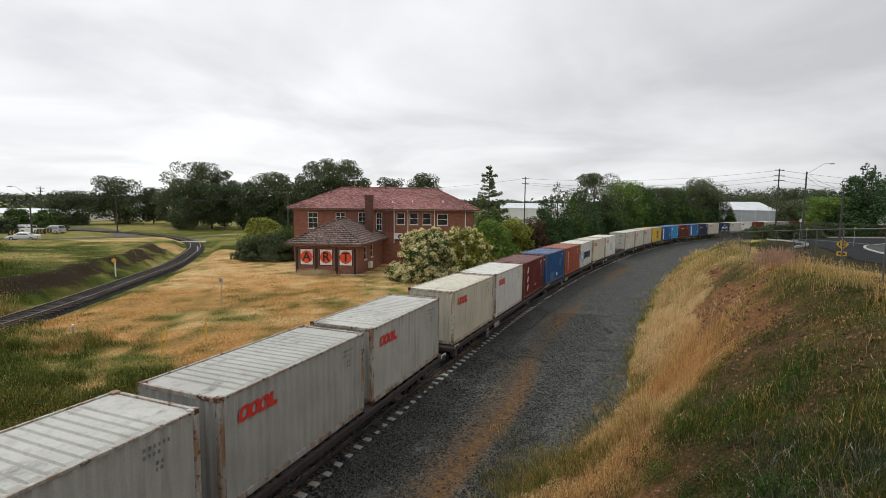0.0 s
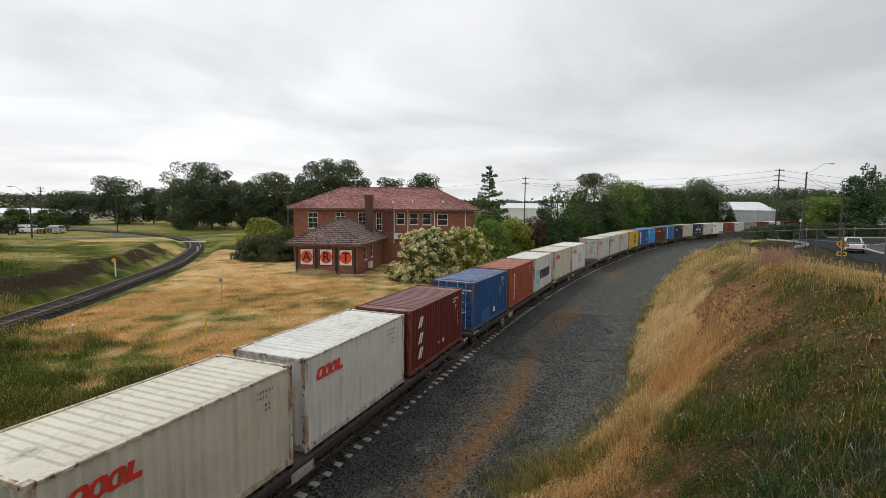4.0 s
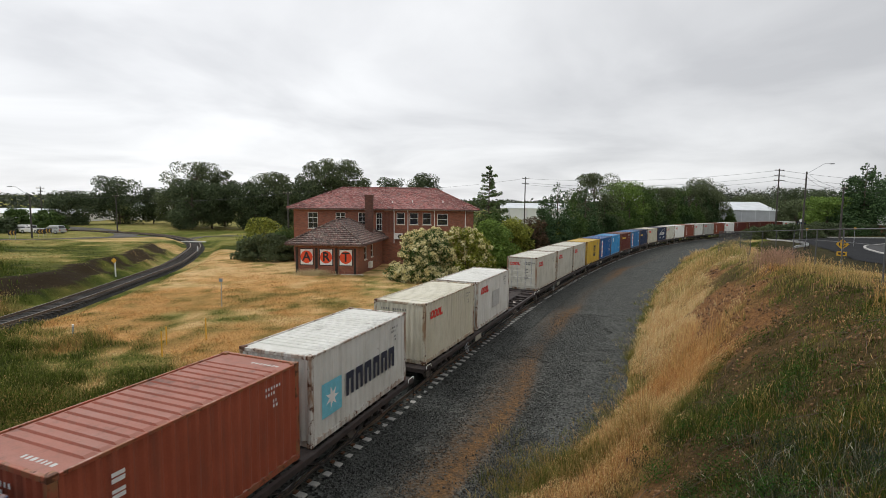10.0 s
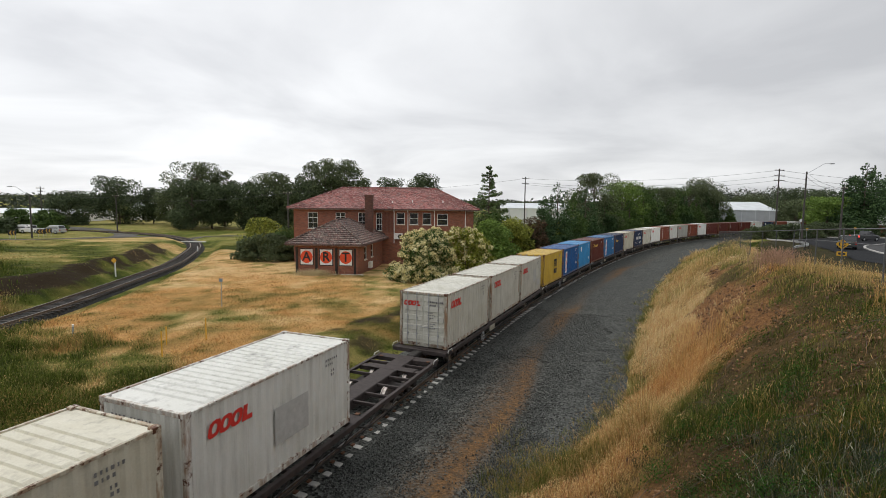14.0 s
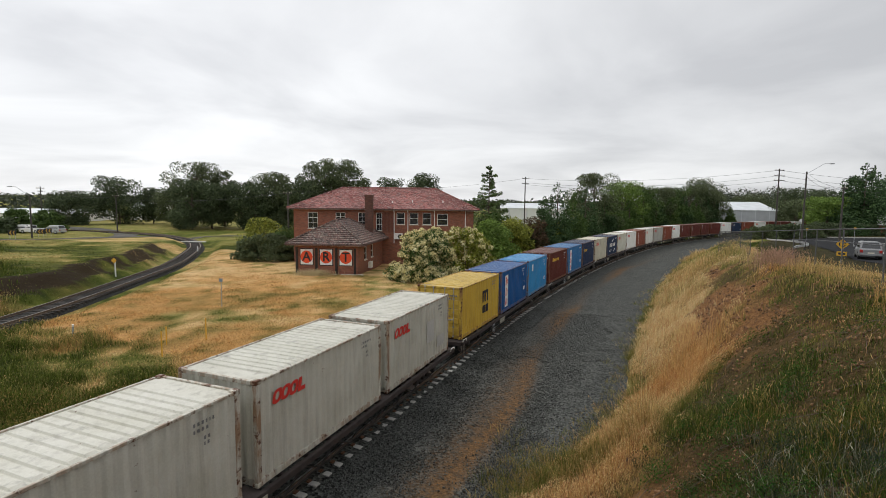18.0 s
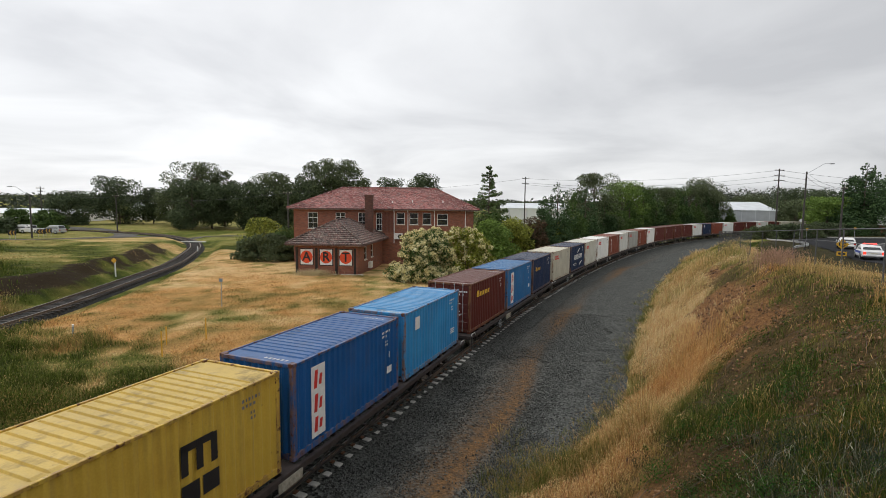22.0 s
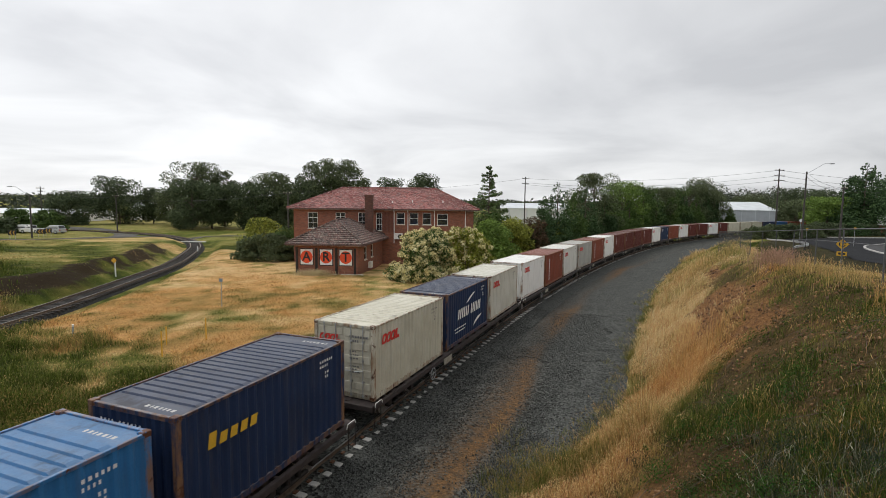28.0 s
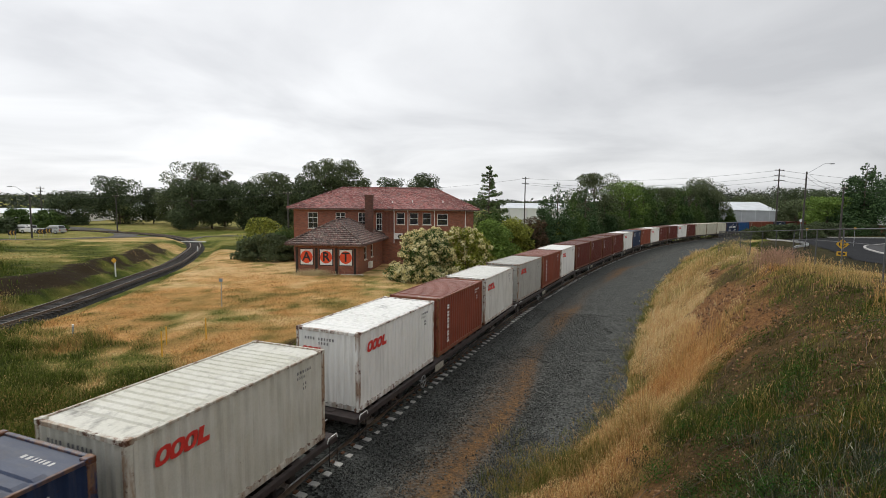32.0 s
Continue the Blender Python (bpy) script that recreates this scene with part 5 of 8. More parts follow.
def brick_house():
    """The two-storey house: origin at its front left corner, x along the front."""
    root = empty("brick_house", pose(-18.5, 61.5, HOUSE_Z - 0.28, 0, 0, -1.0), "two-storey dark red brick building with a red tiled hip roof", "house")
    Wd, Dp, He = 22.2, 11.0, 6.85
    holes = [(1.75, 3.0, 4.5, 6.5), (5.2, 6.4, 4.9, 6.5), (8.0, 8.95, 4.9, 6.5), (10.2, 10.95, 4.3, 6.5), (12.75, 13.75, 5.1, 6.55), (14.35, 15.4, 5.1, 6.55), (15.95, 17.0, 5.1, 6.55), (17.75, 19.05, 5.05, 6.45)]
    bm = bmesh.new()
    wall_with_holes(bm, (0, 0, 0), (1, 0, 0), Wd, -0.4, He, holes)
    part("front_wall", bm, M_BRICK, root)
    for nm, p, u, ln in (("side_wall", (Wd, 0.25, 0), (0, 1, 0), Dp - 0.5), ("back_wall", (Wd, Dp, 0), (-1, 0, 0), Wd), ("side_wall", (0, Dp - 0.25, 0), (0, -1, 0), Dp - 0.5)):
        bm = bmesh.new()
        wall_with_holes(bm, p, u, ln, -0.4, He, [(3.5, 4.5, 5.1, 6.5)] if ln < 15 else [])
        part(nm, bm, M_BRICK, root)
    for k, h in enumerate(holes):
        window(root, (0, 0, 0), (1, 0, 0), *h, bars=((1, 2) if k < 4 else (0, 1)))
    bm = bmesh.new()
    box(bm, -0.6, Wd + 0.6, -0.6, 0.0, He - 0.02, He + 0.03)
    box(bm, -0.6, Wd + 0.6, Dp, Dp + 0.6, He - 0.02, He + 0.03)
    box(bm, -0.6, 0.0, 0.0, Dp, He - 0.02, He + 0.03)
    box(bm, Wd, Wd + 0.6, 0.0, Dp, He - 0.02, He + 0.03)
    part("eaves", bm, M_CREAM, root, "pale boarded eaves")
    hip_roof("roof", root, -0.65, Wd + 0.65, -0.65, Dp + 0.65, He + 0.16, He + 2.82, 5.6, M_TILE, 22)
    bm = bmesh.new()
    for a, b in (((-0.7, -0.72), (Wd + 0.7, -0.62)), ((-0.72, -0.62), (-0.62, Dp + 0.7)), ((Wd + 0.62, -0.62), (Wd + 0.72, Dp + 0.7))):
        box(bm, a[0], b[0], a[1], b[1], He + 0.02, He + 0.15, 0.01)
    part("gutter", bm, plain("brown_gutter", (0.10, 0.05, 0.04), 0.5), root, "dark painted gutter")
    for x, z0 in ((14.15, 0.0), (17.4, 0.0), (21.2, 0.0), (12.45, 2.8)):
        bm = bmesh.new()
        tube(bm, (x, -0.07, z0), (x, -0.07, He - 0.3), 0.05, n=8)
        tube(bm, (x, -0.07, He - 0.3), (x, -0.62, He + 0.04), 0.05, n=8)
        part("downpipe", bm, M_WHITE, root, "white downpipe")
    bm = bmesh.new()
    box(bm, 12.5, 13.5, -0.42, -0.02, 3.3, 4.0, 0.03)
    ac = part("air_conditioner", bm, M_WHITE, root, "white wall air-conditioner")
    bm = bmesh.new()
    tube(bm, (13.2, -0.425, 3.65), (13.2, -0.43, 3.65), 0.26, n=16)
    part("fan_grille", bm, M_BLACK, ac)
    for x, y, z in ((12.1, 1.0, 7.62), (14.6, 1.2, 7.75), (18.4, 1.2, 7.75)):
        bm = bmesh.new()
        tube(bm, (x, y, z - 0.3), (x, y, z + 0.35), 0.07, n=8)
        box(bm, x - 0.25, x + 0.25, y - 0.25, y + 0.25, z - 0.15, z - 0.05, 0.02)
        part("roof_vent", bm, M_WHITE, root, "white roof vent pipe")
    bm = bmesh.new()  # timber screen between the windows
    for k in range(9):
        box(bm, 11.0 + k * 0.17, 11.12 + k * 0.17, -0.05, -0.004, 4.2, 6.6)
    part("timber_screen", bm, plain("red_brown_boards", (0.16, 0.06, 0.04), 0.8), root, "red-brown board screen")
    return root


def signal_hut():
    """The single-storey building with the painted letters; origin at its front left corner."""
    root = empty("brick_outbuilding", pose(-15.2, 50.9, HOUSE_Z, 0, 0, -6.0), "low dark brick building with an aged tiled hip roof", "outbuilding")
    Wd, Dp, He = 6.6, 11.0, 3.05
    bm = bmesh.new()
    wall_with_holes(bm, (0, 0, 0), (1, 0, 0), Wd, -0.4, He, [])
    part("front_wall", bm, M_BRICK, root)
    holes = [(2.2, 3.3, 1.35, 2.75), (5.0, 6.1, 1.35, 2.75)]
    bm = bmesh.new()
    wall_with_holes(bm, (Wd, 0.25, 0), (0, 1, 0), Dp - 0.25, -0.4, He, holes)
    part("side_wall", bm, M_BRICK, root)
    for h in holes:
        window(root, (Wd, 0.25, 0), (0, 1, 0), *h, bars=(0, 1))
    bm = bmesh.new()
    wall_with_holes(bm, (0, Dp, 0), (0, -1, 0), Dp - 0.25, -0.4, He, [])
    part("side_wall", bm, M_BRICK, root)
    bm = bmesh.new()
    wall_with_holes(bm, (Wd - 0.25, Dp, 0), (-1, 0, 0), Wd - 0.5, -0.4, He, [])
    part("back_wall", bm, M_BRICK, root)
    for x in (0.18, 2.25, 4.35, 6.3):
        bm = bmesh.new()
        box(bm, x - 0.12, x + 0.12, -0.1, -0.003, 0.0, He - 0.25, 0.01)
        part("pilaster", bm, M_TIMBER, root, "dark weathered timber post")
    bm = bmesh.new()
    box(bm, -0.7, Wd + 0.7, -0.7, Dp + 0.7, He + 0.002, He + 0.05)
    part("eaves", bm, M_CREAM, root, "pale boarded eaves")
    hip_roof("roof", root, -0.75, Wd + 0.75, -0.75, Dp + 0.75, He + 0.18, He + 2.5, 4.0, M_TILE2, 13, lip=0.07)
    bm = bmesh.new()
    for a, b in (((-0.8, -0.83), (Wd + 0.8, -0.72)), ((-0.83, -0.72), (-0.72, Dp + 0.8)), ((Wd + 0.72, -0.72), (Wd + 0.83, Dp + 0.8))):
        box(bm, a[0], b[0], a[1], b[1], He + 0.03, He + 0.17, 0.01)
    part("gutter", bm, plain("brown_gutter", (0.10, 0.05, 0.04), 0.5), root, "dark painted gutter")
    bm = bmesh.new()
    box(bm, 5.3, 6.1, 7.6, 8.5, He + 0.4, 8.2, 0.02)
    box(bm, 5.24, 6.16, 7.54, 8.56, 8.2, 8.38, 0.02)
    part("chimney", bm, brick_mat("sooty_brick", (0.12, 0.05, 0.034), (0.09, 0.07, 0.06)), root, "dark brick chimney stack")
    red = plain("orange_red_disc", (0.80, 0.09, 0.025), 0.7, 0, 0.08)
    for k, ch in enumerate("ART"):
        cx = 1.22 + k * 2.06
        bm = bmesh.new()
        box(bm, cx - 0.72, cx + 0.72, -0.05, -0.004, 0.98, 2.72, 0.01)
        board = part("letter_board", bm, M_BLACK, root, "white board with an orange-red disc and a black letter")
        bm = bmesh.new()
        box(bm, cx - 0.64, cx + 0.64, -0.064, -0.05, 1.06, 2.64)
        part("board_face", bm, M_WHITE, board, "white board face")
        bm = bmesh.new()
        tube(bm, (cx, -0.064, 1.85), (cx, -0.07, 1.85), 0.64, n=32)
        part("disc", bm, red, board, "orange-red disc")
        text_mesh("letter", ch, 1.3, M_BLACK, pose(cx, -0.078, 1.85, 90), board, "black capital letter")
    bm = bmesh.new()
    box(bm, Wd + 0.02, Wd + 0.36, 3.9, 4.8, 0.3, 1.0, 0.03)
    part("air_conditioner", bm, M_WHITE, root, "white air-conditioner on the wall")
    return root


brick_house()
signal_hut()


def shed(name, m, w, d, he, hr, wall_mat, roof_mat, label, ribs=0, doors=()):
    root = empty(name, m, label, "shed")
    bm = bmesh.new()
    for x0, x1, y0, y1 in ((0, w, 0, 0.2), (0, w, d - 0.2, d), (0, 0.2, 0.2, d - 0.2), (w - 0.2, w, 0.2, d - 0.2)):
        box(bm, x0, x1, y0, y1, -0.5, he)
    part("wall", bm, wall_mat, root)
    bm = bmesh.new()
    a = [bm.verts.new(p) for p in ((-0.3, -0.3, he), (w + 0.3, -0.3, he), (w + 0.3, d / 2, hr), (-0.3, d / 2, hr))]
    b = [bm.verts.new(p) for p in ((-0.3, d + 0.3, he), (w + 0.3, d + 0.3, he))]
    bm.faces.new(a)
    bm.faces.new((a[3], a[2], b[1], b[0]))
    bm.faces.new((a[0], a[3], b[0])); bm.faces.new((a[1], b[1], a[2]))
    bm.faces.new((a[0], b[0], b[1], a[1]))
    part("roof", bm, roof_mat, root)
    for k in range(ribs):
        bm = bmesh.new()
        x = w * (k + 0.5) / ribs
        box(bm, x - 0.1, x + 0.1, -0.06, -0.002, 0, he)
        part("wall_rib", bm, roof_mat, root)
    for x0, x1, z1 in doors:
        bm = bmesh.new()
        box(bm, x0, x1, -0.08, -0.004, 0, z1)
        part("door", bm, M_GALV, root)
    return root


M_SHEDW = plain("pale_sheet_wall", (0.50, 0.53, 0.55), 0.6, 0.1, 0.1, 0.5, 20)
M_SHEDR = plain("pale_sheet_roof", (0.62, 0.65, 0.67), 0.5, 0.2, 0.1, 0.5, 20)
shed("large_shed", pose(83.6, 150, 0.3, 0, 0, -6), 15.6, 22, 6.3, 8.9, M_SHEDW, M_SHEDR, "pale grey corrugated steel shed with a low gable roof", 4)

# ---- trees and shrubs ----
def leaf_cloud(centres, radii, count, size, rng, flat=1.0):
    """Leaf quads scattered through soft clumps; returns vertices and quads."""
    c = np.asarray(centres, float)
    r = np.asarray(radii, float)
    w = r ** 2 / (r ** 2).sum()
    idx = rng.choice(len(c), count, p=w)
    v = rng.normal(size=(count, 3))
    v /= np.linalg.norm(v, axis=1)[:, None]
    rad = r[idx] * (0.55 + 0.5 * rng.rand(count) ** 0.6)
    p = c[idx] + v * rad[:, None] * np.array([1, 1, flat])
    n = v + 0.9 * rng.normal(size=(count, 3)) + np.array([0, 0, 0.35])
    n /= np.linalg.norm(n, axis=1)[:, None]
    t = np.cross(n, rng.normal(size=(count, 3)))
    t /= np.linalg.norm(t, axis=1)[:, None] + 1e-9
    b = np.cross(n, t)
    s = size * (0.55 + 0.9 * rng.rand(count))[:, None]
    a0 = p - t * s * 0.5
    a1 = p + b * s * 0.28
    a2 = p + t * s * 0.6 + n * s * 0.12
    a3 = p - b * s * 0.28
    verts = np.stack([a0, a1, a2, a3], 1).reshape(-1, 3)
    return verts, np.arange(count * 4).reshape(-1, 4)


def ground_z(x, y):
    return float(height(np.array([x]), np.array([y]))[0])


def limb_set(rng, h, spread, n, lo=0.3):
    """Trunk points and limb ends of a broad tree."""
    ends = []
    for k in range(n):
        a = 6.283 * (k / n) + rng.uniform(-0.4, 0.4)
        q = lo + (0.95 - lo) * rng.rand()
        rr = spread * (0.35 + 0.6 * rng.rand()) * math.sqrt(max(0.05, 1 - ((q - 0.55) / 0.55) ** 2))
        ends.append(((rr * math.cos(a), rr * math.sin(a), h * q), h * max(0.12, q - 0.22 - 0.1 * rng.rand())))
    return ends


def broad_tree(x, y, h, spread, mat, seed, leaves=6000, leaf=0.5, label="", category="tree", clumps=44, trunk=None, name="tree", flat=0.75, lo=0.10):
    """A trunk, limbs and a crown of leaf clumps with gaps."""
    rng = np.random.RandomState(seed)
    root = empty(name, pose(x, y, ground_z(x, y) - 0.05, 0, 0, rng.uniform(0, 360)), label, category)
    bm = bmesh.new()
    r0 = trunk or h * 0.02
    tube(bm, (0, 0, -0.3), (0.1, 0, h * 0.35), r0, r0 * 0.75, 8)
    tube(bm, (0.1, 0, h * 0.35), (0, 0.15, h * 0.85), r0 * 0.75, r0 * 0.2, 7)
    ends = limb_set(rng, h, spread, clumps, lo)
    for e, z in ends:
        tube(bm, (0.08, 0.0, z), e, r0 * 0.28, r0 * 0.06, 5, False)
    part("trunk", bm, M_BARK, root, "grey-brown trunk and limbs")
    c = [e for e, _ in ends] + [(0, 0, h * 0.9)]
    rad = [spread * rng.uniform(0.22, 0.42) for _ in c]
    c = [(p[0], p[1], min(p[2], h - q * flat * 0.9)) for p, q in zip(c, rad)]
    v, f = leaf_cloud(c, rad, int(leaves * 1.9), leaf * 0.68, rng, flat)
    cr = big_mesh("crown", v, f, mat, None, True)
    cr.parent = root
    return root


def conifer(x, y, h, r, mat, seed, leaves=4500, leaf=0.45, label="", lean=0.0, sparse=False, name="conifer"):
    """A pointed tree with whorls of branches."""
    rng = np.random.RandomState(seed)
    root = empty(name, pose(x, y, ground_z(x, y) - 0.05, 0, 0, rng.uniform(0, 360)), label, "tree")
    bm = bmesh.new()
    tube(bm, (0, 0, -0.3), (lean, 0, h * 0.98), h * 0.017, h * 0.002, 7)
    c, rad = [], []
    q = 0.12 if not sparse else 0.28
    while q < 0.97:
        n = rng.randint(4, 7) if not sparse else rng.randint(2, 5)
        for k in range(n):
            a = 6.283 * k / n + rng.uniform(-0.5, 0.5)
            ln = r * (1.02 - q) ** (0.8 if not sparse else 0.95) * rng.uniform(0.45, 1.15)
            z = h * (q + (rng.uniform(-0.03, 0.03) if sparse else 0))
            tip = (lean * q + ln * math.cos(a), ln * math.sin(a), z + (rng.uniform(0.02, 0.12) if sparse else -0.02) * h * ln / r)
            tube(bm, (lean * q, 0, z), tip, h * 0.004, h * 0.001, 4, False)
            for w in ((0.45, 0.8, 1.0) if not sparse else (0.25, 0.4, 0.55, 0.68, 0.8, 0.9, 1.0)):
                c.append((lean * q + (tip[0] - lean * q) * w, tip[1] * w, z + (tip[2] - z) * w))
                rad.append(max(0.12, (0.30 if not sparse else 0.045) * ln * rng.uniform(0.7, 1.2) + 0.12))
        q += rng.uniform(0.045, 0.075) * (1.0 if not sparse else 0.5)
    c.append((lean, 0, h * 0.98)); rad.append(0.25)
    part("trunk", bm, M_BARK, root, "straight brown trunk with whorled branches")
    v, f = leaf_cloud(c, rad, int(leaves * 1.5), leaf * 0.8, rng, 0.5 if not sparse else 1.2)
    cr = big_mesh("crown", v, f, mat, None, True)
    cr.parent = root
    return root


def cypress(x, y, h, r, mat, seed, leaves=7000, leaf=0.4, label="", ragged=0.2, name="conifer"):
    """A dense cone of foliage down to the ground, with an uneven outline."""
    rng = np.random.RandomState(seed)
    root = empty(name, pose(x, y, ground_z(x, y) - 0.05, 0, 0, rng.uniform(0, 360)), label, "tree")
    bm = bmesh.new()
    tube(bm, (0, 0, -0.3), (0, 0, h * 0.95), h * 0.018, h * 0.003, 7)
    c, rad = [(0, 0, h * 0.965)], [h * 0.03]
    q = 0.05
    while q < 0.95:
        rr = r * (1 - q) ** 0.72
        for k in range(max(3, int(9 * (1 - q)))):
            a = rng.uniform(0, 6.283)
            g = rr * rng.uniform(0.62 - ragged, 0.80 + ragged)
            c.append((g * math.cos(a), g * math.sin(a), h * (q + rng.uniform(-0.02, 0.03))))
            rad.append(0.3 * rr * rng.uniform(0.7, 1.15) + 0.12)
            if k % 3 == 0:
                tube(bm, (0, 0, h * q), c[-1], h * 0.004, h * 0.001, 4, False)
        q += 0.045
    part("trunk", bm, M_BARK, root, "straight brown trunk with short branches")
    v, f = leaf_cloud(c, rad, int(leaves * 1.4), leaf, rng, 1.25)
    v[:, 2] = np.maximum(v[:, 2], 0.05)
    cr = big_mesh("crown", v, f, mat, None, True)
    cr.parent = root
    return root


def shrub(x, y, w, h, mat, seed, leaves=7000, leaf=0.22, label="", flower=None, n_flower=0, depth=None):
    """A rounded bush of leaf clumps down to the ground, with flower heads if any."""
    rng = np.random.RandomState(seed)
    root = empty("shrub", pose(x, y, ground_z(x, y) - 0.05), label, "shrub")
    bm = bmesh.new()
    c, rad = [], []
    d = depth or w
    for k in range(int(46 * max(1.0, w / h))):
        a, q = rng.uniform(0, 6.283), rng.rand() ** 0.8 if k % 3 else 0.12 * rng.rand()
        rr = math.sqrt(max(0.0, 1 - (q * 0.95) ** 2)) * rng.uniform(0.5, 0.95)
        p = (0.5 * w * rr * math.cos(a), 0.5 * d * rr * math.sin(a), h * (0.1 + 0.75 * q))
        c.append(p); rad.append(0.5 * min(w, h) * rng.uniform(0.24, 0.4))
        if k % 4 == 0:
            tube(bm, (0.1 * math.cos(a), 0.1 * math.sin(a), -0.2), p, 0.05, 0.015, 5, False)
    part("stem", bm, M_BARK, root, "tangled brown stems")
    v, f = leaf_cloud(c, rad, leaves, leaf, rng, 0.9)
    v[:, 2] = np.maximum(v[:, 2], 0.02)
    cr = big_mesh("foliage", v, f, mat, None, True)
    cr.parent = root
    if flower:
        at = leaf_cloud(c, [q * 1.05 for q in rad], n_flower // 34, 0.01, rng, 0.9)[0][::4]
        v, f = leaf_cloud(at, rng.uniform(0.12, 0.32, len(at)), n_flower, leaf * 0.8, rng, 0.8)
        v[:, 2] = np.maximum(v[:, 2], 0.05)
        fl = big_mesh("blossom", v, f, flower, None, True)
        fl.parent = root
        fl["label"] = "creamy white flower heads"
    return root


L_DARK = leaf_mat("dark_eucalypt_leaves", (0.034, 0.05, 0.024), (0.12, 0.155, 0.075))
L_OLIVE = leaf_mat("olive_leaves", (0.045, 0.062, 0.028), (0.15, 0.18, 0.085))
L_GREEN = leaf_mat("green_leaves", (0.035, 0.065, 0.016), (0.11, 0.165, 0.045))
L_BRIGHT = leaf_mat("bright_green_leaves", (0.08, 0.135, 0.024), (0.21, 0.31, 0.065))
L_PINE = leaf_mat("dark_pine_needles", (0.024, 0.05, 0.018), (0.075, 0.13, 0.045), 0.15)
L_PINE2 = leaf_mat("mid_pine_needles", (0.036, 0.07, 0.018), (0.11, 0.175, 0.04), 0.15)
L_YELLOW = leaf_mat("yellow_green_leaves", (0.07, 0.095, 0.014), (0.38, 0.39, 0.07))
L_BRONZE = leaf_mat("bronze_leaves", (0.05, 0.032, 0.02), (0.13, 0.085, 0.045))
L_FAR = leaf_mat("grey_green_leaves", (0.036, 0.047, 0.032), (0.095, 0.11, 0.072))
L_FLOWER = leaf_mat("cream_flowers", (0.55, 0.47, 0.20), (0.95, 0.88, 0.55), 0.3)


def at_px(px, depth):
    """Across, for a bearing given by its place on the picture's width."""
    return (px - 784.0) / 878.9 * depth


def trees():
    T = lambda px, dp, top_px, spread, mat, seed, **k: broad_tree(at_px(px, dp), dp, EYE_Z + (358 + (px - 784) * 0.0115 - top_px) / 878.9 * dp - 0.2, spread, mat, seed, **k)
    lab = "tall dark-green gum tree with a ragged crown"
    T(124, 140, 338, 6.4, L_DARK, 1, label="dark broad-crowned tree beyond the paddock", leaves=7500, leaf=0.6, lo=0.02)
    T(212, 150, 312, 8.5, L_DARK, 2, label=lab, leaves=6500, leaf=0.7)
    T(272, 155, 331, 4.6, L_DARK, 3, label=lab, leaves=3500, leaf=0.7)
    T(345, 140, 287, 8.2, L_OLIVE, 4, label=lab, leaves=6500, leaf=0.65)
    T(398, 142, 299, 4.0, L_OLIVE, 5, label=lab, leaves=3000, leaf=0.65)
    T(340, 128, 318, 6.0, L_DARK, 6, label=lab, leaves=5000, leaf=0.65)
    T(432, 135, 318, 5.5, L_DARK, 7, label=lab, leaves=4000, leaf=0.65)
    T(486, 138, 304, 6.5, L_OLIVE, 8, label=lab, leaves=5000, leaf=0.65)
    T(575, 140, 277, 6.0, L_OLIVE, 9, label="tall spreading gum tree behind the house", leaves=7000, leaf=0.65)
    T(610, 142, 279, 6.0, L_OLIVE, 10, label="tall spreading gum tree behind the house", leaves=6000, leaf=0.65)
    T(530, 136, 318, 7.0, L_DARK, 11, label=lab, leaves=4500, leaf=0.65)
    T(452, 132, 326, 5.5, L_DARK, 16, label=lab, leaves=4500, leaf=0.65)
    T(505, 134, 322, 5.5, L_OLIVE, 17, label=lab, leaves=4500, leaf=0.65)
    T(638, 141, 314, 5.0, L_OLIVE, 18, label=lab, leaves=4000, leaf=0.65)
    T(545, 139, 306, 5.0, L_OLIVE, 19, label=lab, leaves=4000, leaf=0.65)
    T(308, 146, 330, 4.5, L_OLIVE, 20, label=lab, leaves=3500, leaf=0.65)
    T(375, 133, 322, 5.5, L_DARK, 21, label=lab, leaves=4500, leaf=0.65)
    T(690, 150, 313, 5.5, L_DARK, 12, label=lab, leaves=4000, leaf=0.7)
    T(746, 152, 305, 6.5, L_DARK, 13, label=lab, leaves=5000, leaf=0.7)
    conifer(at_px(864, 80), 80, EYE_Z + 0.3 + (360 - 296) / 878.9 * 80, 6.8, leaf_mat("pale_pine_needles", (0.05, 0.085, 0.03), (0.16, 0.22, 0.08), 0.2), 15, 6500, 0.27, "open-branched conifer with upturned limbs", sparse=True)
    # the dense belt on the far side of the line
    rng = random.Random(5)
    ss = np.arange(60, 170, 0.5)
    side = np.array([on_line(q, -8.0)[:2] for q in ss])
    bear = 784 + 878.9 * side[:, 0] / side[:, 1]
    front = [(962, 352, 0), (985, 328, 0), (1012, 343, 1), (1034, 338, 0), (1068, 350, 0), (1090, 352, 1), (1112, 354, 1), (1136, 353, 1), (1160, 351, 0), (1184, 352, 1), (1208, 350, 0), (1229, 350, 1), (1246, 349, 0), (1261, 353, 0), (1290, 371, 1)]
    for k, (px, top, kind) in enumerate(front):
        dp = float(np.interp(px, bear, side[:, 1])) + 1.0
        h = EYE_Z + 0.4 + (361 + (px - 784) * 0.0115 - top) / 878.9 * dp
        cypress(at_px(px, dp), dp, h, min(h * 0.31, 4.2) * rng.uniform(0.9, 1.1), (L_PINE, L_PINE2)[kind], 30 + k, 8500, 0.25, "dense dark-green conical conifer in the belt beside the line")
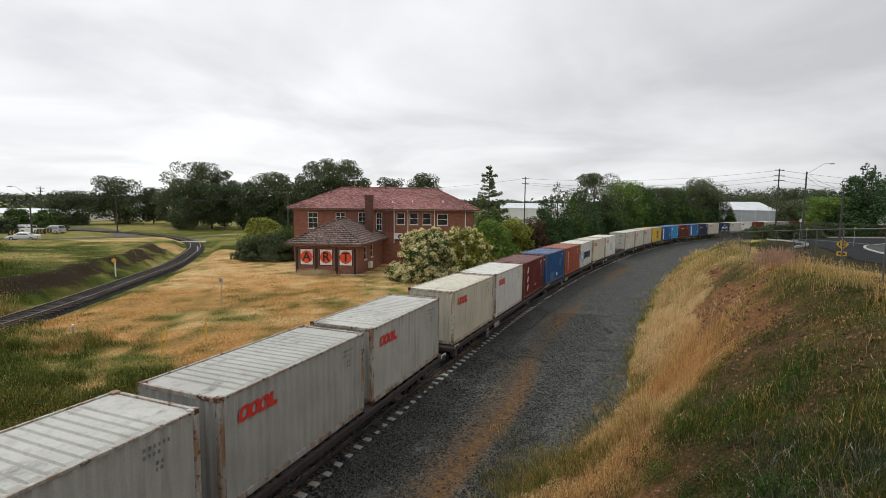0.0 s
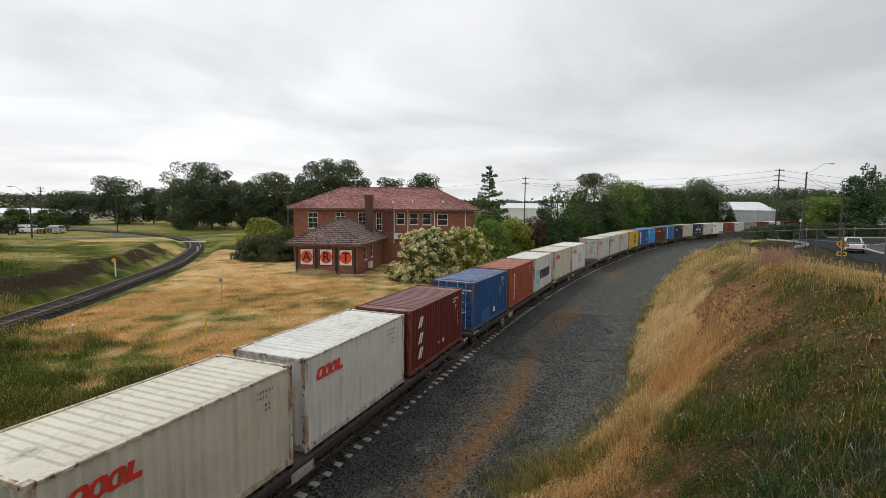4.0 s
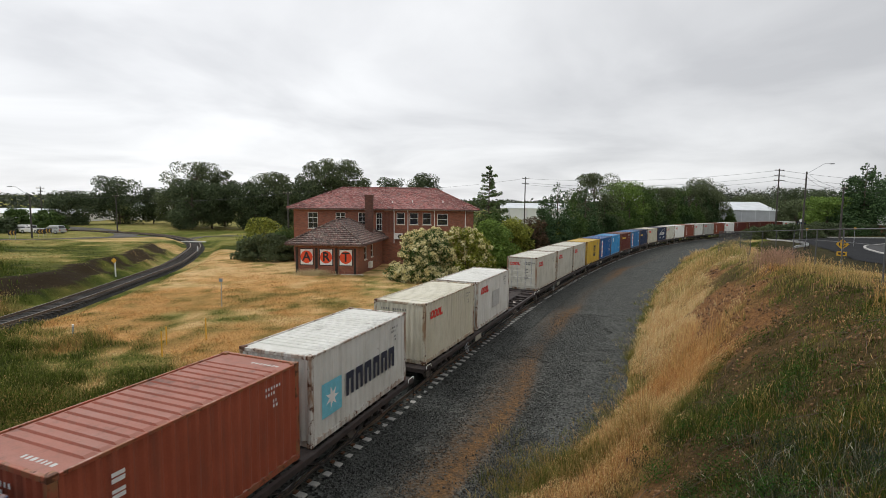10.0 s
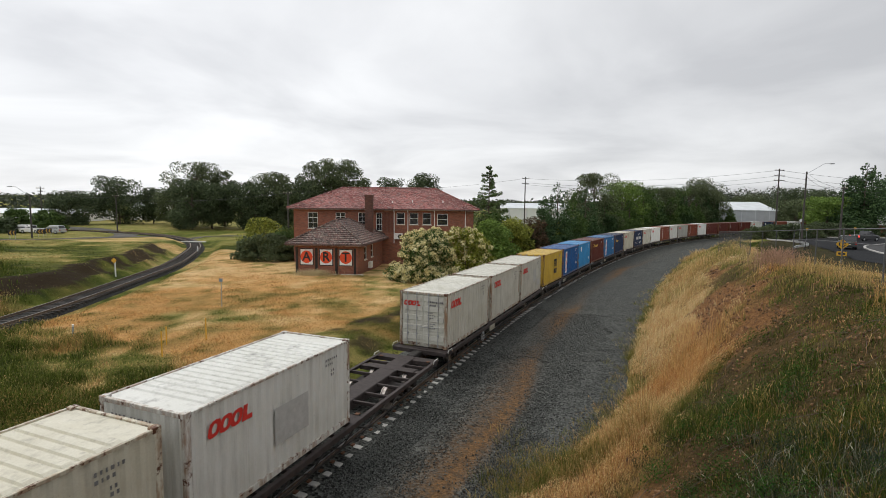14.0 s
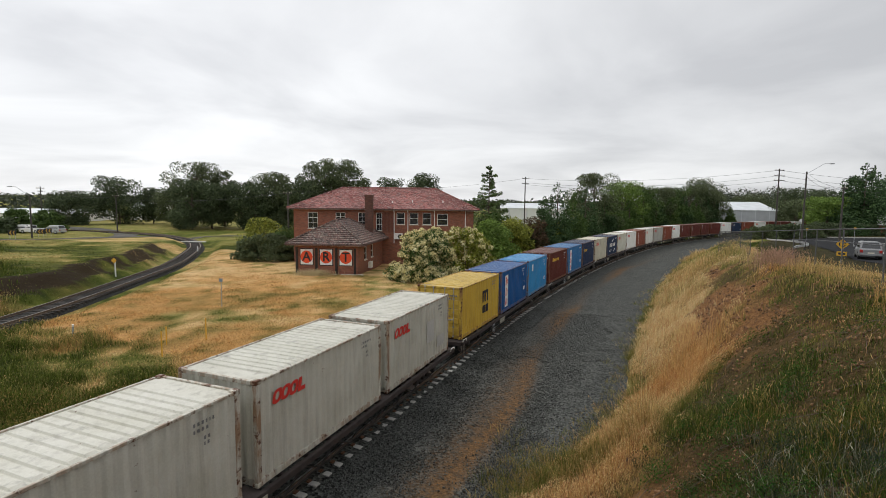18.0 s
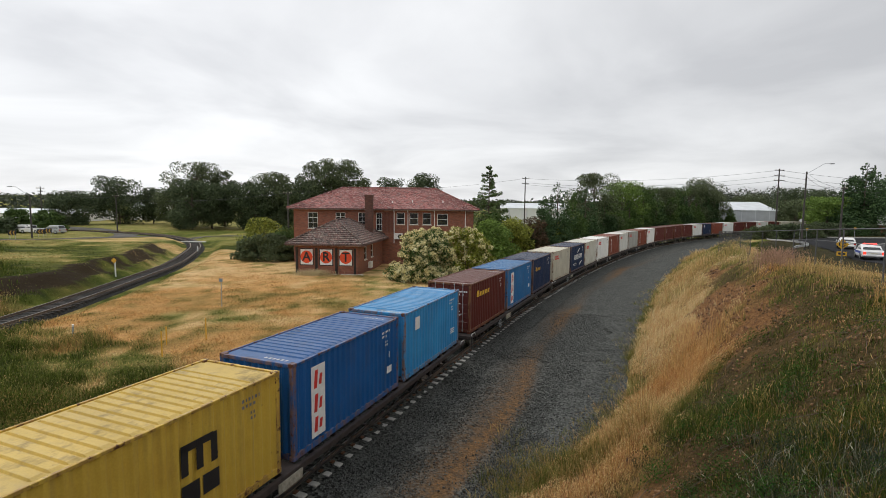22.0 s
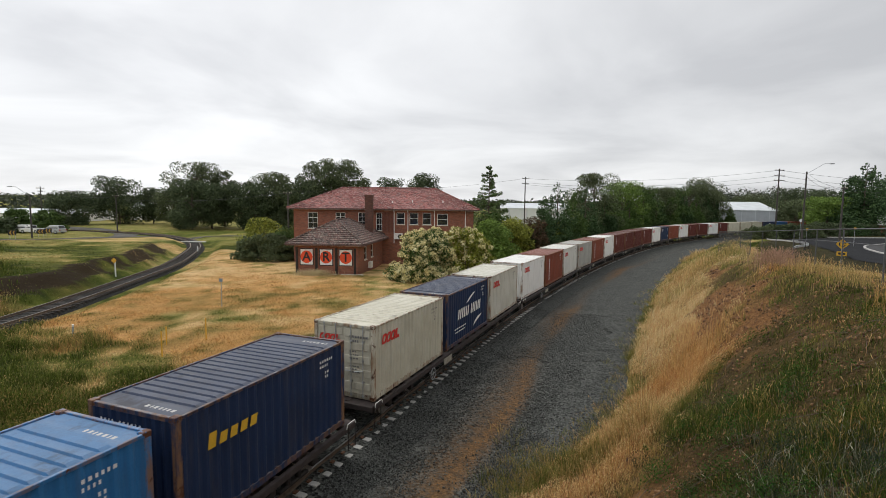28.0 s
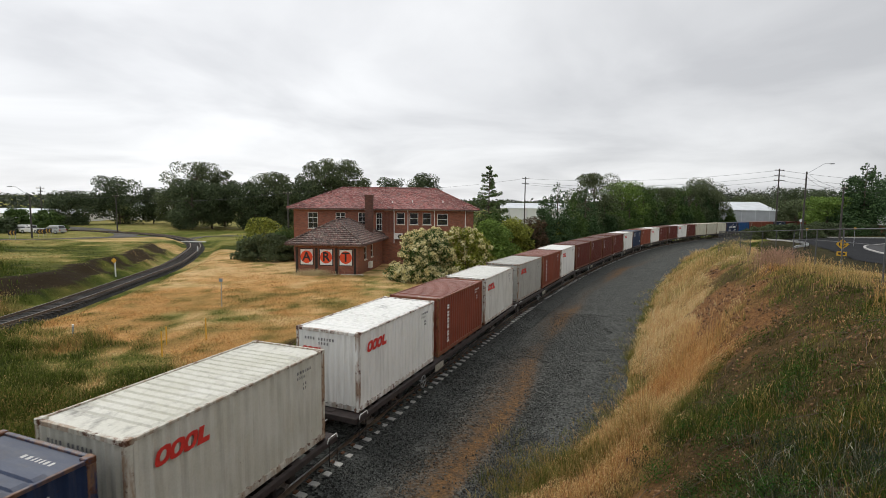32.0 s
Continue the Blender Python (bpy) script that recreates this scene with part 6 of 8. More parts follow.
    back = [(1050, 99, 311, L_OLIVE), (1098, 106, 323, L_BRIGHT), (1128, 114, 332, L_PINE2), (1158, 117, 335, L_OLIVE), (1188, 121, 334, L_PINE2), (1216, 127, 332, L_OLIVE), (1236, 135, 318, L_OLIVE), (1250, 138, 328, L_OLIVE)]
    for k, (px, dp, top, mat) in enumerate(back):
        dp = float(np.interp(px, bear, side[:, 1])) + 8.0
        h = EYE_Z + (361 + (px - 784) * 0.0115 - top) / 878.9 * dp
        broad_tree(at_px(px, dp), dp, h, h * 0.40, mat, 60 + k, 7500, 0.42, "round-crowned green tree in the belt beside the line", lo=0.15)
    # shrubs round the house
    shrub(-1.7, 48.7, 6.8, 5.2, L_GREEN, 81, 15000, 0.2, "large bush covered in creamy white flowers", L_FLOWER, 42000)
    shrub(2.4, 53.0, 6.0, 5.2, L_YELLOW, 82, 11000, 0.24, "tall bush with pale flower heads", L_FLOWER, 11000)
    shrub(6.2, 60.0, 6.4, 6.0, L_BRIGHT, 83, 12000, 0.26, "rounded yellow-green bush beside the house")
    shrub(12.4, 70.0, 6.6, 6.3, L_BRONZE, 84, 8500, 0.28, "bronze-brown bush beside the line")
    shrub(9.4, 66.0, 5.4, 6.0, L_YELLOW, 89, 8500, 0.26, "rounded yellow-green bush beside the house")
    shrub(16.6, 77.0, 5.2, 5.4, L_YELLOW, 90, 7000, 0.28, "yellow-green bush at the end of the belt")
    shrub(7.0, 69.0, 6.0, 7.2, L_GREEN, 85, 6000, 0.32, "leafy green bush behind the house")
    shrub(14.5, 76.0, 5.0, 4.6, L_PINE2, 86, 4500, 0.32, "dusky green bush beside the line")
    shrub(-22.4, 62.6, 8.8, 3.5, L_OLIVE, 87, 13000, 0.24, "broad dark-green hedge-like bush", depth=5.0)
    shrub(-20.4, 65.4, 6.6, 4.3, L_GREEN, 91, 9000, 0.24, "leafy green bush behind the hedge", depth=4.0)
    shrub(-28.0, 76.0, 7.8, 5.3, L_YELLOW, 88, 8000, 0.3, "domed yellow-green bush in the paddock")
    # right-hand trees past the road
    for k, (px, dp, top, sp, mat) in enumerate([(1462, 120, 358, 5.0, L_BRIGHT), (1405, 150, 352, 7, L_OLIVE), (1330, 190, 345, 8, L_OLIVE), (1490, 135, 345, 7, L_GREEN), (1385, 175, 335, 6, L_DARK), (1440, 180, 338, 7, L_DARK), (1556, 124, 324, 8, L_PINE), (1310, 200, 350, 7, L_DARK)]):
        broad_tree(at_px(px, dp), dp, EYE_Z + (361 + (px - 784) * 0.0115 - top) / 878.9 * dp, sp, mat, 100 + k, 6000, 0.55, "leafy roadside tree beyond the junction")
    cypress(at_px(1524, 118), 118, EYE_Z + (369 - 300) / 878.9 * 118, 8.0, L_PINE, 120, 17000, 0.46, "large dark spreading conifer", 0.28)


trees()


def far_woods():
    """Distant tree lines on the rises, too far to count."""
    rng = np.random.RandomState(77)
    c, r, rise = [], [], []
    for k in range(2600):
        a = rng.uniform(-0.95, 0.95)
        dist = rng.choice([430, 520, 640, 800, 1000, 1300, 1700]) * rng.uniform(0.9, 1.15)
        x, y = dist * math.sin(a), dist * math.cos(a)
        hh = rng.uniform(3, 8)
        c.append((x, y, 0)); r.append(hh); rise.append(hh * 0.6)
    c = np.array(c)
    c[:, 2] = height(c[:, 0], c[:, 1]) + np.array(rise)
    v, f = leaf_cloud(c, r, 36000, 3.2, rng, 0.8)
    w = big_mesh("far_woods", v, f, L_FAR, None, True)
    tagged(w, "distant olive-green wooded rises", "woods", kind="stuff")

    # the nearer wood past the sheds
    c, r = [], []
    for k in range(330):
        a = math.radians(rng.uniform(27.5, 45))
        dist = rng.uniform(225, 330)
        x, y, hh = dist * math.sin(a), dist * math.cos(a), rng.uniform(2.2, 5.0)
        z = ground_z(x, y)
        for q in (0.7, 1.5, 2.3):
            c.append((x + rng.uniform(-2, 2), y, z + hh * q + 1)); r.append(hh * rng.uniform(0.6, 1.0))
    v, f = leaf_cloud(c, r, 62000, 0.72, rng, 0.8)
    tagged(big_mesh("near_woods", v, f, L_FAR, None, True), "grey-green wood on the rise past the sheds", "woods", kind="stuff")


far_woods()


# ---- grass ----
def blades(name, x, y, hgt, wid, dry, rng, label, lean=0.35, tip_dry=0.25, way=None, mat=None, heads=None):
    """Blades of grass; heads: the chance that a blade carries a loose seed head."""
    n = len(x)
    z = height(x, y)
    a = rng.uniform(0, 6.283, n)
    la = rng.uniform(0, 6.283, n) if way is None else way + rng.normal(0, 0.6, n)
    ln = hgt * lean * rng.rand(n)
    base = np.c_[x, y, z - 0.03]
    side = np.c_[np.cos(a), np.sin(a), np.zeros(n)] * (wid / 2)[:, None]
    bend = np.c_[np.cos(la) * ln, np.sin(la) * ln, hgt]
    mid = base + bend * np.array([0.3, 0.3, 0.6])
    tip = base + bend
    v = np.stack([base - side, base + side, mid + side * 0.8, mid - side * 0.8, tip], 1).reshape(-1, 3)
    i = np.arange(n)[:, None] * 5
    tris = np.concatenate([i + [0, 1, 2], i + [0, 2, 3], i + [3, 2, 4]], 1).reshape(-1, 3)
    dd = np.repeat(dry, 5).reshape(-1, 5)
    dd[:, 4] = np.clip(dd[:, 4] + tip_dry, 0, 1)
    dd, warm = dd.ravel(), np.repeat(warmth(x, y) * np.clip(dry * 1.5 - 0.2, 0, 1), 5)
    if heads is not None:
        h = np.nonzero(rng.rand(n) < heads)[0]
        m = 3
        h = np.repeat(h, m)
        k = len(h)
        u = bend[h] / np.linalg.norm(bend[h], axis=1)[:, None] + rng.normal(0, 0.35, (k, 3))
        t = np.cross(u, rng.normal(size=(k, 3)))
        t /= np.linalg.norm(t, axis=1)[:, None] + 1e-9
        p = tip[h] - bend[h] * (0.22 * rng.rand(k))[:, None]
        ln = (0.025 + 0.05 * rng.rand(k))[:, None] * u
        w = t * (wid[h] * 0.75)[:, None]
        hv = np.stack([p - ln * 0.4, p + w, p + ln * 0.7, p - w], 1).reshape(-1, 3)
        j = len(v) + np.arange(k)[:, None] * 4
        v = np.concatenate([v, hv])
        tris = np.concatenate([tris, np.concatenate([j + [0, 1, 2], j + [0, 2, 3]], 1).reshape(-1, 3)])
        dd = np.concatenate([dd, np.repeat(np.clip(dry[h] + 0.2, 0, 1), 4)])
        warm = np.concatenate([warm, np.repeat(warmth(x[h], y[h]) * 0.75, 4)])
    g = big_mesh(name, v, tris, mat or M_BLADE, {"dry": dd, "warm": warm})
    return tagged(g, label, "grass", kind="stuff")


def fan(n, r0, r1, a0, a1, rng):
    """Places thinning out with distance, between two bearings."""
    r = r0 * (r1 / r0) ** rng.rand(n)
    a = np.radians(a0 + (a1 - a0) * rng.rand(n))
    return r * np.sin(a), r * np.cos(a)


def scrub(s, d):
    """1 on the near lower slope, where thin dark weeds grow on brown earth."""
    return step(d - toe_at(s), 3.0, 4.5) * (1 - step(s, 22, 30)) * (1 - step(d, 13.6, 15) * step(s, 16, 22))


def bank_blades(x, y, cl, tuft, rng, name, label, way=None):
    """Grass of the bank: sparse on earth, short and green at the foot, long in the straw."""
    s, d = line_coords(x, y)
    toe = toe_at(s) + 0.7 * fbm(x, y, 1.6, 52, 2)
    dry, bare = dryness(x, y)
    n = len(x)
    low = scrub(s, d)
    up = step(d, 12.4, 13.8) * step(s, 16, 20) * (1 - step(s, 42, 50))
    keep = (d > toe) & (d < 24) & (rng.rand(n) > 0.35 * up) & (rng.rand(n) > bare * 0.985) & (rng.rand(n) > low * (0.6 + 0.6 * fbm(x, y, 0.9, 63))) & ~((d > 20) & (y > 22))
    x, y, dry, cl, d, toe, low, tuft, up = (q[keep] for q in (x, y, dry, cl, d, toe, low, tuft, up))
    k = len(x)
    dist = np.hypot(x, y)
    edge = step(d - toe, 0.0, 1.5)
    hgt = (0.12 + 0.36 * dry * edge + 0.22 * np.maximum(cl, -0.5) + 0.10 * edge) * rng.uniform(0.45, 1.3, k) * tuft * np.clip(0.85 + 0.75 * fbm(x, y, 2.0, 73), 0.4, 1.7) * (1 - 0.35 * low) * (1 - 0.58 * up) * (1 - 0.5 * step(d, 15.0, 16.2))
    wid = (0.003 + 0.00052 * dist) * rng.uniform(0.6, 1.4, k)
    dd = np.clip(dry + 0.13 * rng.normal(size=k) + 0.25 * (tuft - 1) - 0.16 * low, 0, 1)
    dd = np.where((low > 0.4) & (rng.rand(k) < 0.10), rng.uniform(0.5, 0.9, k), dd)
    blades(name, x, y, np.maximum(hgt, 0.06), wid, dd, rng, label, 0.8, 0.12, None if way is None else way[keep], heads=0.4 * step(dd, 0.4, 0.65) * step(hgt, 0.2, 0.4))


def build_grass():
    rng = np.random.RandomState(9)
    # the bank beside the road: loose grass, then tufts that lean outwards
    x, y = fan(230000, 4.5, 95, 4, 45, rng)
    s, d = line_coords(x, y)
    near = (d > 4.5) & (d < 24)
    x, y = x[near], y[near]
    cl = fbm(x, y, 0.9, 51)
    near = rng.rand(len(x)) < 0.6 + 0.8 * cl
    x, y, cl = x[near], y[near], cl[near]
    bank_blades(x, y, cl, np.ones(len(x)), rng, "bank_grass", "long straw and green grass on the bank")
    cx, cy = fan(9500, 4.5, 90, 4, 45, rng)
    s, d = line_coords(cx, cy)
    near = (d > 5) & (d < 22)
    cx, cy = cx[near], cy[near]
    m = 36
    spread = np.repeat((0.05 + 0.006 * np.hypot(cx, cy)) * rng.uniform(0.5, 1.5, len(cx)), m)
    ox, oy = rng.normal(0, 1, len(cx) * m) * spread, rng.normal(0, 1, len(cx) * m) * spread
    x, y = np.repeat(cx, m) + ox, np.repeat(cy, m) + oy
    bank_blades(x, y, np.repeat(fbm(cx, cy, 0.9, 51) + 0.2, m), np.repeat(rng.uniform(0.6, 1.38, len(cx)), m), rng, "bank_tufts", "leaning tufts of straw and green grass", np.arctan2(oy, ox))
    # green tufts on the stone at the foot of the bank
    cx, cy = fan(6500, 10.5, 60, -4, 24, rng)
    s, d = line_coords(cx, cy)
    e = d - toe_at(s)
    want = 0.5 * step(e, -1.1, 0.3) + 0.5 * (1 - step(s, 18.5, 23)) * step(d, 4.6, 5.8) * step(fbm(cx, cy, 1.2, 58), -0.35, 0.3)
    ok = (d > 4.4) & (e < 0.8) & (rng.rand(len(cx)) < want)
    cx, cy = cx[ok], cy[ok]
    m = 30
    ox, oy = rng.normal(0, 0.12, len(cx) * m), rng.normal(0, 0.12, len(cx) * m)
    x, y = np.repeat(cx, m) + ox, np.repeat(cy, m) + oy
    k = len(x)
    blades("toe_tuft_grass", x, y, rng.uniform(0.08, 0.34, k) * np.repeat(rng.uniform(0.5, 1.4, len(cx)), m) + 0.15, rng.uniform(0.007, 0.016, k), np.clip(np.repeat(0.36 + 0.14 * rng.normal(size=len(cx)), m) + 0.08 * rng.normal(size=k), 0, 1), rng, "scattered green tufts at the edge of the stone bed", 0.9, 0.2, np.arctan2(oy, ox))
    # long pale-headed grass low on the near bank
    cx, cy = fan(120, 7.5, 11.0, 33, 43, rng)
    m = 34
    ox, oy = rng.normal(0, 0.10, len(cx) * m), rng.normal(0, 0.10, len(cx) * m)
    x, y = np.repeat(cx, m) + ox, np.repeat(cy, m) + oy
    k = len(x)
    pale = rng.rand(k) < 0.026
    blades("arching_grass", x, y, np.where(pale, rng.uniform(0.35, 0.75, k), rng.uniform(0.12, 0.42, k)), rng.uniform(0.005, 0.010, k), np.where(pale, 0.6, np.clip(0.1 + 0.1 * rng.normal(size=k), 0, 0.3)), rng, "arching blue-green grass with pale heads", 1.1, 0.3, np.arctan2(oy, ox), M_REED, 0.9 * pale)
    # ruddy seeding grass on the crest
    k = 900
    s, d = rng.normal(36.0, 2.2, k), rng.normal(15.7, 0.5, k)
    p = np.array([on_line(a, b)[:2] for a, b in zip(s, d)])
    blades("ruddy_grass", p[:, 0], p[:, 1], rng.uniform(0.45, 1.0, k), np.full(k, 0.012), rng.uniform(0.2, 0.9, k), rng, "ruddy seeding grass on the crest of the bank", 0.5, 0.2, None, M_RUDDY, np.full(k, 0.8))
    # tall pale grass along the crest, before the fence
    k = 2000
    s, d = rng.uniform(16.5, 30, k), rng.normal(15.5, 0.45, k)
    p = np.array([on_line(a, b)[:2] for a, b in zip(s, d)])
    ok = fbm(p[:, 0], p[:, 1], 1.6, 71) > -0.25
    p, k = p[ok], int(ok.sum())
    blades("crest_grass", p[:, 0], p[:, 1], rng.uniform(0.2, 0.75, k), np.full(k, 0.008), np.clip(rng.normal(0.62, 0.16, k), 0, 1), rng, "tall pale seeding grass along the crest", 0.55, 0.25, None, None, np.full(k, 0.6))
    # the paddock
    n = 400000
    x, y = fan(n, 11, 92, -46, 14, rng)
    s, d = line_coords(x, y)
    x, y, s, d = x[d < -3.7], y[d < -3.7], s[d < -3.7], d[d < -3.7]
    n = len(x)
    bd = branch_dist(x, y)
    dry, bare = dryness(x, y)
    cl = fbm(x, y, 1.3, 56)
    keep = (d < -3.7) & (np.abs(bd) > 1.3 + 0.25 * rng.rand(n)) & (rng.rand(n) > bare * 0.85) & (rng.rand(n) < 0.8 + 0.5 * cl)
    keep &= ~(((x > -19.5) & (x < 4.5) & (y > 60.5)) | ((x > -15.8) & (x < -6.5) & (y > 50.6)))
    x, y, dry, cl = x[keep], y[keep], dry[keep], cl[keep]
    k = len(x)
    dist = np.hypot(x, y)
    tall = long_grass(x, y)
    hgt = (0.09 + 0.5 * tall * (0.7 + 0.4 * cl) + 0.04 * cl) * rng.uniform(0.4, 1.4, k)
    wid = (0.005 + 0.0008 * dist) * rng.uniform(0.6, 1.4, k)
    dd = np.clip(np.maximum(dry, 0.12) + (0.14 - 0.05 * tall) * rng.normal(size=k), 0.05, 1)
    blades("paddock_grass", x, y, np.maximum(hgt, 0.05), wid, dd, rng, "dry and green grass of the paddock", 0.8, 0.3, heads=0.22 * tall)


def seed_heads():
    """Pale seed heads standing over the straw and the tall green grass."""
    rng = np.random.RandomState(15)
    out, dr = [], []
    for n, a0, a1, left in ((600000, 4, 45, False), (90000, -46, 8, True)):
        x, y = fan(n, 5.5, 60, a0, a1, rng)
        s, d = line_coords(x, y)
        ok = (d < -4.5) if left else ((d > toe_at(s) + 0.2) & (d < 19))
        x, y, s, d = x[ok], y[ok], s[ok], d[ok]
        dry, bare = dryness(x, y)
        tall = long_grass(x, y)
        cl = fbm(x, y, 1.1, 61)
        want = (0.55 * tall + 0.03) * step(cl, -0.2, 0.5) if left else step(dry, 0.5, 0.8) * step(cl, -0.5, 0.2) * (1 - bare) * step(np.hypot(x, y), 9, 18) * (1 - step(d, 14.5, 15.5))
        ok = rng.rand(len(x)) < want
        x, y, tall, cl = x[ok], y[ok], tall[ok], cl[ok]
        k = len(x)
        top = (0.12 + 0.5 * tall if left else 0.30 + 0.2 * np.maximum(cl, 0)) * rng.uniform(0.7, 1.3, k)
        p = np.c_[x, y, height(x, y) + top]
        dist = np.hypot(x, y)
        w = (0.002 + 0.0004 * dist) * rng.uniform(0.7, 1.3, k)
        u = rng.normal(size=(k, 3)) * 0.5 + np.array([0, 0, 1.0])
        u /= np.linalg.norm(u, axis=1)[:, None]
        t = np.cross(u, rng.normal(size=(k, 3)))
        t /= np.linalg.norm(t, axis=1)[:, None]
        ln = rng.uniform(0.04, 0.10, k)[:, None]
        out.append(np.stack([p - u * ln * 0.5, p + t * w[:, None], p + u * ln * 0.5, p - t * w[:, None]], 1).reshape(-1, 3))
        dr.append(np.full(k * 4, 0.75 if left else 1.0))
    v = np.concatenate(out)
    g = big_mesh("seed_heads", v, np.arange(len(v)).reshape(-1, 4), M_BLADE, {"dry": np.concatenate(dr), "warm": warmth(v[:, 0], v[:, 1]) * 0.7}, True)
    tagged(g, "pale seed heads over the long grass", "grass", kind="stuff")


def hut_foot():
    """A pale dry tuft and bits of broken board at the foot of the small brick building."""
    rng = np.random.RandomState(46)
    k = 1500
    x, y = rng.normal(-13.0, 0.9, k), rng.normal(49.8, 0.3, k)
    blades("pale_tuft_grass", x, y, rng.uniform(0.15, 0.8, k), np.full(k, 0.018), rng.uniform(0.3, 1.0, k), rng, "tall pale dry tuft before the brick wall", 0.9, 0.1, None, M_HAY)
    for dx, w, turn in ((-11.0, 0.5, 10), (-10.2, 0.35, -20), (-9.6, 0.6, 5), (-8.9, 0.8, 25), (-8.3, 0.4, -8)):
        bm = bmesh.new()
        box(bm, -w / 2, w / 2, -0.12, 0.12, 0.0, 0.07, 0.01)
        o = part("broken_board", bm, M_CREAM)
        o.matrix_basis = pose(dx, 50.2, ground_z(dx, 50.2), 4, 0, turn)
        tagged(o, "pale broken board lying in the grass by the wall", "board", "broken boards by the wall")


def bank_weeds():
    """Low leafy weeds and dead twigs on the near slope."""
    rng = np.random.RandomState(44)
    x, y = fan(4200, 6, 30, 14, 45, rng)
    s, d = line_coords(x, y)
    want = scrub(s, d) * (0.06 + 0.6 * step(fbm(x, y, 1.5, 66), 0.0, 0.4)) + 0.5 * np.exp(-((s - 17.5) / 3) ** 2 - ((d - 11.5) / 0.8) ** 2) + 0.1 * step(s, 24, 30) * (d > 12.5)
    ok = (rng.rand(len(x)) < want) & (d < 16) & (dryness(x, y)[1] < 0.8)
    x, y = x[ok], y[ok]
    h = rng.uniform(0.08, 0.30, len(x))
    c = np.c_[x, y, height(x, y) + h * 0.55]
    for name, part_of, mat in (("green_weeds", rng.rand(len(x)) < 0.7, L_WEED), ("olive_weeds", None, L_WEED2)):
        if part_of is None:
            part_of = ~last
        last = part_of
        q, r = c[part_of], h[part_of] * 0.9
        v, f = leaf_cloud(q, r, len(q) * 90, 0.034, rng, 1.1)
        tagged(big_mesh(name, v, f, mat, None, True), "low leafy weeds on the bank's brown earth", "weeds", kind="stuff")
    bm = bmesh.new()
    x, y = fan(300, 7, 24, 18, 44, rng)
    s, d = line_coords(x, y)
    for k in range(len(x)):
        if scrub(s[k:k + 1], d[k:k + 1])[0] < 0.5:
            continue
        a, ln = rng.uniform(0, 6.283), rng.uniform(0.25, 0.9)
        x1, y1 = x[k] + ln * math.cos(a), y[k] + ln * math.sin(a)
        tube(bm, (x[k], y[k], ground_z(x[k], y[k]) + 0.02), (x1, y1, ground_z(x1, y1) + rng.uniform(0.02, 0.25)), 0.007, 0.003, 4, False)
    tagged(part("dead_twigs", bm, M_TWIG), "thin dead grey-brown twigs lying on the bank", "twigs", kind="stuff")


L_WEED = leaf_mat("dark_weed_leaves", (0.012, 0.038, 0.005), (0.06, 0.15, 0.018))
L_WEED2 = leaf_mat("olive_weed_leaves", (0.02, 0.026, 0.008), (0.09, 0.09, 0.03))
M_TWIG = plain("dead_twig", (0.13, 0.10, 0.075), 0.9, 0, 0.4, 8, 60)
build_grass()
seed_heads()
bank_weeds()
hut_foot()


def lumps(name, x, y, z, r, rng, dark, light, label, category):
    """Small angular lumps, each turned its own way."""
    n = len(x)
    base = np.array([(1, 0, 0), (0, 1, 0), (-1, 0, 0), (0, -1, 0), (0, 0, 1), (0, 0, -1)], float)
    v = base[None] * (r[:, None] * rng.uniform(0.6, 1.3, (n, 6)))[..., None]
    q = rng.normal(size=(n, 4)); q /= np.linalg.norm(q, axis=1)[:, None]
    w, a, b, c = q.T
    rot = np.stack([1 - 2 * (b * b + c * c), 2 * (a * b - c * w), 2 * (a * c + b * w), 2 * (a * b + c * w), 1 - 2 * (a * a + c * c), 2 * (b * c - a * w), 2 * (a * c - b * w), 2 * (b * c + a * w), 1 - 2 * (a * a + b * b)], 1).reshape(n, 3, 3)
    v = np.einsum("nij,nkj->nki", rot, v) + np.c_[x, y, z + r * 0.35][:, None]
    t = np.array([(0, 1, 4), (1, 2, 4), (2, 3, 4), (3, 0, 4), (1, 0, 5), (2, 1, 5), (3, 2, 5), (0, 3, 5)])
    tris = (np.arange(n)[:, None, None] * 6 + t[None]).reshape(-1, 3)
    m, nt, bs = nodes_of(name)
    g = nt.nodes.new("ShaderNodeNewGeometry").outputs["Random Per Island"]
    col = ramp(nt, g, 0, 1, (*dark, 1), (*light, 1)).outputs[0]
    nn = noise_node(nt, 40, 3)
    nt.links.new(mixc(nt, 0.4, col, ramp(nt, nn.outputs["Fac"], 0.3, 0.7, (0.35, 0.35, 0.35, 1), (0.65, 0.65, 0.65, 1)).outputs[0], "OVERLAY"), bs.inputs["Base Color"])
    bs.inputs["Roughness"].default_value = 0.85
    return tagged(big_mesh(name, v.reshape(-1, 3), tris, m), label, category, kind="stuff")


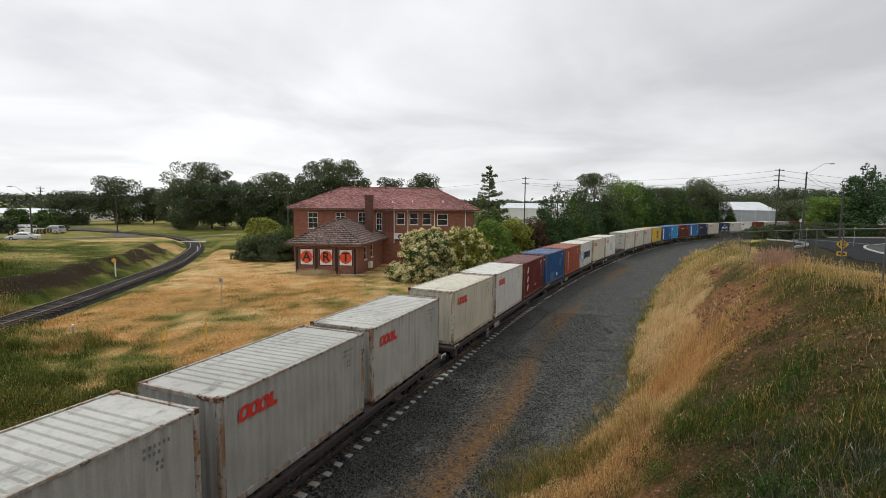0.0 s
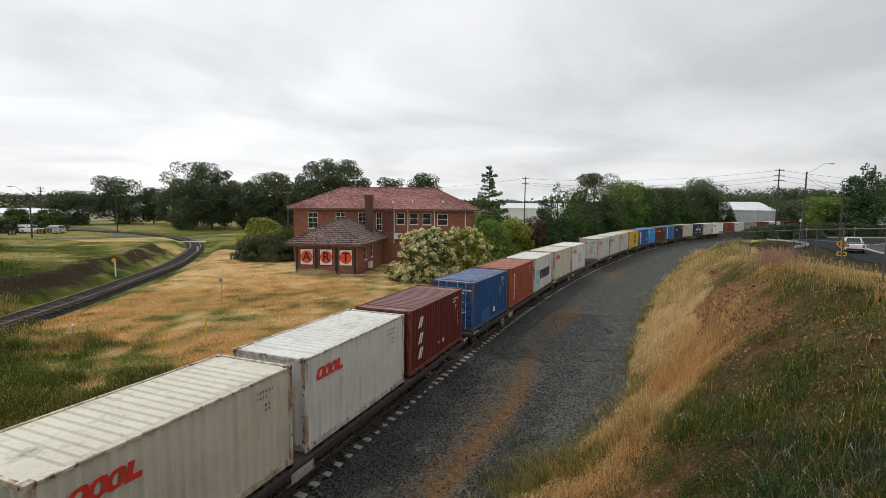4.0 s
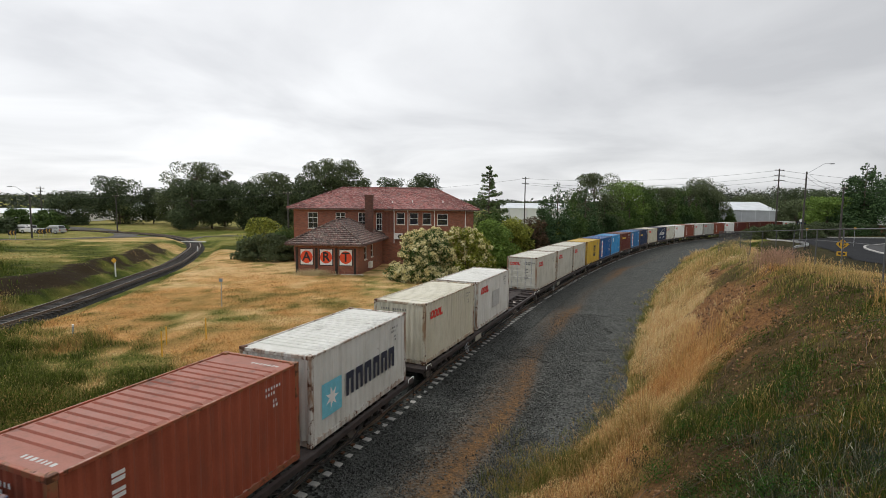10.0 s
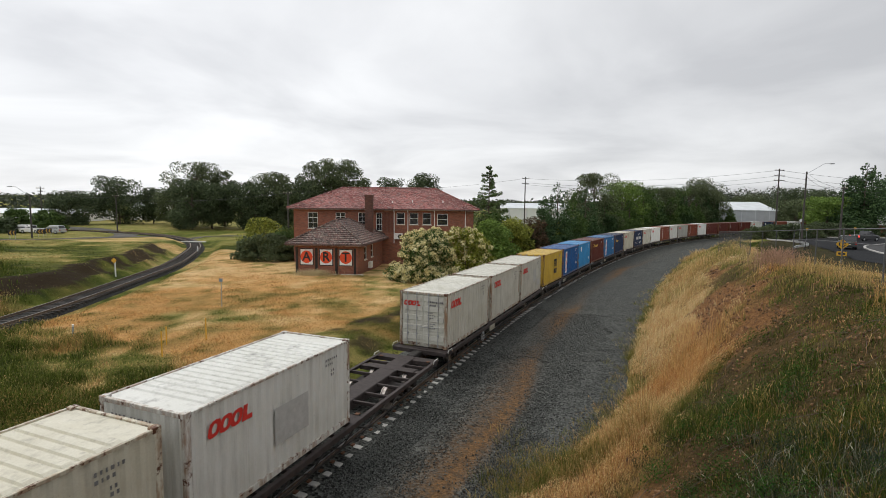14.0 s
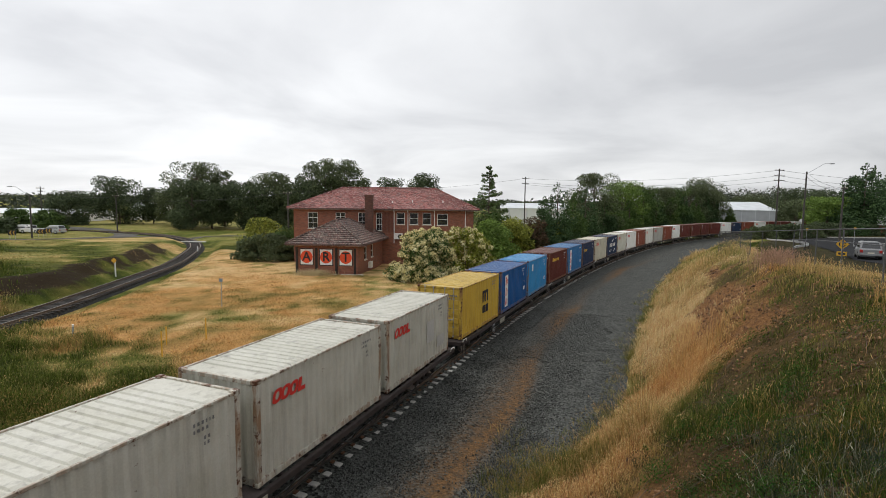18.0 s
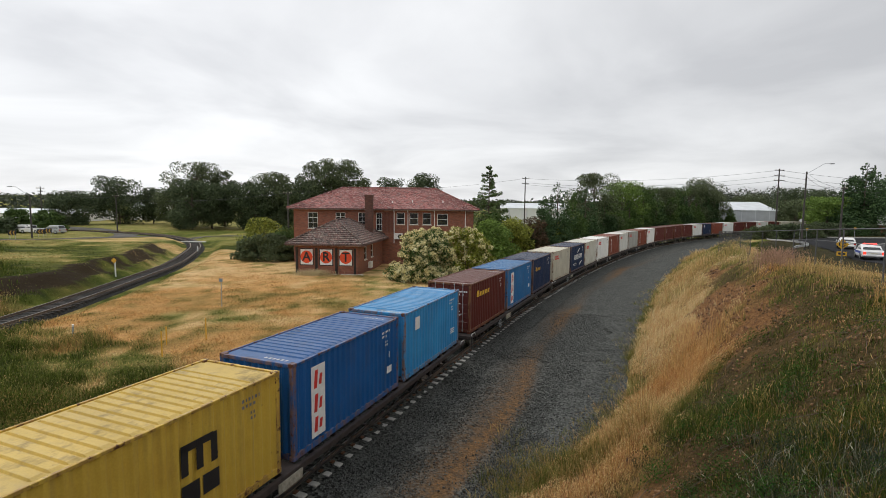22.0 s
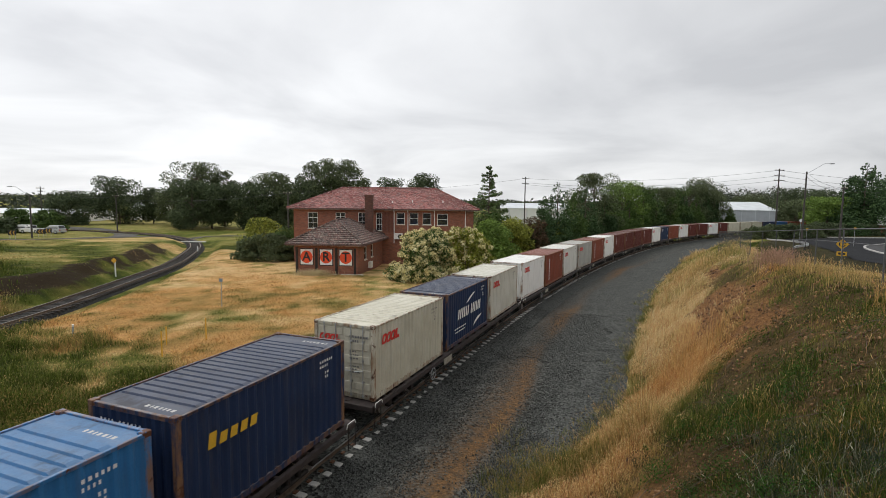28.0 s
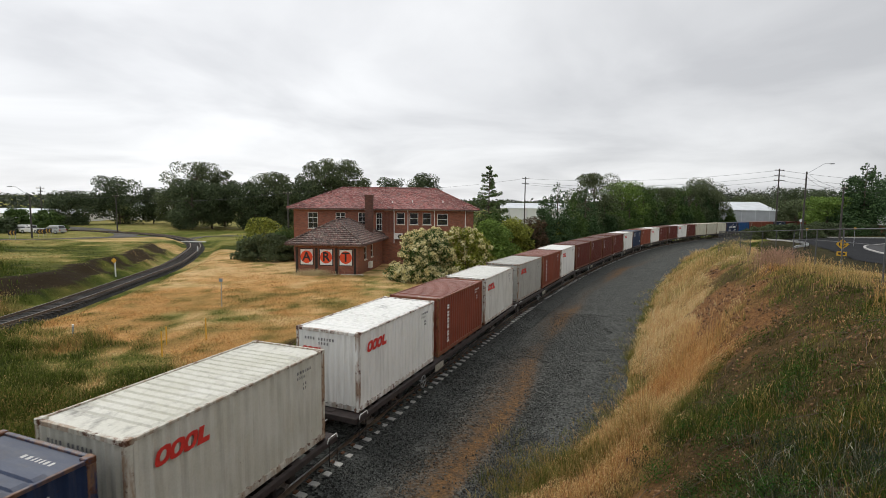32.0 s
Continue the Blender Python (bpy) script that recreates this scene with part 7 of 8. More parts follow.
def loose_stones():
    """Crushed stone lying proud on the beds nearest the bridge, and clods on the bank."""
    rng = np.random.RandomState(12)
    n = 80000
    x, y = fan(n, 9.5, 38, -14, 26, rng)
    s, d = line_coords(x, y)
    keep = (d > 1.3) & (d < toe_at(s) + 0.4) & (rng.rand(n) > 0.93 * np.exp(-((d - 4.2) / 1.05) ** 4) * (s < 29))
    x, y, d = x[keep], y[keep], d[keep]
    z = np.interp(d, [1.25, 1.5, 2.4, 2.8, 10], [-0.20, -0.21, -0.41, -0.42, -0.41])
    lumps("loose_stones", x, y, z, rng.uniform(0.016, 0.036, len(x)), rng, (0.012, 0.0125, 0.0122), (0.122, 0.128, 0.118), "dark crushed stones lying loose on the bed", "stones")
    x, y = fan(52000, 5, 50, 8, 44, rng)
    s, d = line_coords(x, y)
    ok = (d > toe_at(s) + 1) & (d < 17)
    x, y = x[ok], y[ok]
    bare = dryness(x, y)[1]
    s, d = line_coords(x, y)
    ok = rng.rand(len(x)) < np.maximum((bare - 0.3) * 1.2, 0.3 * step(d - toe_at(s), 3.5, 5) * (1 - step(s, 24, 30)))
    x, y = x[ok], y[ok]
    lumps("earth_clods", x, y, height(x, y), 0.008 + 0.0032 * np.hypot(x, y) * rng.rand(len(x)) ** 3, rng, (0.05, 0.026, 0.012), (0.33, 0.175, 0.08), "crumbled orange-brown earth on the bank", "earth")


loose_stones()

# ---- the branch line ----
def build_branch():
    root = empty("branch_track", Matrix.Identity(4), "rusty single branch track curving through dry grass", "railway track", kind="structure")
    tx, ty = np.gradient(BP[:, 0]), np.gradient(BP[:, 1])
    th = np.arctan2(tx, ty)
    path = [(p[0], p[1], a, Z_BRANCH + 0.2) for p, a in zip(BP, th)]
    for off in (-0.7535, 0.7535):
        r = rail_mesh("rail", off, path, M_RAIL, root, RAIL)
        rail_mesh("rail_head", off, path, M_DULL, r, HEAD)
    v = []
    prof = [(-1.55, -0.42), (-1.1, -0.07), (-0.8, 0.0), (0.8, 0.0), (1.1, -0.07), (1.55, -0.42)]
    for (x, y, a, z) in path:
        v += [(x + d * math.cos(a), y - d * math.sin(a), Z_BRANCH + h) for d, h in prof]
    n = len(prof)
    i = (np.arange(len(path) - 1)[:, None] * n + np.arange(n - 1)[None, :]).ravel()
    b = big_mesh("branch_ballast", np.array(v), np.c_[i, i + 1, i + n + 1, i + n], gravel_mat("sooty_ballast", 0.32), {"clay": np.zeros(len(v))}, True)
    tagged(b, "dark ballast of the branch line", "ballast", kind="structure")
    bm = bmesh.new()
    for k in range(0, len(path) - 1):
        for q in (0.0, 0.5):
            x, y, a, z = [path[k][j] * (1 - q) + path[k + 1][j] * q for j in range(4)]
            box(bm, -1.2, 1.2, -0.11, 0.11, z - 0.30, z - 0.168, m=Matrix.Translation((x, y, 0)) @ Matrix.Rotation(-a, 4, "Z"))
    sl = part("timber_sleepers", bm, M_TIMBER, root, "dark timber sleepers")
    sl["kind"] = "stuff"


build_branch()


# ---- poles, lamps, wires ----
def pole_xy(px, dp):
    return at_px(px, dp), dp


def power_pole(px, dp, top_px, arms, label, lean=0.0):
    x, y = pole_xy(px, dp)
    z0 = ground_z(x, y)
    zt = EYE_Z + (360 + (px - 784) * 0.0115 - top_px) / 878.9 * dp
    root = empty("power_pole", pose(x, y, z0, 0, 0, 15), label, "power pole")
    bm = bmesh.new()
    tube(bm, (0, 0, -0.5), (lean, 0, zt - z0), 0.17, 0.11, 8)
    part("pole", bm, M_POLE, root)
    for h, w in arms:
        bm = bmesh.new()
        box(bm, -w / 2, w / 2, -0.14, -0.04, zt - z0 - h - 0.07, zt - z0 - h + 0.05)
        arm = part("crossarm", bm, M_POLE, root)
        for q in (-0.45, -0.2, 0.2, 0.45):
            bm = bmesh.new()
            tube(bm, (q * w, -0.09, zt - z0 - h + 0.05), (q * w, -0.09, zt - z0 - h + 0.25), 0.05, 0.035, 6)
            part("insulator", bm, M_CREAM, arm)
    return x, y, zt


def street_lamp(px, dp, top_px, head_px, head_y, label):
    x, y = pole_xy(px, dp)
    z0 = ground_z(x, y)
    zt = EYE_Z + (360 + (px - 784) * 0.0115 - top_px) / 878.9 * dp
    hx = (head_px - px) / 878.9 * dp
    hz = zt - z0 + (top_px - head_y) / 878.9 * dp
    root = empty("street_lamp", pose(x, y, z0), label, "street lamp")
    bm = bmesh.new()
    tube(bm, (0, 0, -0.5), (0, 0, zt - z0), 0.17, 0.12, 8)
    part("pole", bm, M_POLE, root, "dark timber pole")
    bm = bmesh.new()
    tube(bm, (0, 0, zt - z0 - 0.4), (hx * 0.75, 0, hz), 0.035, n=6)
    tube(bm, (hx * 0.75, 0, hz), (hx, 0, hz + 0.05), 0.035, n=6)
    part("outreach_arm", bm, M_GALV, root, "slim grey outreach arm")
    bm = bmesh.new()
    s = 1 if hx > 0 else -1
    box(bm, min(hx - 0.1 * s, hx + 0.7 * s), max(hx - 0.1 * s, hx + 0.7 * s), -0.13, 0.13, hz - 0.08, hz + 0.1, 0.04)
    part("lamp_head", bm, M_GALV, root, "grey lamp head")
    return x, y, zt


def wire(a, b, sag, name="overhead_wire", r=0.02):
    bm = bmesh.new()
    a, b = Vector(a), Vector(b)
    n = 14
    pts = [a.lerp(b, k / n) - Vector((0, 0, sag * 4 * (k / n) * (1 - k / n))) for k in range(n + 1)]
    for p, q in zip(pts, pts[1:]):
        tube(bm, p, q, r, n=4, cap=False)
    return tagged(part(name, bm, M_WIRE), "thin sagging overhead wire", "wire", "overhead wires")


P1 = power_pole(1371, 100, 300, ((0.3, 2.2), (1.4, 2.6), (2.3, 2.6)), "tall timber power pole with three crossarms")
P2 = power_pole(927, 118, 314, ((0.4, 1.8), (1.6, 1.8)), "timber power pole with crossarms behind the trees")
P3 = power_pole(1486, 78, 330, ((0.4, 1.4),), "leaning timber service pole beside the road")
P4 = power_pole(207, 118, 345, ((0.4, 1.4),), "thin grey power pole beyond the branch line")
P5 = power_pole(510, 95, 340, ((0.3, 1.6),), "timber pole behind the house")
P6 = power_pole(75, 128, 331, ((0.4, 1.8), (1.2, 1.2)), "timber power pole by the far road")
SL1 = street_lamp(1419, 88, 305, 1459, 291, "street lamp on a dark timber pole with a curved arm")
street_lamp(55, 95, 344, 24, 331, "street lamp on a dark pole by the far road")
for da, db, sg in ((-0.3, -0.4, 1.2), (-1.4, -1.4, 1.4), (-2.3, -1.8, 1.5)):
    wire((P1[0], P1[1], P1[2] + da), (P2[0], P2[1], P2[2] + db), sg)
    wire((P1[0], P1[1], P1[2] + da), (P1[0] + 60, P1[1] + 6, P1[2] - 2 + da), sg)
wire((P2[0], P2[1], P2[2] - 0.4), (P5[0], P5[1], P5[2]), 1.0)
wire((P5[0], P5[1], P5[2] - 0.2), (P4[0], P4[1], P4[2] - 1.0), 1.0)
wire((P4[0], P4[1], P4[2] - 0.5), (P6[0], P6[1], P6[2] - 1), 0.8)
wire((SL1[0], SL1[1], SL1[2] - 0.2), (P3[0], P3[1], P3[2] - 0.3), 0.6)
wire((SL1[0], SL1[1], SL1[2] - 0.9), (P3[0], P3[1], P3[2] - 0.5), 0.8)



# ---- the road junction beyond the bank ----
def inside_poly(x, y, poly):
    c = np.zeros(len(x), bool)
    for (x0, y0), (x1, y1) in zip(poly, poly[1:] + poly[:1]):
        hit = ((y0 > y) != (y1 > y)) & (x < (x1 - x0) * (y - y0) / (y1 - y0 + 1e-12) + x0)
        c ^= hit
    return c


def draped(name, poly, cell, lift, material, label, kind="structure", category="road"):
    """A sheet laid over the ground inside an outline."""
    p = np.array(poly)
    gx, gy = np.arange(p[:, 0].min(), p[:, 0].max() + cell, cell), np.arange(p[:, 1].min(), p[:, 1].max() + cell, cell)
    X, Y = np.meshgrid(gx, gy)
    Z = height(X, Y) + lift
    w = len(gx)
    i = (np.arange(len(gy) - 1)[:, None] * w + np.arange(w - 1)[None, :]).ravel()
    cx, cy = X.ravel()[i] + cell / 2, Y.ravel()[i] + cell / 2
    i = i[inside_poly(cx, cy, poly)]
    f = np.c_[i, i + 1, i + w + 1, i + w]
    used, inv = np.unique(f, return_inverse=True)
    v = np.c_[X.ravel(), Y.ravel(), Z.ravel()][used]
    return tagged(big_mesh(name, v, inv.reshape(f.shape), material, None, True), label, category, kind=kind)


def path_sheet(name, pts, width, lift, material, label, category="road", kind="structure"):
    p = smooth_path(pts, 2.0)
    t = np.gradient(p, axis=0)
    t /= np.hypot(t[:, 0], t[:, 1])[:, None]
    n = np.c_[t[:, 1], -t[:, 0]]
    cols = np.linspace(-width / 2, width / 2, 7)
    v = np.concatenate([p + n * c for c in cols], 1).reshape(-1, 2)
    z = height(v[:, 0], v[:, 1]) + lift
    k = len(cols)
    i = (np.arange(len(p) - 1)[:, None] * k + np.arange(k - 1)[None, :]).ravel()
    return tagged(big_mesh(name, np.c_[v, z], np.c_[i, i + 1, i + k + 1, i + k], material, None, True), label, category, kind=kind)


draped("road", [(28, 22), (32, 33), (38.5, 45), (46.5, 58), (52, 68), (58, 80), (63, 92), (80, 99), (150, 99), (150, 10), (40, 10)], 1.0, 0.05, M_ASPHALT, "dark asphalt road junction beyond the fence")
ISLAND = [(70, 78), (63, 73.5), (57.5, 67.5), (53.5, 61.5), (51, 57), (49.6, 52), (56, 50), (72, 52), (82, 62), (80, 74)]
draped("traffic_island", ISLAND, 0.5, 0.17, plain("island_asphalt", (0.035, 0.035, 0.036), 0.9, 0, 0.2, 1.0, 60), "raised dark island of the roundabout", category="traffic island")


def kerb(pts, name="kerb", mat=None, w=0.25, h=0.2, label="pale concrete kerb"):
    p = smooth_path(pts, 1.0)
    t = np.gradient(p, axis=0)
    th = np.arctan2(t[:, 0], t[:, 1])
    z = height(p[:, 0], p[:, 1])
    path = [(a[0], a[1], b, c) for a, b, c in zip(p, th, z)]
    o = rail_mesh(name, 0.0, path, mat or M_CONCRETE, None, [(-w / 2, -0.05), (-w / 2, h - 0.03), (-w / 2 + 0.03, h), (w / 2 - 0.03, h), (w / 2, h - 0.03), (w / 2, -0.05)])
    return tagged(o, label, "kerb", kind="structure")


kerb(ISLAND[:6])
kerb([(58, 81), (63, 96), (80, 100), (110, 101)])


M_FENCE = plain("dull_fence_steel", (0.10, 0.103, 0.106), 0.55, 0.5, 0.2)


# fence along the crest
def fence():
    root = empty("fence", Matrix.Identity(4), "dull galvanised pipe-rail fence with mesh along the bank's crest", "fence")
    line = [(11.6, 11.5, 7.2), (13.4, 15.0, 7.08), (18.3, 24.3, 6.62), (24.2, 39.0, 5.75), (30.6, 55.0, 4.95)]
    pts = []
    for a, b in zip(line, line[1:]):
        a, b = Vector(a), Vector(b)
        n = max(1, round((b - a).length / 4.4))
        pts += [a.lerp(b, k / n) for k in range(n)]
    pts.append(Vector(line[-1]))
    for p in pts:
        bm = bmesh.new()
        tube(bm, (p.x, p.y, ground_z(p.x, p.y) - 0.3), (p.x, p.y, p.z), 0.026, n=8)
        part("post", bm, M_FENCE, root)
    for p, q in zip(pts, pts[1:]):
        bm = bmesh.new()
        tube(bm, p, q, 0.022, n=6)
        part("top_rail", bm, M_FENCE, root)
        if p.y < 26:
            bm = bmesh.new()
            tube(bm, p - Vector((0, 0, 0.52)), q - Vector((0, 0, 0.52)), 0.016, n=6)
            part("mid_rail", bm, M_FENCE, root)
    bm = bmesh.new()
    for p, q in zip(pts, pts[1:]):
        if p.y < 36:
            continue
        n = int((q - p).length / 0.26)
        for k in range(n):
            a = p.lerp(q, k / n)
            z = ground_z(a.x, a.y)
            tube(bm, (a.x, a.y, z), (a.x, a.y, a.z), 0.010, n=3, cap=False)
    pk = part("picket", bm, M_FENCE, root, "fine grey upright infill bars")
    pk["kind"] = "stuff"


fence()


def guard_rail(pts, name="guard_rail"):
    root = empty(name, Matrix.Identity(4), "galvanised steel guard rail on short posts", "guard rail")
    p = smooth_path(pts, 1.5)
    t = np.gradient(p, axis=0)
    th = np.arctan2(t[:, 0], t[:, 1])
    z = height(p[:, 0], p[:, 1])
    path = [(a[0], a[1], b, c) for a, b, c in zip(p, th, z)]
    prof = [(0, 0.42), (0.05, 0.47), (0.05, 0.53), (0, 0.57), (0.05, 0.62), (0.05, 0.68), (0, 0.73), (-0.02, 0.73), (-0.02, 0.42)]
    rail_mesh("beam", 0.0, path, M_GALV, root, prof)
    for k in range(0, len(path), 2):
        x, y, a, zz = path[k]
        bm = bmesh.new()
        box(bm, x - 0.07, x + 0.07, y - 0.07, y + 0.07, zz - 0.3, zz + 0.7, 0.01)
        part("post", bm, M_TIMBER, root)


guard_rail([(39.5, 56), (43.5, 61), (47.5, 64.5), (50.5, 69), (53.5, 76)])


# yellow roundabout signs
M_SIGNY = plain("yellow_sign_face", (0.55, 0.31, 0.02), 0.5, 0, 0.1)


def warning_sign(px, dp, y_top, label):
    x, y = at_px(px, dp), dp
    z0 = ground_z(x, y)
    root = empty("road_sign", pose(x, y, z0, 0, 0, -38), label, "road sign")
    zt = EYE_Z - (y_top - 360 - (px - 784) * 0.0115) / 878.9 * dp - z0
    bm = bmesh.new()
    tube(bm, (0, 0, -0.3), (0, 0, zt - 0.1), 0.035, n=8)
    part("post", bm, M_GALV, root)
    bm = bmesh.new()
    s = 0.34
    box(bm, -s, s, -0.045, -0.036, -s, s, m=Matrix.Translation((0, 0, zt - 0.75)) @ Matrix.Rotation(radians(45), 4, "Y"))
    plate = part("sign_plate", bm, M_SIGNY, root, "yellow diamond plate")
    polys = []
    for k in range(3):
        a0 = k * 2.0944 + 0.3
        polys += [[(a, -0.05, zt - 0.75 + b) for a, b in q] for q in ring(0, 0, 0.25, 0.17, 6, a0, a0 + 1.5)]
    mark("symbol", polys, M_BLACK, plate, "black ring of arrows")
    bm = bmesh.new()
    box(bm, -0.36, 0.36, -0.045, -0.036, zt - 1.8, zt - 1.4)
    p2 = part("plate", bm, M_SIGNY, root, "yellow oblong plate")
    mark("legend_bars", [[(a, -0.05, zt - 1.68 + b) for a, b in slab(q, 0, 0.18, 0.18)] for q in (-0.24, 0.06)], M_BLACK, p2)


warning_sign(1492, 44, 417.5, "yellow diamond roundabout sign with an oblong plate")


def small_sign(px, dp, zt_px, face, label, size=0.35, shape="square"):
    x, y = at_px(px, dp), dp
    z0 = ground_z(x, y)
    zt = EYE_Z - (zt_px - 360 - (px - 784) * 0.0115) / 878.9 * dp - z0
    root = empty("sign_post", pose(x, y, z0), label, "sign")
    bm = bmesh.new()
    tube(bm, (0, 0, -0.3), (0, 0, zt), 0.03, n=6)
    part("post", bm, M_GALV, root)
    bm = bmesh.new()
    if shape == "round":
        tube(bm, (0, -0.04, zt - size / 2), (0, -0.03, zt - size / 2), size / 2, n=16)
    else:
        box(bm, -size / 2, size / 2, -0.045, -0.032, zt - size, zt, 0.003)
    part("sign_plate", bm, face, root)


M_SIGNB = plain("blue_sign_face", (0.20, 0.26, 0.33), 0.5, 0, 0.1)
small_sign(388, 35.0, 494, M_SIGNB, "small grey-blue sign on a thin post in the paddock", 0.24)
small_sign(1512, 72, 402, M_SIGNY, "small yellow sign with a white rim by the junction", 0.42, "round")
small_sign(1427, 80, 404, M_SIGNY, "small yellow and white marker sign by the junction", 0.38)
small_sign(1415, 95, 388, M_WHITE, "small round white sign on a grey post", 0.6, "round")


def marker_post(x, y, h, mats, label, r=0.06):
    z0 = ground_z(x, y)
    root = empty("marker_post", pose(x, y, z0), label, "post")
    z = -0.2
    for nm, dz, mat in mats:
        bm = bmesh.new()
        tube(bm, (0, 0, z), (0, 0, z + dz), r, n=8)
        part(nm, bm, mat, root)
        z += dz


M_STAKE = plain("orange_yellow_stake", (0.72, 0.40, 0.04), 0.7, 0, 0.1)
marker_post(at_px(200, 50.5), 50.5, 1.8, (("post", 1.75, M_WHITE),), "white post with an orange-yellow board beside the branch line", 0.07)
bm = bmesh.new()
bx, by = at_px(199, 50.3), 50.3
bz = ground_z(bx, by)
box(bm, -0.21, 0.21, -0.12, -0.06, -0.21, 0.21, 0.02, Matrix.Translation((bx, by, bz + 1.78)) @ Matrix.Rotation(radians(45), 4, "Y"))
tagged(part("track_board", bm, M_STAKE), "orange-yellow board beside the branch line", "sign")
bm = bmesh.new()
box(bm, -49.0, -44.4, 92.6, 92.85, -0.1, 0.08, 0.02)
tagged(part("crossing_edge_beam", bm, M_WHITE), "white edge beam of the level crossing", "beam")
marker_post(at_px(348, 76), 76, 1.3, (("post", 1.3, M_WHITE),), "short white post beside the branch line", 0.1)
for px, dp, hh in ((277, 23.0, 1.25), (286, 25.0, 0.95), (358, 26.0, 1.2), (183, 12.8, 1.25)):
    marker_post(at_px(px, dp), dp, hh, (("stake", hh + 0.2, M_STAKE),), "thin orange-yellow survey stake in the grass", 0.032)
marker_post(at_px(118, 26.5), 26.5, 0.6, (("stake", 0.7, M_GALV), ("cap", 0.12, M_WHITE)), "short grey pipe with a pale cap", 0.05)

# ---- vehicles ----
M_TYRE = plain("tyre_rubber", (0.018, 0.018, 0.019), 0.85, 0, 0.2)
M_CHROME = plain("wheel_alloy", (0.45, 0.46, 0.47), 0.35, 0.8, 0.1)
M_TAIL = plain("red_tail_lamp", (0.40, 0.015, 0.012), 0.3, 0, 0.1)
M_HEADL = plain("clear_head_lamp", (0.70, 0.72, 0.74), 0.2, 0, 0.05)


def glow(name, col, power):
    m, nt, b = nodes_of(name)
    b.inputs["Base Color"].default_value = (*col, 1)
    b.inputs["Emission Color"].default_value = (*col, 1)
    b.inputs["Emission Strength"].default_value = power
    return m


M_BEACON, M_BRAKE = glow("red_beacon_light", (1.0, 0.05, 0.04), 3.0), glow("lit_brake_lamp", (0.9, 0.04, 0.02), 1.6)


def car_paint(name, col):
    return plain(name, col, 0.3, 0.0, 0.06, 2.0, 40, 0.0, 0.6)


def loft(bm, sections):
    """A body from cross-sections (y, [(x, z), ...]) joined end to end."""
    rows = [[bm.verts.new((x, y, z)) for x, z in ring_] for y, ring_ in sections]
    n = len(rows[0])
    for a, b in zip(rows, rows[1:]):
        for k in range(n):
            bm.faces.new((a[k], a[(k + 1) % n], b[(k + 1) % n], b[k]))
    bm.faces.new(rows[0][::-1]); bm.faces.new(rows[-1])


def ringx(w, z0, z1, top, r=0.12):
    """A rounded half-and-half cross-section: full width w, from z0 to z1, narrowing to top."""
    return [(-w * 0.92, z0), (-w, z0 + r), (-w, z1 - r * 1.2), (-top, z1), (top, z1), (w, z1 - r * 1.2), (w, z0 + r), (w * 0.92, z0)]


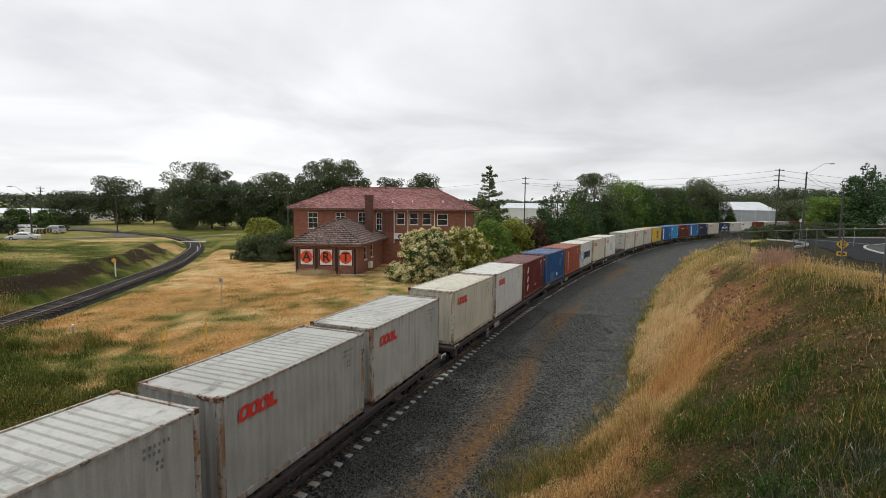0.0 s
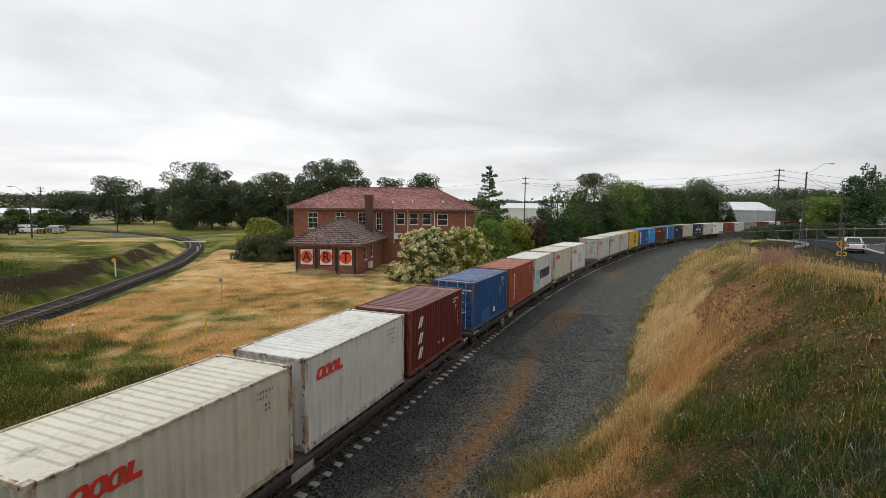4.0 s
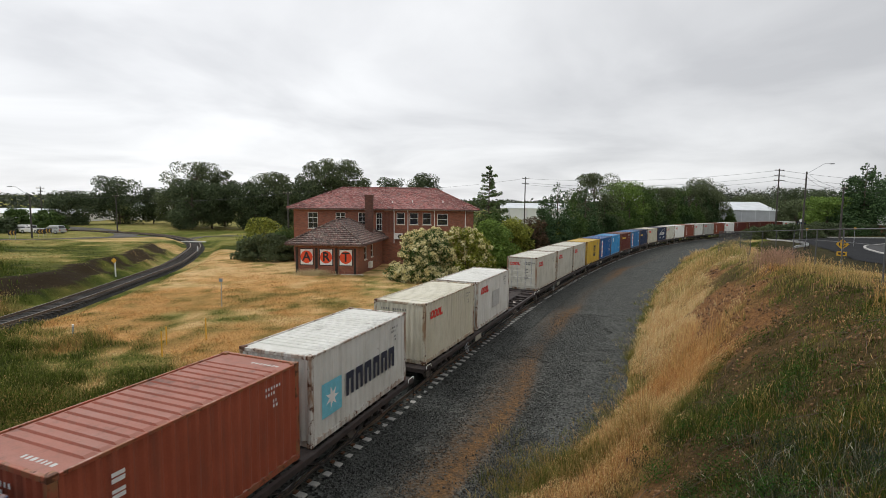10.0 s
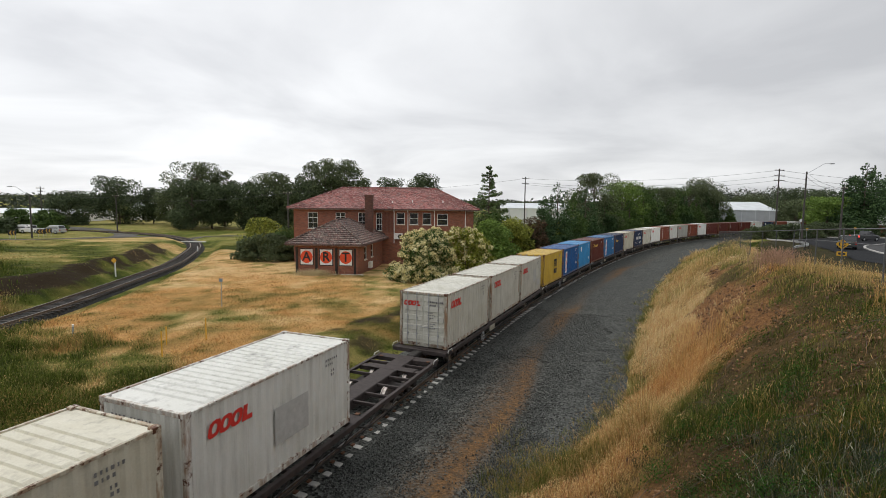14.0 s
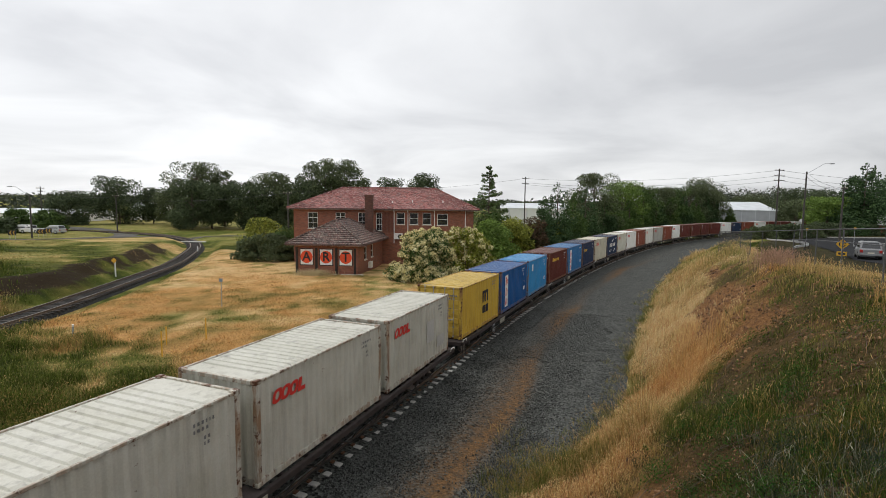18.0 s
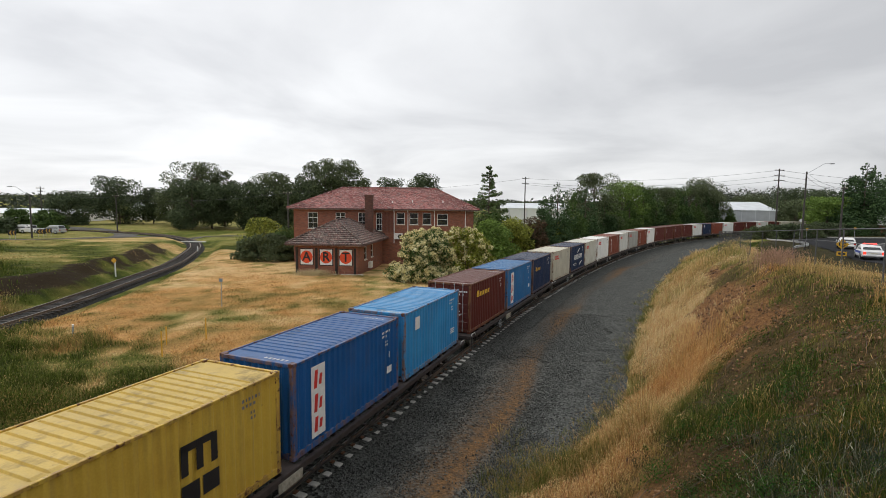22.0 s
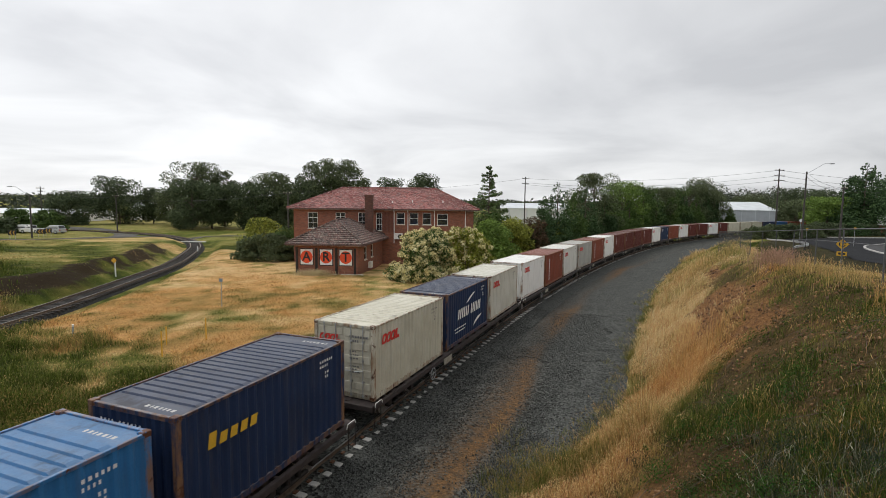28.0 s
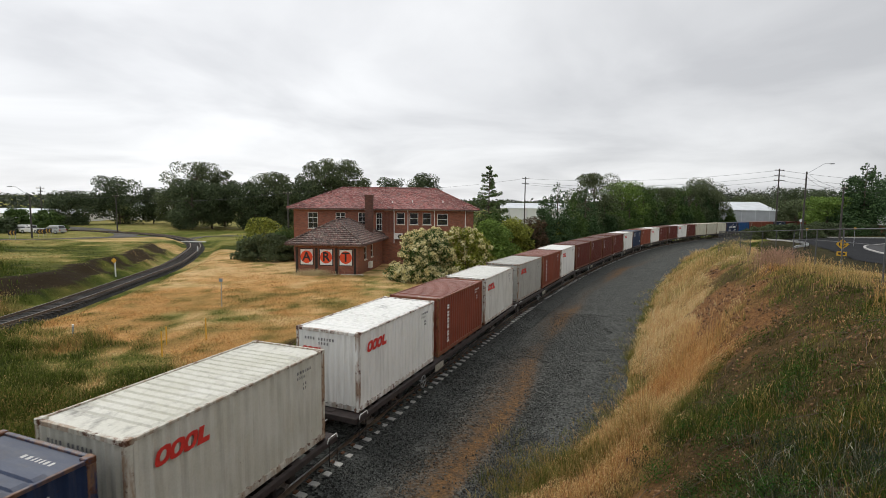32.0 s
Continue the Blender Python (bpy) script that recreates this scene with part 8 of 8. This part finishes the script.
def vehicle(kind, paint, label, brake=False, beacon=False, name="car"):
    """y points forward; the origin is on the ground under the middle."""
    root = empty(name, Matrix.Identity(4), label, "car")
    if kind == "ute":
        L, W, Hb, Ht, wb = 5.2, 0.93, 1.12, 1.80, 3.1
    elif kind == "suv":
        L, W, Hb, Ht, wb = 4.8, 0.94, 1.10, 1.78, 2.8
    else:
        L, W, Hb, Ht, wb = 4.8, 0.91, 0.95, 1.47, 2.8
    h = L / 2
    bm = bmesh.new()
    loft(bm, [(-h, ringx(W * 0.88, 0.42, Hb - 0.12, W * 0.8)), (-h + 0.12, ringx(W * 0.97, 0.32, Hb, W * 0.9)), (-h + 0.9, ringx(W, 0.28, Hb + 0.02, W * 0.93)), (0.2, ringx(W, 0.28, Hb, W * 0.93)), (h - 1.2, ringx(W, 0.28, Hb - 0.03, W * 0.9)), (h - 0.35, ringx(W * 0.96, 0.3, Hb - 0.16, W * 0.84)), (h, ringx(W * 0.82, 0.4, Hb - 0.36, W * 0.72))])
    body = part("body", bm, paint, root, smooth=False)
    rear = {"ute": -0.35, "suv": -h + 0.25, "sedan": -h + 1.0}[kind]
    roof_r = {"ute": -0.15, "suv": -h + 0.55, "sedan": -h + 1.75}[kind]
    bm = bmesh.new()
    loft(bm, [(rear, ringx(W * 0.9, Hb - 0.04, Hb + 0.02, W * 0.86, 0.02)), (roof_r, ringx(W * 0.86, Hb - 0.04, Ht, W * 0.68, 0.10)), (0.35, ringx(W * 0.87, Hb - 0.04, Ht, W * 0.68, 0.10)), (1.25, ringx(W * 0.9, Hb - 0.06, Hb + 0.0, W * 0.84, 0.02))])
    cab = part("cabin", bm, paint, root)
    for sx in (-1, 1):
        bm = bmesh.new()
        q = [(rear + 0.25, Hb + 0.06), (1.0, Hb + 0.06), (0.38, Ht - 0.14), (roof_r + 0.05, Ht - 0.14)]
        vs = [bm.verts.new((sx * (W * 0.905 - 0.10 * (z - Hb) / (Ht - Hb) * 1.1), y, z)) for y, z in q]
        bm.faces.new(vs)
        part("side_window", bm, M_GLASS, cab, "dark tinted glass")
        bm = bmesh.new()
        box(bm, sx * (W + 0.1) - 0.08, sx * (W + 0.1) + 0.06, 0.75, 0.88, Hb - 0.02, Hb + 0.14, 0.03)
        part("door_mirror", bm, paint, root)
        bm = bmesh.new()
        box(bm, sx * W * 0.78 - 0.12, sx * W * 0.78 + 0.12, -h - 0.012, -h + 0.06, Hb - 0.42, Hb - 0.12, 0.02)
        part("tail_lamp", bm, M_BRAKE if brake else M_TAIL, root, "lit red tail lamp" if brake else "red tail lamp")
        bm = bmesh.new()
        box(bm, sx * W * 0.62 - 0.17, sx * W * 0.62 + 0.17, h - 0.10, h + 0.015, Hb - 0.52, Hb - 0.38, 0.02)
        part("head_lamp", bm, M_HEADL, root, "clear head lamp")
        for sy in (-1, 1):
            bm = bmesh.new()
            r = 0.37 if kind != "sedan" else 0.33
            tube(bm, (sx * (W - 0.22), sy * wb / 2, r), (sx * (W + 0.01), sy * wb / 2, r), r, n=20)
            wh = part("wheel", bm, M_TYRE, root, "black tyre")
            bm = bmesh.new()
            tube(bm, (sx * (W + 0.008), sy * wb / 2, r), (sx * (W + 0.022), sy * wb / 2, r), r * 0.62, r * 0.5, 12)
            part("rim", bm, M_CHROME, wh, "silver alloy rim")
    for nm, y0, y1, z0, z1 in (("windscreen", 1.22, 0.42, Hb + 0.05, Ht - 0.06), ("rear_window", rear + 0.01, roof_r - 0.03, Hb + 0.07, Ht - 0.08)):
        bm = bmesh.new()
        d = 0.025 if nm == "windscreen" else -0.025
        vs = [bm.verts.new(p) for p in ((-W * 0.78, y0 + d, z0), (W * 0.78, y0 + d, z0), (W * 0.64, y1 + d, z1), (-W * 0.64, y1 + d, z1))]
        bm.faces.new(vs)
        part(nm, bm, M_GLASS, cab, "dark glass")
    bm = bmesh.new()
    box(bm, -W * 0.9, W * 0.9, -h - 0.06, -h + 0.1, 0.38, 0.56, 0.04)
    part("rear_bumper", bm, M_BLACK if kind == "ute" else paint, root)
    bm = bmesh.new()
    box(bm, -0.26, 0.26, -h - 0.07, -h - 0.05, 0.62, 0.74)
    part("plate_bar", bm, M_CREAM, root)
    if kind == "ute":
        bm = bmesh.new()
        box(bm, -W * 0.84, W * 0.84, -h + 0.1, rear - 0.05, Hb - 0.02, Hb + 0.03)
        part("tray_cover", bm, M_BLACK, root, "black tray cover")
    if beacon:
        bm = bmesh.new()
        box(bm, -0.55, 0.55, -0.25, 0.05, Ht, Ht + 0.13, 0.03)
        bar = part("light_bar", bm, M_BEACON, root, "lit red light bar")
        for sx in (-1, 1):
            bm = bmesh.new()
            box(bm, sx * (W + 0.004) - 0.002, sx * (W + 0.004) + 0.002, -1.6, 1.5, 0.62, 0.84)
            part("side_stripe", bm, plain("blue_checked_stripe", (0.03, 0.07, 0.35), 0.4), root, "blue side stripe")
    return root


# the way through the roundabout: seconds from first sight, across, ahead
WAY = [(-1.4, 40.5, 31.5), (-0.7, 41.6, 41.0), (0.0, 42.8, 49.0), (0.5, 45.2, 53.0), (1.0, 49.6, 60.0), (1.5, 54.5, 67.0), (2.0, 60.2, 75.0), (2.5, 66.3, 82.5), (3.0, 70.8, 86.5), (3.5, 75.3, 88.6), (4.0, 80.0, 89.3), (4.5, 85.6, 89.0), (5.2, 93.5, 87.5), (6.2, 106.0, 84.0), (7.5, 122.0, 79.0)]


def way_pose(u):
    w = np.array(WAY)

    def at(q):
        # straight on past the ends
        k = int(np.clip(np.searchsorted(w[:, 0], q) - 1, 0, len(w) - 2))
        a, b = w[k], w[k + 1]
        f = (q - a[0]) / (b[0] - a[0])
        m0 = (w[min(k + 1, len(w) - 1)] - w[max(k - 1, 0)])
        m1 = (w[min(k + 2, len(w) - 1)] - w[k])
        if f < 0 or f > 1:
            return a[1:] + (b - a)[1:] * f
        d = b[0] - a[0]
        t0, t1 = m0[1:] / m0[0] * d, m1[1:] / m1[0] * d
        return (2 * f ** 3 - 3 * f ** 2 + 1) * a[1:] + (f ** 3 - 2 * f ** 2 + f) * t0 + (-2 * f ** 3 + 3 * f ** 2) * b[1:] + (f ** 3 - f ** 2) * t1

    p, q, r = at(u), at(u - 0.15), at(u + 0.15)
    z, za, zb = ground_z(*p) + 0.05, ground_z(*q), ground_z(*r)
    run = math.hypot(r[0] - q[0], r[1] - q[1])
    return pose(p[0], p[1], z, math.degrees(math.atan2(zb - za, run)), 0, -math.degrees(math.atan2(r[0] - q[0], r[1] - q[1])))


VEHICLES = [
    (vehicle("sedan", car_paint("silver_car_paint", (0.42, 0.43, 0.44)), "silver sedan driving through the junction"), -4.45),
    (vehicle("ute", car_paint("white_ute_paint", (0.72, 0.72, 0.71)), "white dual-cab utility driving through the roundabout", name="utility"), 3.0),
    (vehicle("ute", car_paint("charcoal_ute_paint", (0.03, 0.032, 0.035)), "dark grey dual-cab utility with brake lights on", True, name="utility"), 10.5),
    (vehicle("suv", car_paint("dark_green_paint", (0.028, 0.034, 0.032)), "dark four-wheel drive in the roundabout"), 12.55),
    (vehicle("suv", car_paint("grey_paint", (0.20, 0.205, 0.21)), "mid-grey four-wheel drive in the roundabout"), 17.7),
    (vehicle("sedan", car_paint("white_paint_gloss", (0.74, 0.74, 0.73)), "white sedan driving through the roundabout"), 20.5),
    (vehicle("sedan", car_paint("patrol_white", (0.72, 0.72, 0.72)), "white patrol car with its red light bar lit", True, True), 21.8),
]

# parked vehicles and things beyond the branch line
def parked(kind, paint, x, y, turn, label):
    v = vehicle(kind, paint, label)
    v.matrix_basis = pose(x, y, ground_z(x, y) + 0.03, 0, 0, turn)


path_sheet("far_road", [(-150, 60), (-105, 76), (-80, 88), (-64, 98), (-52, 104), (-40, 107), (-26, 109), (-5, 114), (40, 130)], 3.6, 0.06, M_DUSTY, "narrow grey road crossing the branch line")
path_sheet("side_road", [(-64, 98), (-72, 112), (-90, 126), (-130, 140)], 4.5, 0.045, M_DUSTY, "asphalt turning beyond the paddock")
WP = car_paint("white_parked_paint", (0.70, 0.70, 0.69))
parked("suv", WP, -95, 112, 80, "white parked four-wheel drive by the trees")
parked("sedan", car_paint("dark_parked_paint", (0.04, 0.045, 0.05)), -101, 113, 80, "dark parked sedan by the trees")
shed("white_warehouse", pose(-178, 152, 0.0, 0, 0, 3), 62, 24, 3.1, 4.4, M_WHITE, M_SHEDR, "long white-roofed warehouse beyond the trees", 8)
shed("pale_warehouse", pose(-112, 178, 0.5, 0, 0, 8), 9, 16, 4.6, 6.2, M_WHITE, M_SHEDR, "small pale shed between the trees", 3)
shed("white_shed", pose(22, 190, 0.5, 0, 0, -6), 26, 20, 5.6, 7.6, M_WHITE, M_SHEDR, "white-roofed shed behind the trees", 4)
parked("ute", WP, -91, 110, 85, "white parked utility by the far road")
parked("suv", car_paint("silver_parked_paint", (0.4, 0.41, 0.42)), -84, 107, 80, "silver parked four-wheel drive by the far road")


def chevron_board(px, dp):
    x, y = at_px(px, dp), dp
    z0 = ground_z(x, y)
    root = empty("chevron_board", pose(x, y, z0), "black board with yellow chevrons at the bend", "road sign", "chevron boards")
    for sx in (-0.5, 0.5):
        bm = bmesh.new()
        tube(bm, (sx, 0.05, -0.3), (sx, 0.05, 1.5), 0.04, n=6)
        part("post", bm, M_GALV, root)
    bm = bmesh.new()
    box(bm, -0.75, 0.75, -0.03, 0.0, 0.7, 1.6, 0.005)
    bd = part("board", bm, M_BLACK, root)
    for a in (-0.5, 0.1):
        mark("chevron", [[(a + p, -0.034, 1.15 + q) for p, q in ((0.3, 0.38), (0.48, 0.38), (0.18, 0.0), (0.0, 0.0))], [(a + p, -0.034, 1.15 + q) for p, q in ((0.0, 0.0), (0.18, 0.0), (0.48, -0.38), (0.3, -0.38))]], M_SIGNY, bd, "yellow chevron")


for px, dp in ((71, 97), (84, 99), (20, 92)):
    chevron_board(px, dp)
shrub(at_px(85, 118), 118, 9, 5.0, L_GREEN, 140, 4000, 0.5, "leafy green bush by the far road", depth=6)
shrub(at_px(30, 120), 120, 8, 5.4, L_GREEN, 141, 4000, 0.5, "leafy green bush by the far road", depth=6)
shrub(at_px(3, 110), 110, 6, 4.0, L_DARK, 142, 3000, 0.5, "dark bush by the far road", depth=6)
shed("brick_cottage", pose(98, 112, 0.9, 0, 0, -40), 12, 9, 3.0, 5.2, M_BRICK, plain("pale_iron_roof", (0.45, 0.45, 0.44), 0.6), "small brick cottage with a pale roof past the junction", 0)

# dark growth past the junction
for k, (px, dp, w, h, mat) in enumerate([(1345, 96, 7, 2.6, L_OLIVE), (1372, 98, 7, 3.0, L_DARK), (1402, 97, 7, 3.0, L_DARK), (1428, 100, 7, 2.8, L_OLIVE), (1455, 108, 8, 3.2, L_DARK), (1478, 110, 8, 3.0, L_DARK), (1502, 110, 8, 3.0, L_PINE), (1528, 112, 9, 3.0, L_DARK), (1556, 114, 9, 3.2, L_DARK), (1588, 116, 9, 3.2, L_DARK)]):
    shrub(at_px(px, dp), dp, w * 1.2, h, mat, 150 + k, 5200, 0.3, "dark bush in the hedge past the junction", depth=4)

FAR_CAR = vehicle("sedan", WP, "white sedan driving along the far road")
FAR_WAY = [(0.0, -74.6, 88.0), (1.0, -75.7, 87.6), (2.0, -77.4, 87.0), (3.0, -80.2, 86.0), (5.0, -90.0, 82.3), (8.0, -112.0, 73.5), (32.0, -330.0, 10.0)]

# ---- sleepers of the main line ----
SM = sleeper_mesh()
for k in range(300):
    x, y, th = on_line(2.0 + k * SLEEPER_STEP)
    o = new("sleeper", SM)
    o.parent = TRACK
    o.matrix_basis = pose(x, y, 0, 0, 0, -math.degrees(th))

motions()
